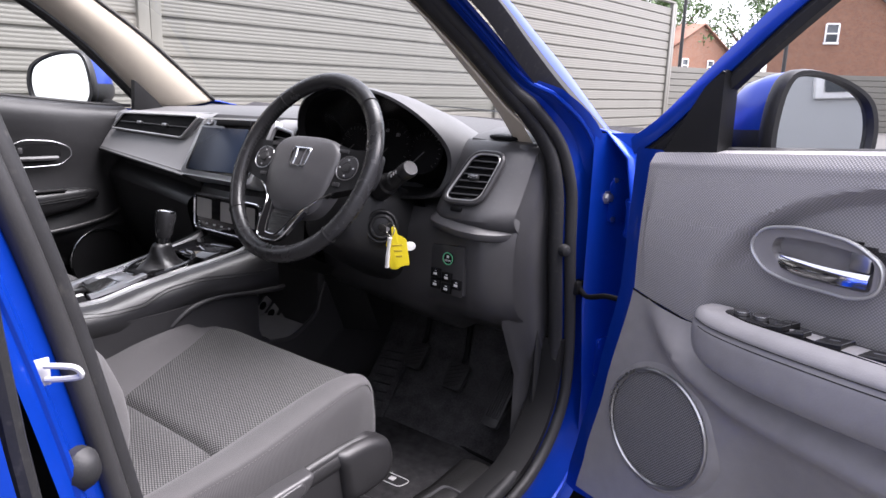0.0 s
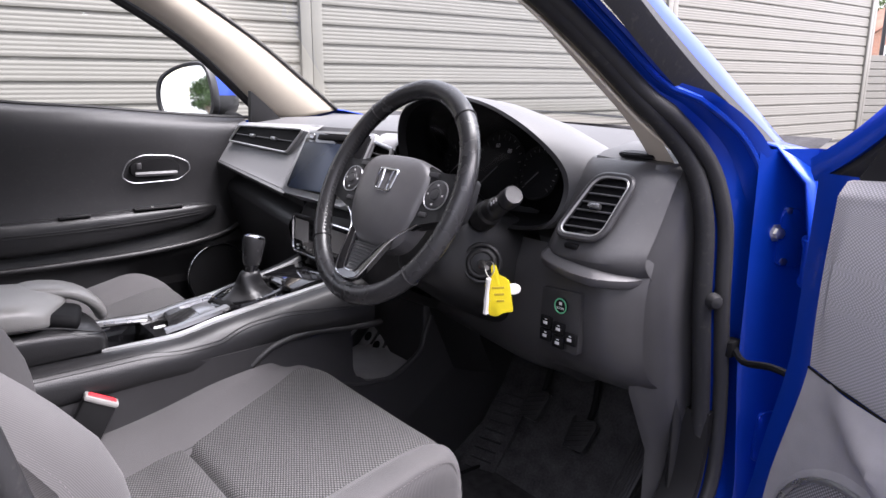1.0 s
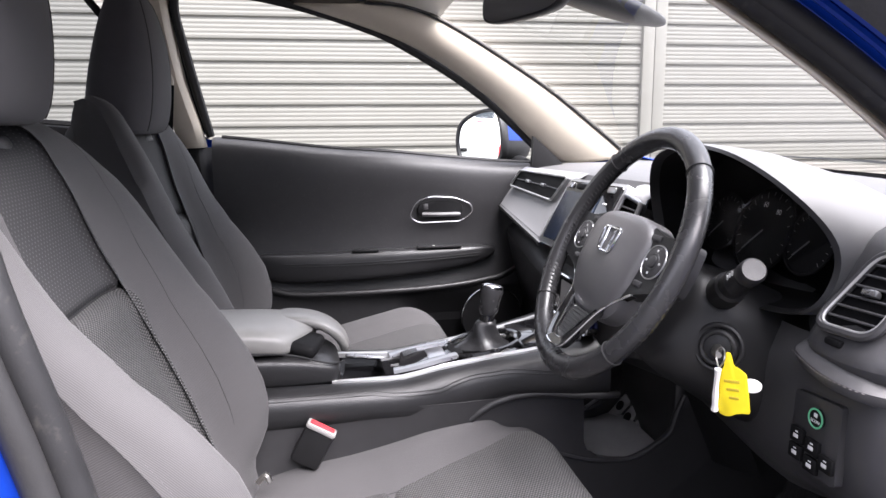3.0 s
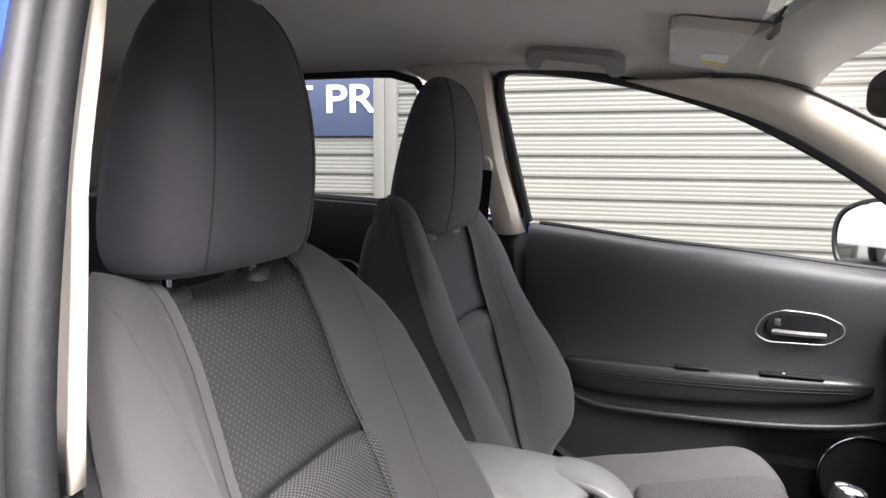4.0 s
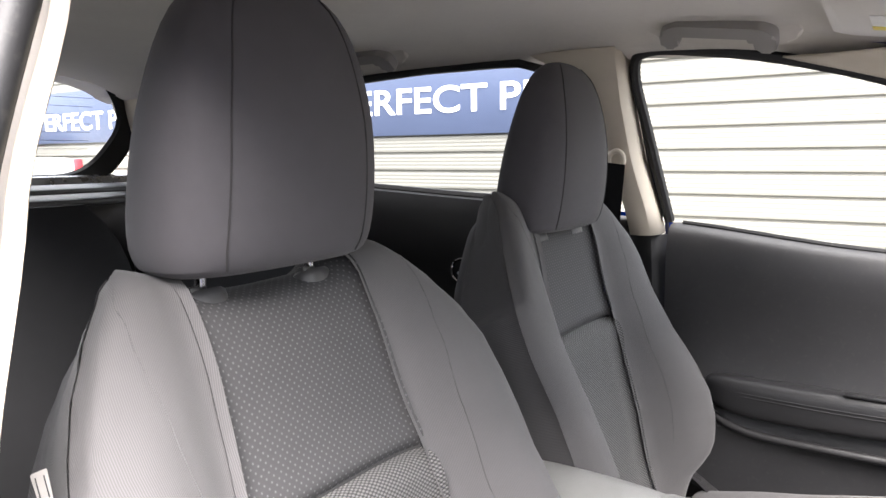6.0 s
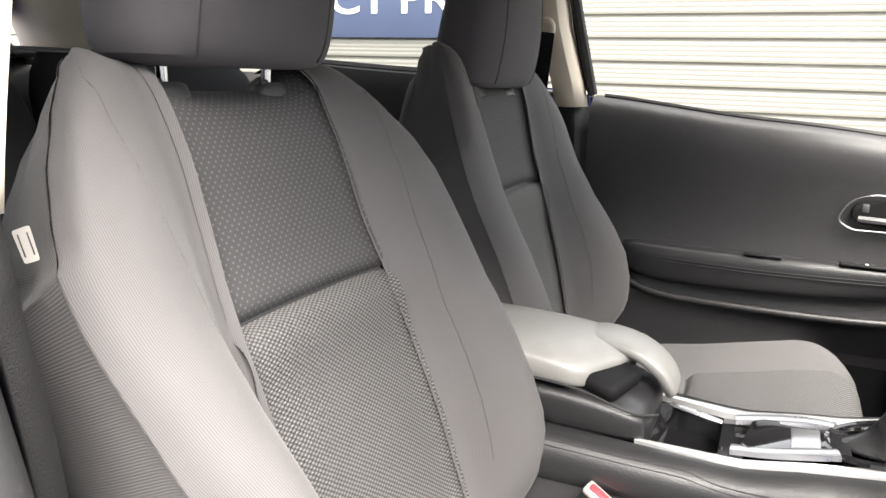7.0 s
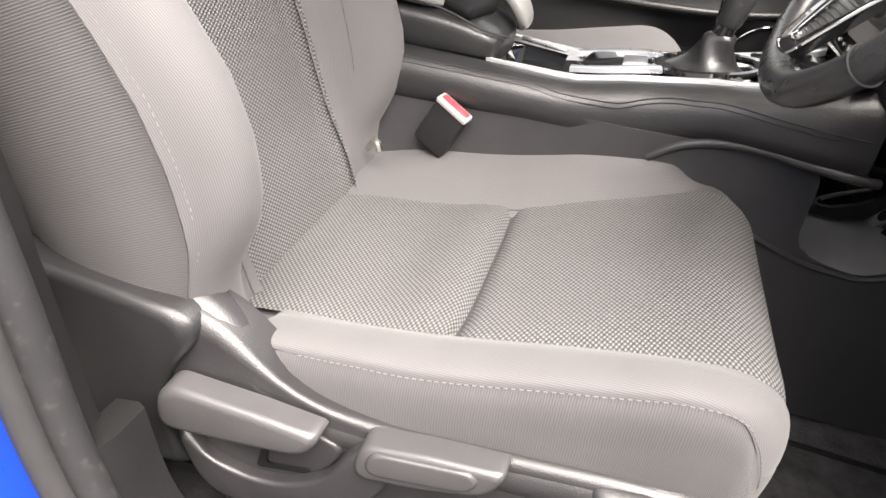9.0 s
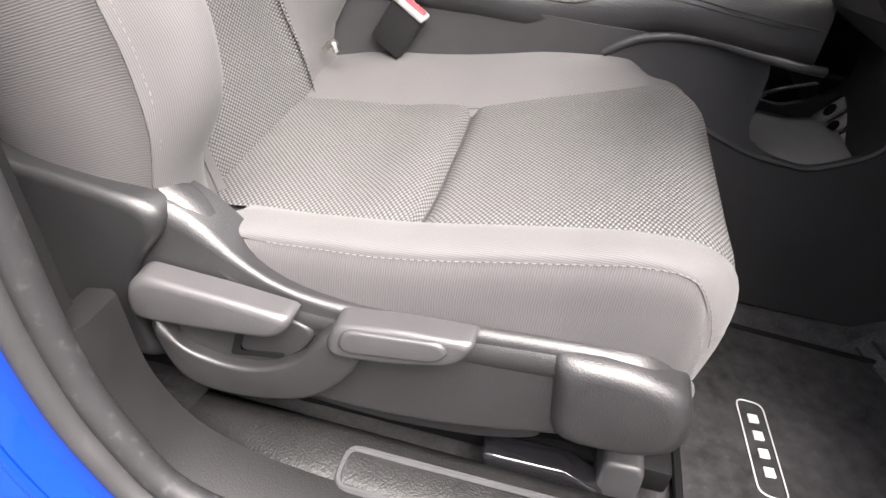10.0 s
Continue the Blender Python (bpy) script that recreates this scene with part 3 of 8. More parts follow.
fl = part("floor", bm, M_CARPET)
tagged(fl, "black carpeted car floor rising to the bulkhead", "car floor", kind="structure")
bm = B()
sheet(bm, [[(x, y, z) for x in (-0.74, -0.3, 0.3, 0.74)] for y, z in ((1.49, 0.80), (1.50, 1.02), (1.60, 1.05))])
part("bulkhead", bm, M_CARPET, body)
for s in (-1, 1):
    bm = B()
    sheet(bm, [[(s * 0.712, y, z) for z in (0.26, 0.45, 0.65, 0.85, 1.0)] for y in ((1.09, 1.20, 1.32, 1.50) if s < 0 else (1.22, 1.30, 1.40, 1.50))])
    part("kick_panel", bm, M_PLASTIC, body, "black footwell side panel", solid=0.006 * s)
bm = B()
rbox(bm, (-0.715, 0.45, 0.33), (0.06, 2.1, 0.16), 0.02)
part("sill_trim", bm, M_LOWTRIM, body, "textured dark sill trim")
# sill cover inside the door opening
bm = B()
ribbon(bm, cr([(0.712, 1.26, 0.62), (0.712, 1.235, 0.48), (0.712, 1.15, 0.385), (0.705, 1.05, 0.345), (0.70, 0.80, 0.327), (0.70, 0.55, 0.335), (0.705, 0.44, 0.37), (0.71, 0.385, 0.44), (0.71, 0.36, 0.53)], 5), [(-0.035, -0.02), (-0.040, 0.004), (-0.020, 0.014), (0.018, 0.014), (0.024, 0.004), (0.024, -0.02)], (0, 0, 1))
part("sill_trim", bm, M_LOWTRIM, body, "dark plastic sill trim")
bm = B()
sheet(bm, [[(x, y, z + 0.012 * (1 - ((x - 0.655) / 0.05) ** 2)) for x in (0.605, 0.62, 0.645, 0.67, 0.70)] for y, z in ((0.40, 0.338), (0.55, 0.336), (0.80, 0.332), (1.02, 0.334), (1.12, 0.35))])
part("step_plate", bm, M_SILL, body, "grained dark grey step plate", solid=0.004)
bm = B()
plate = rounded([(0.50, -0.018), (0.95, -0.018), (0.95, 0.018), (0.50, 0.018)], 0.012)
tube(bm, [(0.662 - w * 1.35, y + 0.07, 0.3455) for y, w in plate], 0.0038, 6, closed=True)
part("sill_plate_border", bm, M_PLASTIC2, body, "satin outline of a step plate")
# bonnet, wings
bm = B()
rows = []
for y, z in ((1.60, 0.985), (1.66, 0.98), (1.80, 0.96), (2.1, 0.90), (2.35, 0.82), (2.42, 0.6)):
    rows.append([(u * interp(y, [(1.3, 0.80), (1.9, 0.82), (2.42, 0.70)]), y + (1 - u * u) * 0.10, z + 0.05 * (1 - u * u)) for u in [-1 + 2 * j / 16 for j in range(17)]])
sheet(bm, rows)
part("bonnet", bm, M_BLUE, body, "glossy blue bonnet")
for s in (-1, 1):
    bm = B()
    rows = []
    for y in (1.315, 1.35, 1.45, 1.7, 2.1, 2.4):
        t = interp(y, [(1.31, 1.055), (1.45, 1.040), (1.7, 0.99), (2.4, 0.78)])
        rows.append([(s * 0.725, y, t + 0.010), (s * 0.785, y, t), (s * 0.835, y, t - 0.05), (s * 0.86, y, t - 0.2), (s * 0.865, y, 0.6), (s * 0.85, y, 0.3)])
    sheet(bm, rows)
    part("front_wing", bm, M_BLUE, body, "glossy blue front wing", solid=0.004 * s)
bm = B()
rbox(bm, (0, 1.60, 0.42), (1.68, 0.04, 1.1), 0.01)
part("engine_bay_wall", bm, M_BLACK, body)
bm = B()
sheet(bm, [[(0.775, 1.285 + 0.03 * (z < 0.6), z), (0.798, 1.345, z), (0.818, 1.378, z), (0.862, 1.380, z)] for z in (0.34, 0.5, 0.7, 0.9, 1.0, 1.05)])
part("hinge_pillar", bm, M_BLUE, body, "blue painted hinge pillar")
# hardware on the hinge pillar
bm = B()
for c, r in (((0.790, 1.330, 0.921), 0.011), ((0.792, 1.345, 0.875), 0.008), ((0.792, 1.348, 0.955), 0.007)):
    m = frame_of(c, (0.5, 0.87, 0), (0, 0, 1))
    rings = []
    for rr, h in ((r * 1.35, 0.0), (r * 1.35, 0.004), (r * 0.8, 0.005), (r * 0.8, 0.012), (r * 0.3, 0.013)):
        rings.append([m @ Vector((rr * math.cos(a), rr * math.sin(a), h)) for a in [2 * math.pi * i / 6 for i in range(6)]])
    loft(bm, rings)
part("hinge_bolt", bm, M_STEEL, body, "bright hinge bolts")
bm = B()
for z in (0.90, 0.56):
    hm = frame_of((0.800, 1.348, z + 0.01), (0.5, 0.87, 0), (0, 0, 1))
    slab(bm, rounded([(-0.020, -0.040), (0.022, -0.046), (0.030, 0.010), (0.014, 0.050), (-0.016, 0.046)], 0.010), hm @ Matrix.Translation((0, 0, 0.005)), 0.006, 0.002)
    slab(bm, rounded([(0.0, 0.022), (0.020, 0.040), (0.066, -0.004), (0.070, -0.036), (0.050, -0.036), (0.040, -0.006)], 0.006), frame_of((0.808, 1.345, z), (0.80, -0.30, -0.35), (0.2, 0.4, 0.9)), 0.007, 0.002)
    tube(bm, [(0.848, 1.318, z - 0.045), (0.848, 1.318, z + 0.02)], 0.0085, 10)
part("door_hinge", bm, M_BLUE, body)
bm = B()
m = frame_of((0.754, 1.232, 0.819), (0.5, 0.87, 0), (0, 0, 1))
loft(bm, [[m @ Vector((r * math.cos(a), r * math.sin(a), h)) for a in [2 * math.pi * i / 14 for i in range(14)]] for r, h in ((0.013, -0.004), (0.013, 0.003), (0.009, 0.011), (0.003, 0.013))])
part("rubber_buffer", bm, M_RUBBER, body)
bm = B()
rbox(bm, (0.762, 1.283, 0.734), (0.02, 0.03, 0.028), 0.004)
tube(bm, cr([(0.765, 1.285, 0.735), (0.80, 1.255, 0.728), (0.86, 1.215, 0.750), (0.905, 1.19, 0.757)], 4), 0.0055, 8)
part("check_strap", bm, M_BLACK, body, "black door check strap")
# striker and plug on the rear jamb
bm = B()
tube(bm, cr([(0.790, 0.240, 0.868), (0.803, 0.252, 0.869), (0.813, 0.261, 0.872), (0.811, 0.256, 0.881), (0.795, 0.238, 0.883)], 5), 0.0028, 8)
rbox(bm, (0.789, 0.238, 0.875), (0.003, 0.014, 0.026), 0.0012)
part("door_striker", bm, material("painted_steel", (0.42, 0.42, 0.43), 0.4), body, "white painted steel door striker")
bm = B()
m = frame_of((0.795, 0.262, 0.772), (0.3, -0.9, 0.1), (0, 0, 1))
loft(bm, [[m @ Vector((r * math.cos(a), r * 1.15 * math.sin(a), -h)) for a in [2 * math.pi * i / 16 for i in range(16)]] for r, h in ((0.019, -0.008), (0.019, 0.002), (0.016, 0.006), (0.012, 0.012), (0.004, 0.015))])
part("rubber_plug", bm, M_RUBBER, body, "round black rubber plug")

# closed rear doors
def rear_door(s, name):
    d = thing(name, (s * 0.8, -0.3, 0.4), "closed blue rear door with dark inner trim", "car door", kind="structure")
    bm = B()
    rows = []
    for y in [0.165 - 0.92 * i / 10 for i in range(11)]:
        rows.append([(s * (0.855 + 0.02 * math.sin(math.pi * k / 8) - 0.04 * (k / 8) ** 3), y + 0.10 * (1 - k / 8) ** 2 * (1 if y > 0.1 else 0.3), 0.36 + (belt_z(y) - 0.36) * k / 8) for k in range(9)])
    rows.insert(0, [(s * (abs(p[0]) - 0.035), p[1] + 0.002, p[2]) for p in rows[0]])
    sheet(bm, rows)
    part("outer_skin", bm, M_BLUE, d, "glossy blue metallic skin")
    bm = B()
    tube(bm, [(s * 0.822, 0.185 + 0.10 * (1 - k / 8) ** 2, 0.36 + 0.76 * k / 8) for k in range(9)], 0.010, 8)
    part("edge_seal", bm, M_RUBBER, d)
    bm = B()
    rows = []
    for y in [0.13 - 0.85 * i / 12 for i in range(13)]:
        rows.append([(s * xx, y, zz + (belt_z(y) - 1.165) * kk) for xx, zz, kk in ((0.70, 0.40, 0), (0.70, 0.78, 0), (0.675, 0.83, 0), (0.672, 0.86, 0), (0.70, 0.875, 0), (0.705, 1.0, 0.3), (0.70, 1.12, 0.8), (0.715, 1.155, 1), (0.745, 1.16, 1))])
    sheet(bm, rows)
    part("inner_trim", bm, M_PLASTIC, d, solid=0.004 * s)
    m = frame_of((s * 0.697, -0.297, 0.970), (0, -s, 0), (0, 0, 1))
    bm = B()
    tube(bm, [m @ Vector((x, y, 0.002)) for x, y in oval(0.058, 0.034, 28)], 0.0035, 6, closed=True)
    part("handle_surround", bm, M_CHROME, d)
    bm = B()
    rbox(bm, (s * 0.69, -0.297, 0.963), (0.012, 0.075, 0.012), 0.004)
    part("door_handle", bm, M_SATIN, d)
    bm = B()
    rows = []
    for y in [0.02 - 0.90 * i / 14 for i in range(15)]:
        top = interp(y, [(-0.88, 1.462), (-0.66, 1.474), (-0.35, 1.487), (-0.12, 1.487), (-0.04, 1.465), (0.02, 1.38)])
        rows.append([(s * (0.742 - 0.137 * t), y, belt_z(y) + (top - belt_z(y)) * t) for t in (0, 0.33, 0.66, 1)])
    sheet(bm, rows)
    part("window_pane", bm, M_GLASSD, d, shadow=False)
    bm = B()
    edge = [Vector(r[0]) for r in rows] + [Vector(r[-1]) for r in reversed(rows)]
    tube(bm, edge, 0.011, 6, closed=True)
    part("window_frame", bm, M_RUBBER, d)
    return d


rear_door(-1, "door_2")
rear_door(1, "door_3")

# wheels, on which the car rests
for sx in (-1, 1):
    for wy in (1.86, -0.95):
        wm = frame_of((sx * 0.745, wy, 0.325), (0, sx, 0), (0, 0, 1))
        bm = B()
        loft(bm, [[wm @ Vector((r * math.cos(a), r * math.sin(a), h)) for a in [2 * math.pi * i / 32 for i in range(32)]] for r, h in ((0.20, -0.08), (0.215, 0.085), (0.15, 0.070), (0.05, 0.078))])
        wh = part("wheel", bm, M_SATIN, body, "silver wheel")
        bm = B()
        sheet(bm, [[wm @ Vector((r * math.cos(a), r * math.sin(a), h)) for a in [2 * math.pi * i / 40 for i in range(40)]] for r, h in ((0.205, -0.095), (0.29, -0.105), (0.322, -0.085), (0.325, 0.0), (0.322, 0.085), (0.29, 0.105), (0.205, 0.095))], around=True)
        part("tyre", bm, M_RUBBER, wh)

# ---- seats ----
def pillow(S, u0, u1, v0, v1, nu=14, nv=30, deep=0.006, wide=0.014, sides="lrtb", outer=1.0):
    """Rows of a padded patch of the surface S(u, v); its edges sink into the seams. u0, u1 may depend on v."""
    rows = []
    for j in range(nv + 1):
        tv = 0.5 - 0.5 * math.cos(math.pi * j / nv)
        v = v0 + (v1 - v0) * tv
        a = u0(v) if callable(u0) else u0
        b = u1(v) if callable(u1) else u1
        r = []
        for i in range(nu + 1):
            tu = i / nu
            tu = 0.5 - 0.5 * math.cos(math.pi * tu) if nu > 6 else tu
            u = a + (b - a) * tu
            p = Vector(S(u, v))
            e = 1e-3
            n = (Vector(S(u + e, v)) - Vector(S(u - e, v))).cross(Vector(S(u, v + e)) - Vector(S(u, v - e)))
            n.normalize()
            pu0, pu1, pv0, pv1 = Vector(S(a, v)), Vector(S(b, v)), Vector(S(u, v0)), Vector(S(u, v1))
            d = 0.0
            if "l" in sides:
                d = max(d, math.exp(-((p - pu0).length / wide) ** 1.2))
            if "r" in sides:
                d = max(d, outer * math.exp(-((p - pu1).length / wide) ** 1.2))
            if "b" in sides:
                d = max(d, math.exp(-((p - pv0).length / wide) ** 1.2))
            if "t" in sides:
                d = max(d, math.exp(-((p - pv1).length / wide) ** 1.2))
            r.append(p - n * (deep * d))
        rows.append(r)
    return rows


def spline_at(pts, t):
    """A point of the smooth curve through pts at t from 0 to len - 1."""
    i = min(int(t), len(pts) - 2)
    f = t - i
    a, b, c, d = pts[max(i - 1, 0)], pts[i], pts[i + 1], pts[min(i + 2, len(pts) - 1)]
    return tuple(0.5 * ((2 * b[k]) + (c[k] - a[k]) * f + (2 * a[k] - 5 * b[k] + 4 * c[k] - d[k]) * f * f + (3 * b[k] - a[k] - 3 * c[k] + d[k]) * f ** 3) for k in range(len(b)))


OUTER = [1, 0.0]


def back_section(v, outer):
    """Half of the backrest's outline at height v (metres up the back): pairs across, forward, from the middle of the front to the middle of the back."""
    w = interp(v, [(-0.10, 0.225), (-0.02, 0.248), (0.04, 0.262), (0.10, 0.268), (0.20, 0.272), (0.35, 0.276), (0.45, 0.280), (0.50, 0.279), (0.55, 0.266), (0.60, 0.244), (0.64, 0.217), (0.67, 0.190), (0.715, 0.150)])
    if not outer:
        w = min(w, interp(v, [(0.0, 0.245), (0.15, 0.262), (0.32, 0.266), (0.45, 0.285), (0.6, 0.29)]))
    b = interp(v, [(-0.10, 0.004), (-0.02, 0.006), (0.025, 0.012), (0.04, 0.028), (0.07, 0.055), (0.106, 0.070), (0.147, 0.075), (0.19, 0.073), (0.236, 0.067), (0.293, 0.058), (0.354, 0.046), (0.42, 0.037), (0.50, 0.031), (0.60, 0.020), (0.685, 0.006)])
    if outer:
        b += interp(v, [(-0.05, 0.006), (0.03, 0.024), (0.08, 0.025), (0.20, 0.027), (0.26, 0.022), (0.34, 0.010), (0.44, 0.0)])
    xc = interp(v, [(-0.10, 0.146), (0.10, 0.150), (0.25, 0.148), (0.40, 0.142), (0.50, 0.133), (0.60, 0.128), (0.685, 0.13)])
    bulge = 0.024 + 0.006 * math.sin(math.pi * min(max(v / 0.6, 0), 1)) - 0.10 * max(0.0, v - 0.56) - 0.012 * max(0.0, 0.2 - v) / 0.2
    dip = interp(v, [(0.0, 0.018), (0.10, 0.026), (0.45, 0.026), (0.62, 0.010)])
    bulge, b = bulge - dip, b + dip
    th = interp(v, [(-0.10, 0.12), (0.2, 0.15), (0.5, 0.12), (0.685, 0.08)])
    xc = min(xc, w * 0.74)
    return [(0.0, bulge), (xc * 0.55, bulge + 0.001), (xc, bulge + 0.006), (xc + (w - xc) * 0.34, bulge + b * 0.78), (xc + (w - xc) * 0.64, bulge + b * 1.08), (w - 0.006, bulge + b * 0.84), (w + 0.008, bulge + b * 0.10 - 0.018),
            (w * 0.96, bulge - th * 0.7), (w * 0.7, bulge - th), (0.0, bulge - th)]


def back_top(x):
    """How far up the back reaches at x: two shoulders with a saddle between."""
    x = abs(x)
    return interp(x, [(0.0, 0.656), (0.085, 0.658), (0.105, 0.666), (0.125, 0.680), (0.142, 0.688), (0.158, 0.691), (0.176, 0.686), (0.195, 0.672), (0.215, 0.648), (0.235, 0.615), (0.255, 0.575), (0.27, 0.54)])


def back_surface(u, v):
    """u: -9 to 9 along the outline, v: 0 to 1 up the back."""
    s = -1 if u < 0 else 1
    h = -0.085 + 0.800 * v
    x, y = spline_at(back_section(h, s * OUTER[0] > 0), min(abs(u), 9.0))
    top = back_top(x)
    if h > top - 0.05:
        over = h - (top - 0.05)
        full = 0.715 - (top - 0.05)
        k = min(1.0, over / max(full, 1e-4))
        h = top - 0.05 + 0.05 * math.sin(k * math.pi / 2)
        y = y - 0.055 * (1 - math.cos(k * math.pi / 2)) * interp(abs(u), [(4.6, 1.0), (8.0, -0.3)])
    if abs(u) > 4.8 and h > top - 0.12:
        h -= 0.045 * min(1.0, (abs(u) - 4.8) / 2.0) * (h - top + 0.12) / 0.12
    if abs(u) > 2.0:
        inner = [(0.06, 0.0), (0.15, 0.006), (0.30, 0.022), (0.42, 0.025), (0.52, 0.019), (0.60, 0.013), (0.70, 0.009)]
        outer = [(0.30, 0.0), (0.45, 0.009), (0.55, 0.013), (0.62, 0.010), (0.70, 0.005)]
        x += OUTER[1] * interp(h, inner if s * OUTER[0] < 0 else outer) * min(1.0, (abs(u) - 2.0) / 2.5)
    return (s * x, y, h)


def cushion_surface(u, v):
    """u: -8 to 8 across, v: 0 to 1 from the back to the nose and under it."""
    s = -1 if u < 0 else 1
    prof = [(0.30, 0.505), (0.40, 0.520), (0.50, 0.530), (0.60, 0.547), (0.70, 0.572), (0.79, 0.593), (0.85, 0.600), (0.888, 0.583), (0.902, 0.545), (0.895, 0.49)]
    y, z = spline_at(prof, v * 9)
    w = interp(v, [(0.0, 0.225), (0.12, 0.25), (0.3, 0.264), (0.6, 0.264), (0.75, 0.255), (0.88, 0.243), (1.0, 0.225)])
    b = interp(v, [(0.0, 0.012), (0.25, 0.036), (0.55, 0.034), (0.70, 0.020), (0.82, 0.006), (1.0, 0.0)])
    if s * OUTER[0] < 0:
        b = interp(v, [(0.0, 0.018), (0.18, 0.044), (0.40, 0.051), (0.58, 0.042), (0.70, 0.026), (0.82, 0.010), (1.0, 0.0)])
    if s * OUTER[0] > 0:
        xc = interp(v, [(0.0, 0.160), (0.35, 0.158), (0.7, 0.172), (1.0, 0.168)])
    else:
        xc = interp(v, [(0.0, 0.125), (0.33, 0.142), (0.48, 0.180), (0.62, 0.215), (0.75, 0.222), (1.0, 0.20)])
    nose = interp(v, [(0.62, 0.0), (1.0, 0.05)])
    low = interp(v, [(0.0, 0.10), (0.75, 0.085), (0.9, 0.075), (1.0, 0.06)])
    sec = [(0, z), (xc * 0.5, z), (xc, z + 0.004), (xc + (w - xc) * 0.45, z + b * 0.8), (w * 0.95, z + b), (w, z + b * 0.55), (w + 0.002, z - 0.03 * (1 - nose * 10)), (w - 0.006, z - low), (w - 0.03, z - low)]
    x, zz = spline_at(sec, min(abs(u), 8.0))
    y -= max(0.0, abs(x) - 0.17) ** 2 * 6.0 * interp(v, [(0.5, 0.0), (0.85, 1.0)])
    return (s * x, y, zz)


def seat(name, cx, side, label, tilt=24.1, hinge=(0.345, 0.55), slide=(0.0, 0.0), head=(0.0, 0.0), post=0.030, broad=0.0):
    OUTER[0], OUTER[1] = side, broad
    st = thing(name, (cx, 0.6, 0.30), label, "car seat", "front seats")
    at = pose(cx, hinge[0], hinge[1], tilt, 0, 0)
    cat = pose(cx, slide[0], slide[1])
    # backrest
    back = B()
    sheet(back, [[back_surface(9 - 18 * i / 60, j / 40) for i in range(61)] for j in range(41)])
    for v in back.verts:
        v.co.y -= 0.016
        v.co.x *= 0.975
    br = part("backrest", back, M_SHADECLOTH, st, "grey ribbed cloth backrest with pale stitching", at=at)
    split = 0.6125
    for v0, v1, nm, mt, lb in ((split, 0.985, "upper_back_panel", M_DOTS, "dark knitted panel with small pale dots"), (-0.0, split, "lower_back_panel", M_KNIT, "fine charcoal knitted panel")):
        bm = B()
        rows = pillow(back_surface, -2.06, 2.06, v0, v1, 26, 40, 0.007, 0.013, "lr")
        n = len(rows) - 1
        for k, r in enumerate(rows):
            # the two panels dive into the crease between them, the lower one from a plump rounded edge
            d = abs(r[13].z - rows[0 if nm[0] == "u" else n][13].z)
            dive = 0.014 * math.exp(-(d / 0.007) ** 1.4) - (0.008 * math.exp(-((d - 0.035) / 0.03) ** 2) if nm[0] == "l" else 0.0)
            for i, q in enumerate(r):
                q.y -= dive
                if d < 0.12:
                    q.z -= (0.003 * (abs(q.x) / 0.128) ** 4) * (1 - d / 0.12)
        sheet(bm, rows)
        part(nm, bm, mt, br, lb, at=at)
        if nm[0] == "u":
            # dark cord adds the shade at the bottom of the crease
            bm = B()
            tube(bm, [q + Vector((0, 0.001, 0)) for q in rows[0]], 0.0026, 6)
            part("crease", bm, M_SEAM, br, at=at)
    for s in (-1, 1):
        bm = B()
        sheet(bm, pillow(back_surface, s * 1.84, s * 5.28, 0.0, 0.99, 20, 44, 0.013, 0.011, "lr", 0.25))
        part("bolster", bm, M_BOLSTER, br, at=at)
        bm = B()
        sheet(bm, pillow(back_surface, s * 5.28, s * 7.2, 0.0, 0.985, 16, 44, 0.005, 0.008, "lr"))
        part("side_panel", bm, M_SHADECLOTH, br, at=at)
        bm = B()
        line = [Vector(back_surface(s * 5.20, 0.06 + 0.90 * j / 90)) for j in range(91)]
        dashes(bm, [p + Vector((s * 0.0008, 0.0008, 0)) for p in line], 0.0007, 0.0040, 0.0034)
        part("stitching", bm, M_STITCH, br, at=at)
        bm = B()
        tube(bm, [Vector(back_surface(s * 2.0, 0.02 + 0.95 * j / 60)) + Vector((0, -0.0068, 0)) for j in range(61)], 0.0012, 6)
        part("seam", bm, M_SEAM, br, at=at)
        bm = B()
        tube(bm, [Vector(back_surface(s * 5.30, 0.05 + 0.89 * j / 70)) - Vector((0, 0.0008, 0)) for j in range(71)], 0.0024, 6)
        part("piping", bm, M_BOLSTER, br, at=at)
        bm = B()
        tube(bm, [Vector(back_surface(s * interp(v, [(0.2, 2.6), (0.5, 2.75), (0.65, 2.95), (0.78, 3.3), (0.87, 3.9), (0.94, 4.6)]), v)) - Vector((0, 0.0004, 0)) for v in [0.25 + 0.69 * j / 50 for j in range(51)]], 0.0007, 5)
        part("bolster_seam", bm, M_SHADECLOTH, br, at=at)
    # headrest
    hat = pose(cx, head[0], head[1])
    # half width, front and back at each height: broad below, drawn in towards a domed top
    HEAD = ((1.157, 0.104, 0.096, 0.026), (1.159, 0.128, 0.112, 0.012), (1.166, 0.143, 0.123, 0.001), (1.185, 0.150, 0.131, -0.008), (1.22, 0.151, 0.138, -0.008), (1.265, 0.149, 0.142, -0.001), (1.315, 0.1445, 0.142, 0.010),
            (1.365, 0.1325, 0.136, 0.023), (1.405, 0.119, 0.127, 0.035), (1.436, 0.099, 0.116, 0.047), (1.457, 0.069, 0.101, 0.059), (1.466, 0.030, 0.088, 0.070))
    rows = [[(x, (yf + yb) / 2 + y, z) for x, y in oval(hx, (yf - yb) / 2, 44, 3.0)] for z, hx, yf, yb in HEAD]
    bm = B()
    loft(bm, rows)
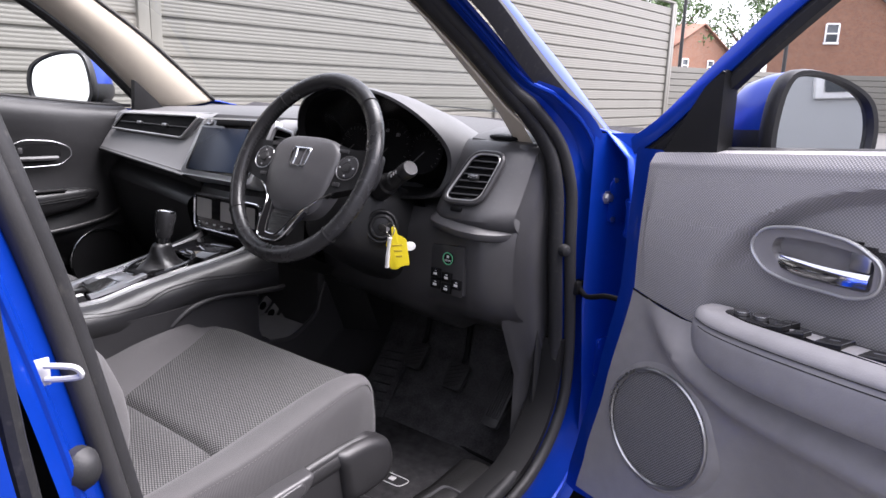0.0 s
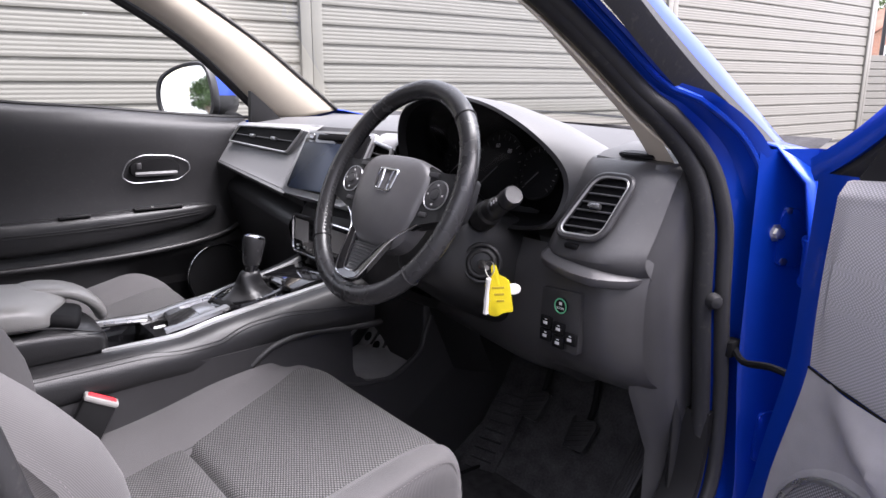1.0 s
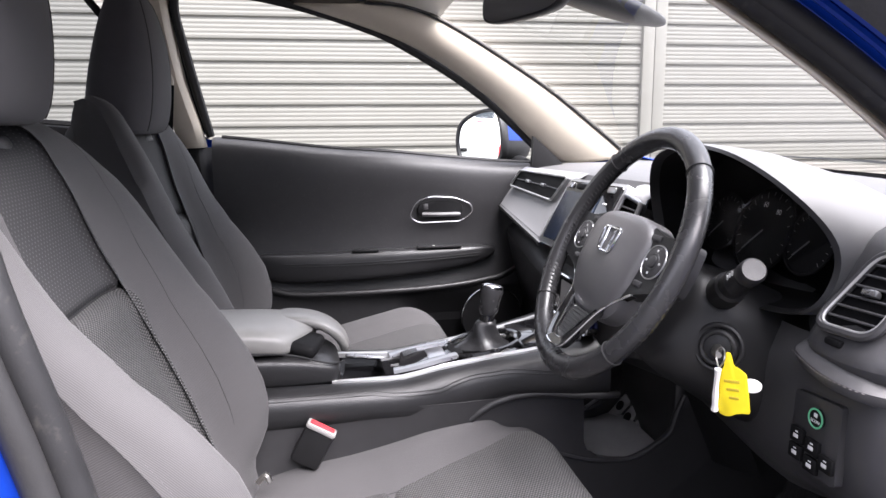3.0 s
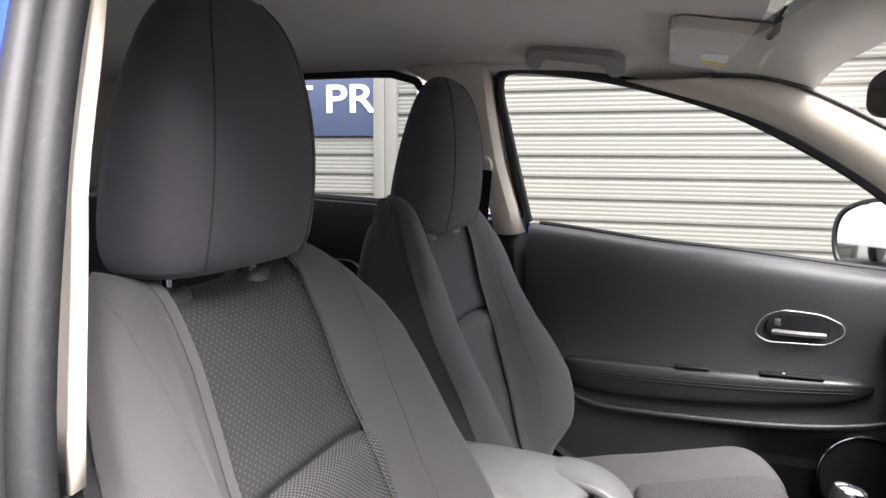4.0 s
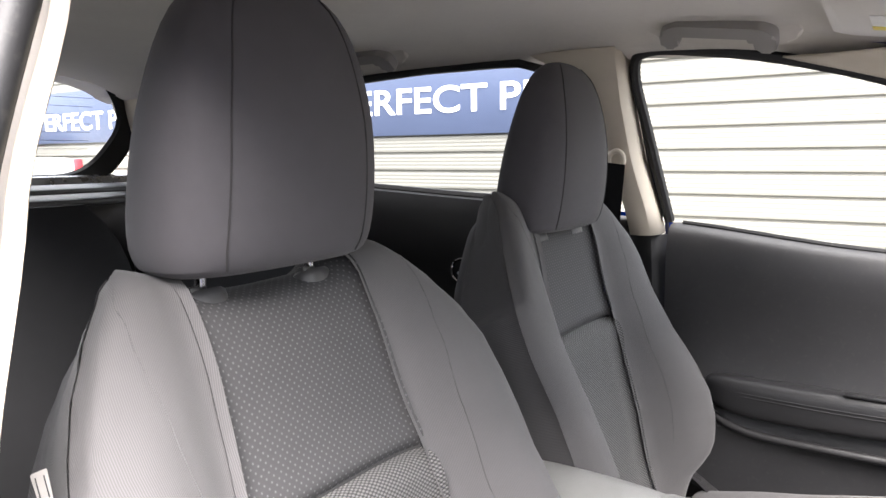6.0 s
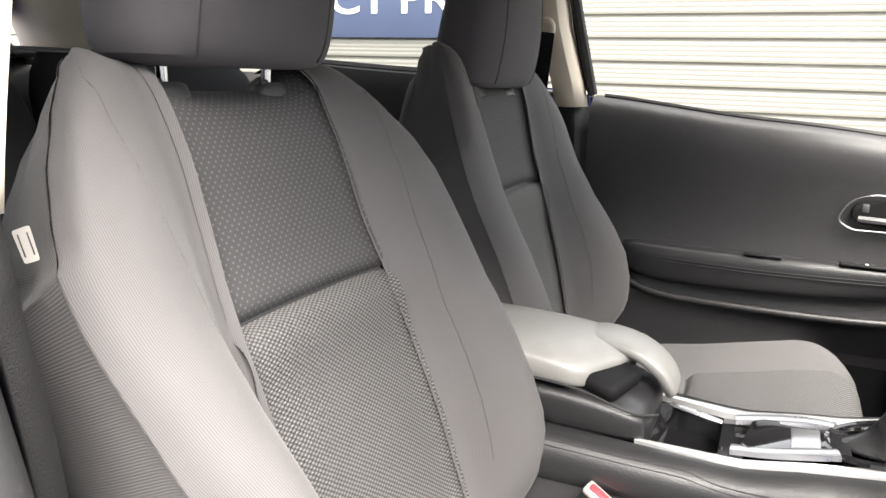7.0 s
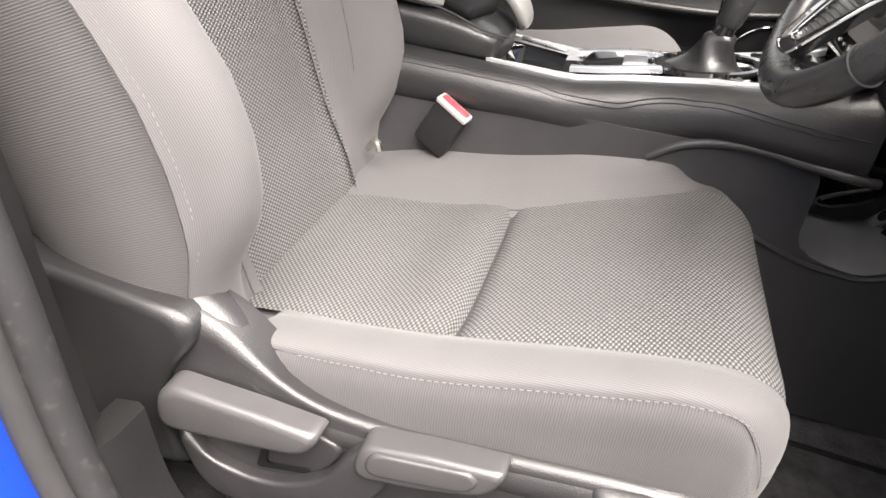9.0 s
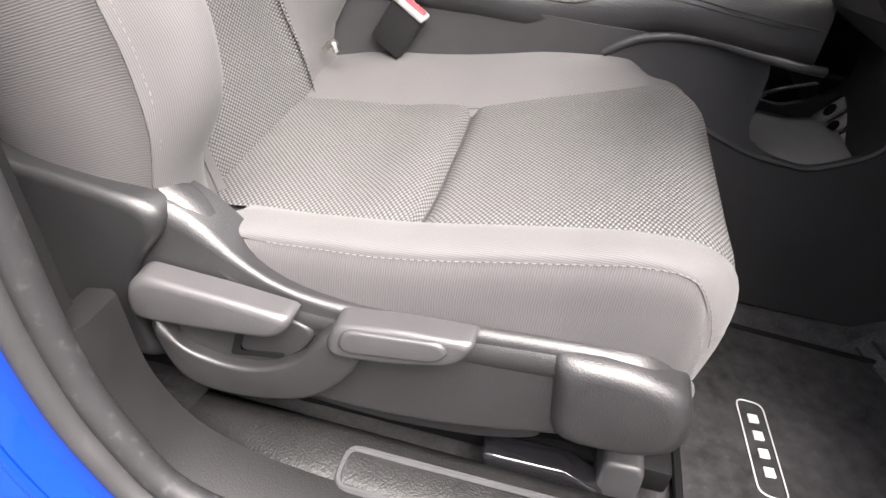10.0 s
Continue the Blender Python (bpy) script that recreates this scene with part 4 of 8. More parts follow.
    hr = part("headrest", bm, M_HEAD, st, "smooth charcoal cloth headrest", at=hat, sub=1)
    for s in (-1, 1):
        bm = B()
        tube(bm, cr([(s * hx * 0.66, (yf + yb) / 2 + (yf - yb) / 2 * (1 - 0.66 ** 3) ** (1 / 3) - 0.0010, z) for z, hx, yf, yb in HEAD[2:11]], 5), 0.0011, 6)
        part("seam", bm, M_SEAM, hr, at=hat)
        bm = B()
        tube(bm, [(s * 0.0795, 0.066 - 0.012 * broad, 1.157 - post - 0.02), (s * 0.0795, 0.066 - 0.012 * broad, 1.165)], 0.0062, 12)
        part("post", bm, M_CHROME, hr, "chrome headrest post", at=hat)
        bm = B()
        m = frame_of((s * 0.0795, 0.070 - 0.013 * broad, 1.164 - post), (1, 0, 0), (0, 0.93, 0.36))
        loft(bm, [[m @ Vector((x * k, y * k, h)) for x, y in oval(0.026, 0.014, 24, 2.4)] for k, h in ((1.0, -0.014), (1.04, -0.004), (1.0, 0.002), (0.86, 0.005), (0.5, 0.0056))])
        rbox(bm, m @ Vector((side * 0.014, 0.004, 0.006)), (0.014, 0.012, 0.008), 0.003, m)
        part("guide", bm, M_PLASTIC2, hr, "black post guide with a press button", at=hat)
    # cushion
    bm = B()
    sheet(bm, [[Vector(cushion_surface(-8 + 16 * i / 48, j / 40)) - Vector((0, 0, 0.016)) for i in range(49)] for j in range(41)])
    cu = part("seat_cushion", bm, M_SHADECLOTH, st, "grey ribbed cloth seat cushion with a pale stitched edge", at=cat)
    for v0, v1, nm in ((0.03, 0.325, "rear_pad"), (0.325, 0.97, "front_pad")):
        bm = B()
        rows = pillow(cushion_surface, -2.06, 2.06, v0, v1, 28, 36, 0.006, 0.013, "lr")
        n = len(rows) - 1
        edge = rows[n if nm[0] == "r" else 0]
        y0 = edge[14].y
        for r in rows:
            d = abs(r[14].y - y0)
            dive = 0.014 * math.exp(-(d / 0.007) ** 1.4) - (0.009 * math.exp(-((d - 0.04) / 0.035) ** 2) if nm[0] == "r" else 0.0)
            for q in r:
                q.z -= dive if dive > 0 else dive * max(0.0, 1 - (abs(q.x) / 0.155) ** 4)
                if d < 0.12:
                    q.y -= 0.005 * (abs(q.x) / 0.15) ** 5 * (1 - d / 0.12)
        sheet(bm, rows)
        if nm[0] == "f":
            # the cushion crease gets its shade from a dark cord too
            cb = B()
            tube(cb, [q + Vector((0, 0, 0.001)) for q in rows[0]], 0.0024, 6)
            part("crease", cb, M_SEAM, cu, at=cat)
        part(nm, bm, M_KNIT, cu, "fine charcoal knitted cloth pad", at=cat)
    for s in (-1, 1):
        bm = B()
        v0 = 0.108 if s == side else 0.03
        edge = (lambda v, s=s, v0=v0: s * interp(v, [(v0, 3.8), (v0 + 0.012, 4.35), (v0 + 0.03, 4.65), (v0 + 0.06, 4.8)])) if s == side else s * 4.8
        sheet(bm, pillow(cushion_surface, s * 1.84, edge, v0, 0.985, 20, 40, 0.012, 0.011, "lrb", 0.25))
        part("bolster", bm, M_BOLSTER, cu, at=cat)
        bm = B()
        sheet(bm, pillow(cushion_surface, s * 4.8, s * 7.0, v0 + (0.035 if s == side else 0.0), 0.985, 12, 40, 0.004, 0.008, "lb"))
        part("side_panel", bm, M_SHADECLOTH, cu, at=cat)
        bm = B()
        dashes(bm, [Vector(cushion_surface(s * 4.76, 0.185 + 0.785 * j / 80)) + Vector((s * 0.0004, 0, 0.0004)) for j in range(81)], 0.00055, 0.0036, 0.0030)
        part("stitching", bm, M_STITCH, cu, at=cat)
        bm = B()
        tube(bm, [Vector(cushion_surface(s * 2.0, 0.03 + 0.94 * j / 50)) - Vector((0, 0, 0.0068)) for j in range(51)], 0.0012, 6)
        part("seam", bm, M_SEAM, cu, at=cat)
    # side shield, with the levers on the outer side
    def side_plate(bm, outline, x, depth, r, n=4, soft=0.006, plump=False):
        """A plate in the seat's side plane, its face at x, from an outline of pairs along and up."""
        o = [Vector(p) for p in rounded(outline, soft, n)]
        run = [(o[i] - o[i - 1]).length for i in range(len(o))]
        total, even = sum(run), []
        for j in range(90):
            want, i = total * j / 90, 0
            while want > run[i]:
                want, i = want - run[i], i + 1
            even.append(o[i - 1].lerp(o[i], want / max(run[i], 1e-6)))
        turn = 1 if sum(o[i - 1].x * o[i].y - o[i].x * o[i - 1].y for i in range(len(o))) > 0 else -1
        rings = [[Vector((side * (x - depth), p.x, p.y)) for p in even]]
        last = 0.0
        for g in (0, 18, 36, 54, 72, 90):
            step = r * (1 - math.cos(radians(g))) - last
            last += step
            ways = [(even[(i + 1) % 90] - even[i - 1]).normalized() for i in range(90)]
            if plump:
                core = sum(even, Vector((0, 0))) / 90
                even = [p + (core - p) * (step / 0.055) for p in even]
            else:
                even = [p + Vector((-d.y, d.x)) * turn * step for p, d in zip(even, ways)]
            for again in range(3):
                even = [even[i] * 0.5 + (even[i - 1] + even[(i + 1) % 90]) * 0.25 for i in range(90)]
            rings.append([Vector((side * (x - r * (1 - math.sin(radians(g)))), p.x, p.y)) for p in even])
        vs = sheet(bm, rings, around=True)
        bm.faces.new(vs[-1])
        bm.normal_update()
        bmesh.ops.recalc_face_normals(bm, faces=list(bm.faces))

    bm = B()
    side_plate(bm, [(0.15, 0.612), (0.228, 0.592), (0.309, 0.588), (0.389, 0.581), (0.419, 0.562), (0.455, 0.528), (0.493, 0.514), (0.547, 0.512), (0.60, 0.515), (0.702, 0.525), (0.77, 0.531), (0.813, 0.531), (0.846, 0.519), (0.864, 0.508), (0.875, 0.471), (0.872, 0.437),
                    (0.828, 0.426), (0.765, 0.420), (0.697, 0.394), (0.61, 0.383), (0.515, 0.378), (0.43, 0.40), (0.37, 0.42), (0.33, 0.45), (0.25, 0.49), (0.18, 0.52)], 0.277, 0.05, 0.011, 4, 0.016)
    sh = part("side_shield", bm, M_SHIELD, st, "textured grey plastic seat side shield", at=cat)
    bm = B()
    ledge = cr([(0.258, 0.350, 0.588), (0.262, 0.395, 0.570), (0.266, 0.428, 0.542), (0.268, 0.460, 0.517), (0.269, 0.497, 0.504), (0.269, 0.55, 0.503), (0.270, 0.62, 0.508), (0.271, 0.70, 0.516), (0.271, 0.76, 0.521), (0.270, 0.815, 0.523), (0.262, 0.845, 0.512)], 6)
    sheet(bm, [[Vector((side * (p.x + a), p.y, p.z + b)) for a, b in ((-0.030, 0.004), (-0.018, 0.009), (-0.008, 0.008), (0.002, 0.003), (0.009, -0.006), (0.011, -0.018), (0.006, -0.028))] for p in ledge])
    part("top_rim", bm, M_SHIELD, sh, "rounded rim along the cushion", at=cat)
    bm = B()
    side_plate(bm, [(0.738, 0.523), (0.746, 0.500), (0.752, 0.462), (0.758, 0.420), (0.828, 0.422), (0.876, 0.434), (0.881, 0.471), (0.868, 0.508), (0.846, 0.518), (0.813, 0.527), (0.77, 0.526)], 0.292, 0.06, 0.020, 6, 0.024, True)
    part("front_block", bm, M_SHIELD, sh, "rounded grey front end of the shield", at=cat)
    bm = B()
    side_plate(bm, [(0.358, 0.462), (0.365, 0.44), (0.384, 0.394), (0.407, 0.380), (0.462, 0.382), (0.522, 0.399), (0.555, 0.431), (0.577, 0.472), (0.572, 0.497), (0.545, 0.500), (0.531, 0.484), (0.515, 0.452), (0.475, 0.427), (0.44, 0.421), (0.392, 0.430), (0.378, 0.452)], 0.297, 0.04, 0.006, 5, 0.012)
    part("lever_bowl", bm, M_SHIELD, sh, "rounded rim below the levers", at=cat)
    bm = B()
    side_plate(bm, [(0.385, 0.430), (0.44, 0.418), (0.476, 0.424), (0.512, 0.450), (0.528, 0.48), (0.50, 0.49), (0.385, 0.47)], 0.283, 0.02, 0.002, 4, 0.008)
    part("recess", bm, M_SHIELD, sh, at=cat)
    bm = B()
    side_plate(bm, [(0.440, 0.427), (0.448, 0.462), (0.456, 0.462), (0.450, 0.436), (0.499, 0.446), (0.492, 0.438)], 0.2845, 0.01, 0.0, 3, 0.003)
    part("slot", bm, M_BLACK, sh, at=cat)
    bm = B()
    side_plate(bm, [(0.17, 0.612), (0.23, 0.598), (0.309, 0.592), (0.372, 0.586), (0.388, 0.572), (0.378, 0.547), (0.360, 0.527), (0.349, 0.500), (0.346, 0.467), (0.352, 0.425), (0.378, 0.394), (0.30, 0.398), (0.22, 0.45), (0.16, 0.52)], 0.291, 0.04, 0.011, 5, 0.016)
    part("recliner_cover", bm, M_PLASTIC, sh, "black plastic recliner cover", at=cat)
    bm = B()
    side_plate(bm, [(0.515, 0.40), (0.74, 0.41), (0.765, 0.395), (0.697, 0.372), (0.60, 0.362), (0.40, 0.372), (0.36, 0.40)], 0.262, 0.03, 0.003, 4, 0.012)
    part("lower_shield", bm, M_PLASTIC, sh, at=cat)
    bm = B()
    side_plate(bm, [(0.350, 0.502), (0.365, 0.519), (0.449, 0.516), (0.513, 0.511), (0.505, 0.492), (0.494, 0.481), (0.419, 0.471), (0.351, 0.464)], 0.308, 0.028, 0.008, 5, 0.008)
    part("height_lever", bm, M_LEVER, sh, "long grey plastic lever", at=cat)
    bm = B()
    side_plate(bm, [(0.541, 0.487), (0.549, 0.515), (0.605, 0.525), (0.677, 0.531), (0.669, 0.511), (0.659, 0.498), (0.604, 0.483), (0.545, 0.474)], 0.304, 0.028, 0.007, 5, 0.008)
    part("recline_lever", bm, M_LEVER, sh, "grey plastic lever with a raised pad", at=cat)
    bm = B()
    side_plate(bm, [(0.554, 0.500), (0.560, 0.515), (0.646, 0.526), (0.655, 0.517), (0.645, 0.503), (0.557, 0.488)], 0.3075, 0.008, 0.003, 4, 0.006)
    part("finger_pad", bm, M_LEVER, sh, at=cat)
    bm = B()
    side_plate(bm, [(0.700, 0.350), (0.789, 0.353), (0.836, 0.330), (0.836, 0.30), (0.74, 0.318), (0.705, 0.326)], 0.262, 0.03, 0.004, 4, 0.010)
    part("rail_cover", bm, M_PIANO, sh, "glossy black rail end cover", at=cat)
    bm = B()
    side_plate(bm, [(0.825, 0.372), (0.868, 0.372), (0.872, 0.30), (0.825, 0.30)], 0.252, 0.10, 0.006, 4, 0.012)
    part("rail_foot", bm, M_PLASTIC2, sh, "grey plastic rail foot", at=cat)
    # rails and base
    for x in (-0.19, 0.19):
        bm = B()
        rbox(bm, (x, 0.58, 0.315), (0.045, 0.66, 0.035), 0.006)
        rbox(bm, (x, 0.56, 0.36), (0.03, 0.5, 0.06), 0.006)
        part("rail", bm, M_BLACK, st, at=cat)
    bm = B()
    rbox(bm, (0, 0.60, 0.43), (0.44, 0.52, 0.10), 0.03)
    part("frame", bm, M_BLACK, st, at=cat)
    bm = B()
    tube(bm, cr([(-0.18, 0.88, 0.345), (-0.10, 0.905, 0.35), (0.10, 0.905, 0.35), (0.18, 0.88, 0.345), (0.19, 0.80, 0.34)], 5), 0.008, 8)
    part("slide_bar", bm, M_BLACK, st, at=cat)
    return st


drv = seat("driver_seat", 0.345, 1, "charcoal cloth driver seat with dotted centre and plastic levers", head=(0.012, 0.0), broad=1.0)
pas = seat("passenger_seat", -0.357, -1, "charcoal cloth front passenger seat beside the centre console", 16.5, (0.272, 0.558), (-0.080, 0.022), (0.034, -0.022), 0.012)
bm = B()
lm = frame_of((0.638, 0.150, 1.032), (-0.02, -0.40, 0.92), (0.794, -0.559, -0.226))
slab(bm, rounded([(-0.013, -0.005), (0.013, -0.006), (0.012, 0.006), (-0.013, 0.005)], 0.002), lm, 0.0012)
lb_ = part("airbag_label", bm, M_GRAB, drv, "small white fabric label sewn in the side seam")
bm = B()
for k in (-0.003, 0.003):
    rbox(bm, lm @ Vector((0, k, 0.0002)), (0.017, 0.0010, 0.0006), 0.0002, lm)
part("print", bm, M_SHIELD, lb_)

# rear bench
bench = thing("rear_bench", (0, -0.6, 0.40), "dark cloth rear bench seat", "car seat")
for cx in (-0.35, 0.35):
    bm = B()
    rows = []
    for h in [0.60 + 0.58 * i / 14 for i in range(15)]:
        y = -0.52 - (h - 0.55) * 0.42
        hw = 0.335 - 0.05 * max(0, (h - 1.05) / 0.13) ** 2
        dp = 0.055 * math.sqrt(max(0.02, 1 - ((h - 0.86) / 0.33) ** 6))
        rows.append([(cx + x, y + yy, h) for x, yy in oval(hw, dp, 32, 4)])
    loft(bm, rows)
    part("backrest", bm, M_BENCH, bench)
    bm = B()
    rbox(bm, (cx, -0.27, 0.52), (0.66, 0.52, 0.16), 0.05, seg=4)
    part("cushion", bm, M_BENCH, bench)
bm = B()
for k in range(2):
    rbox(bm, (0, -1.02 - 0.30 * k, 1.178 + 0.012 * k), (1.24, 0.30 + 0.04 * k, 0.016), 0.006)
part("parcel_shelf", bm, M_PLASTIC2, None)
tagged(bpy.data.objects["parcel_shelf"], "dark grey parcel shelf behind the rear seats", "parcel shelf")

# ---- dashboard ----
def words(txt, size, m, middle=False):
    """The mesh of a short word in the plane of m."""
    cu = bpy.data.curves.new("word", "FONT")
    cu.body, cu.size, cu.extrude = txt, size, 0.0002
    if middle:
        cu.align_x = "CENTER"
    tmp = bpy.data.objects.new("word", cu)
    me = bpy.data.meshes.new_from_object(tmp)
    bpy.data.objects.remove(tmp)
    bm = B()
    bm.from_mesh(me)
    bm.transform(m)
    return bm


dash = thing("dashboard", (0, 1.2, 0.8), "charcoal and grey moulded dashboard with silver-edged air vents", "dashboard")


def top_edge(x):
    return (interp(x, [(-0.70, 1.115), (-0.62, 1.085), (-0.2, 1.07), (0.05, 1.085), (0.20, 1.10), (0.50, 1.16), (0.60, 1.175), (0.70, 1.20)]),
            interp(x, [(-0.70, 1.015), (-0.62, 1.028), (-0.2, 1.045), (0.15, 1.05), (0.45, 1.045), (0.62, 1.030), (0.70, 1.022)]))


bm = B()
rows = []
for i in range(41):
    x = -0.70 + 1.40 * i / 40
    y, z = top_edge(x)
    back = 1.40 + 0.16 * (1 - (x / 0.70) ** 2)
    low = 0.16 if 0.165 < x < 0.535 else 0.0
    rows.append([(x, y + 0.010, z - 0.055 - low), (x, y - 0.002, z - 0.016 - low), (x, y + 0.004, z - 0.004 - low), (x, y + 0.022, z + 0.003 - low), (x, (y * 2 + back) / 3, z + 0.014 - low * 0.4), (x, (y + back * 2) / 3, z + 0.014), (x, back, 1.045), (x, back + 0.06, 1.03)])
sheet(bm, rows)
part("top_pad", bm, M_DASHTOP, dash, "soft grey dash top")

# passenger-side soft band
def band(u, v):
    """u 0..1 from the door towards the screen, v 0..1 downwards."""
    x0 = interp(v, [(0, -0.640), (0.35, -0.668), (0.75, -0.690), (1, -0.690)])
    x1 = interp(v, [(0, -0.180), (1, -0.178)])
    x = x0 + (x1 - x0) * u
    y = interp(v, [(0, 1.080), (0.2, 1.062), (0.5, 1.050), (0.85, 1.020), (1, 1.012)]) - 0.045 * u * v
    z = interp(v, [(0, 1.030), (0.2, 1.022), (0.5, 0.978), (0.85, 0.928), (1, 0.918)]) + u * interp(v, [(0, 0.014), (0.4, 0.0), (1, -0.024)])
    return (x, y, z)


bm = B()
sheet(bm, [[band(i / 24, j / 16) for i in range(25)] for j in range(17)] + [[tuple(Vector(band(i / 24, 1)) + Vector((0, 0.035, -0.012))) for i in range(25)]])
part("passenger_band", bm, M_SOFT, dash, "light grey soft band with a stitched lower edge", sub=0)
bm = B()
tube(bm, [Vector(band(i / 40, 1)) + Vector((0, -0.001, -0.003)) for i in range(41)], 0.0035, 6)
part("band_edge", bm, M_BLACK, dash)
bm = B()
dashes(bm, [Vector(band(i / 60, 0.93)) + Vector((0, -0.0015, 0)) for i in range(61)], 0.0008)
part("stitching", bm, M_STITCHD, dash)
# the side cheek between band and door
bm = B()
sheet(bm, [[tuple(Vector(band(0, j / 8)) + Vector((-k * 0.03, 0.012 * k, 0))) for j in range(9)] for k in range(3)])
part("band_cheek", bm, M_SOFT, dash)


def vent(parent, corners, slats, knobs, mat_frame, depth=0.008, soft=0.010, thin=0.0042):
    """An air vent in the quadrilateral tl, tr, br, bl, with its frame, cavity and slats."""
    tl, tr, br, bl = [Vector(c) for c in corners]
    m = frame_of((tl + tr + br + bl) / 4, (tr + br) - (tl + bl), (tl + tr) - (bl + br)) @ Matrix.Translation((0, 0, 0.011 if slats > 3 else 0.004))
    inv = m.inverted()
    o = rounded([(inv @ c).to_2d() for c in (bl, br, tr, tl)], soft, 6)
    v = thing_part("vent", parent, m)
    bm = B()
    tube(bm, [m @ Vector((x, y, 0.002)) for x, y in o], thin, 8, closed=True)
    part("vent_surround", bm, mat_frame, v)
    if thin < 0.004 and slats > 3:
        bm = B()
        tube(bm, [m @ Vector((x * 1.10, y * 1.07, -0.001)) for x, y in o], 0.0055, 8, closed=True)
        part("vent_bezel", bm, M_PLASTIC2, v)
    if slats <= 3:
        bm = B()
        sheet(bm, [[m @ Vector((x * k, y * k, -d)) for x, y in o] for k, d in ((1.05, 0.016), (1.03, 0.003), (1.01, 0.0))], around=True)
        part("vent_bezel", bm, M_SOFT, v)
    bm = B()
    inner = [[m @ Vector((x * k, y * k, -d)) for x, y in o] for k, d in ((1.03 if slats > 3 else 1.004, 0.012), (1.0, -0.001), (0.97, 0.002), (0.96, depth))]
    vs = sheet(bm, inner, around=True)
    bm.faces.new(vs[-1])
    part("vent_cavity", bm, M_BLACK, v)
    a, b, c, d = [inv @ q for q in (tl, tr, br, bl)]
    for i in range(slats):
        t = (i + 1) / (slats + 1)
        p, q = a.lerp(d, t), b.lerp(c, t)
        bm = B()
        ribbon(bm, [m @ Vector((p.x * 0.94, p.y, -0.003)), m @ Vector((q.x * 0.94, q.y, -0.003))], [(-0.004, -0.001), (0.003, -0.0016), (0.004, 0.0), (0.003, 0.0016), (-0.004, 0.001)], m.to_3x3() @ Vector((0, 1, 0.3)))
        part("slat", bm, M_PLASTIC2, v)
    for f in knobs:
        p = a.lerp(d, 0.5).lerp(b.lerp(c, 0.5), f)
        bm = B()
        rbox(bm, m @ Vector((p.x, p.y, 0.001)), (0.022, 0.008, 0.010), 0.002, m)
        part("vent_tab", bm, M_SATIN, v)
    return v


def thing_part(name, parent, m):
    """A part that only gathers its own pieces: a thin back plate."""
    bm = B()
    rbox(bm, m @ Vector((0, 0, -0.034)), (0.05, 0.03, 0.004), 0.001, m)
    return part(name, bm, M_BLACK, parent)


vent(dash, [Vector(band(0.10, 0.20)) + Vector((0, -0.008, 0)), Vector(band(0.93, 0.16)) + Vector((0, -0.008, 0)), Vector(band(0.82, 0.50)) + Vector((0, -0.006, 0)), Vector(band(0.05, 0.52)) + Vector((0, -0.006, 0))], 1, (0.33, 0.68), M_BRIGHT, 0.003, 0.011, 0.0030)

# touch screen with its silver bezel
STL, STR, SBR, SBL = Vector((-0.172, 1.043, 1.026)), Vector((0.085, 1.052, 1.034)), Vector((0.075, 0.985, 0.905)), Vector((-0.176, 0.981, 0.905))
sm = frame_of((STL + STR + SBR + SBL) / 4, STR - STL, STL - SBL) @ Matrix.Translation((0, 0, 0.007))
si = sm.inverted()
so = [(si @ c).to_2d() for c in (SBL, SBR, STR, STL)]
bm = B()
slab(bm, rounded([(so[0][0] - 0.022, so[0][1] - 0.012), (so[1][0] + 0.008, so[1][1] - 0.012), (so[2][0] + 0.008, so[2][1] + 0.006), (so[3][0] - 0.012, so[3][1] + 0.006)], 0.012, 5), sm @ Matrix.Translation((0, 0, -0.001)), 0.05, 0.003)
unit = part("screen_surround", bm, M_BEZEL, dash, "satin silver screen frame")
bm = B()
slab(bm, rounded([tuple(Vector(p) * 0.985) for p in so], 0.008, 4), sm @ Matrix.Translation((0, 0, 0.0035)), 0.004, 0.001)
part("screen_fascia", bm, M_PIANO, unit, "gloss black fascia")
bm = B()
slab(bm, rounded([(-0.118, -0.066), (0.062, -0.066), (0.062, 0.046), (-0.118, 0.046)], 0.004, 3), sm @ Matrix.Translation((0, 0, 0.0055)), 0.002, 0.0004)
part("screen", bm, M_SCREEN, unit, "dark blank touch screen")
for x, w in ((-0.10, 0.03), (0.0, 0.13), (0.098, 0.03)):
    bm = B()
    rbox(bm, sm @ Vector((x, 0.059, 0.006)), (w, 0.012, 0.004), 0.0015, sm)
    part("button", bm, M_BLACK if w > 0.1 else M_SATIN, unit)
for k in range(4):
    bm = B()
    rbox(bm, sm @ Vector((0.092, 0.030 - 0.022 * k, 0.0045)), (0.016, 0.004, 0.001), 0.0004, sm)
    part("marking", bm, M_MARK, unit)
# small vent between screen and cluster
vent(dash, [(0.105, 1.045, 1.022), (0.165, 1.050, 1.010), (0.170, 1.015, 0.945), (0.100, 1.000, 0.925)], 4, (), M_SATIN)
bm = B()
sheet(bm, [[(x, y, z) for x in (0.07, 0.095, 0.12, 0.14, 0.152)] for y, z in ((1.11, 1.045), (1.075, 1.038), (1.055, 1.02), (1.025, 0.94), (1.005, 0.90), (1.03, 0.86), (1.06, 0.80))])
part("centre_panel", bm, M_SOFT, dash)

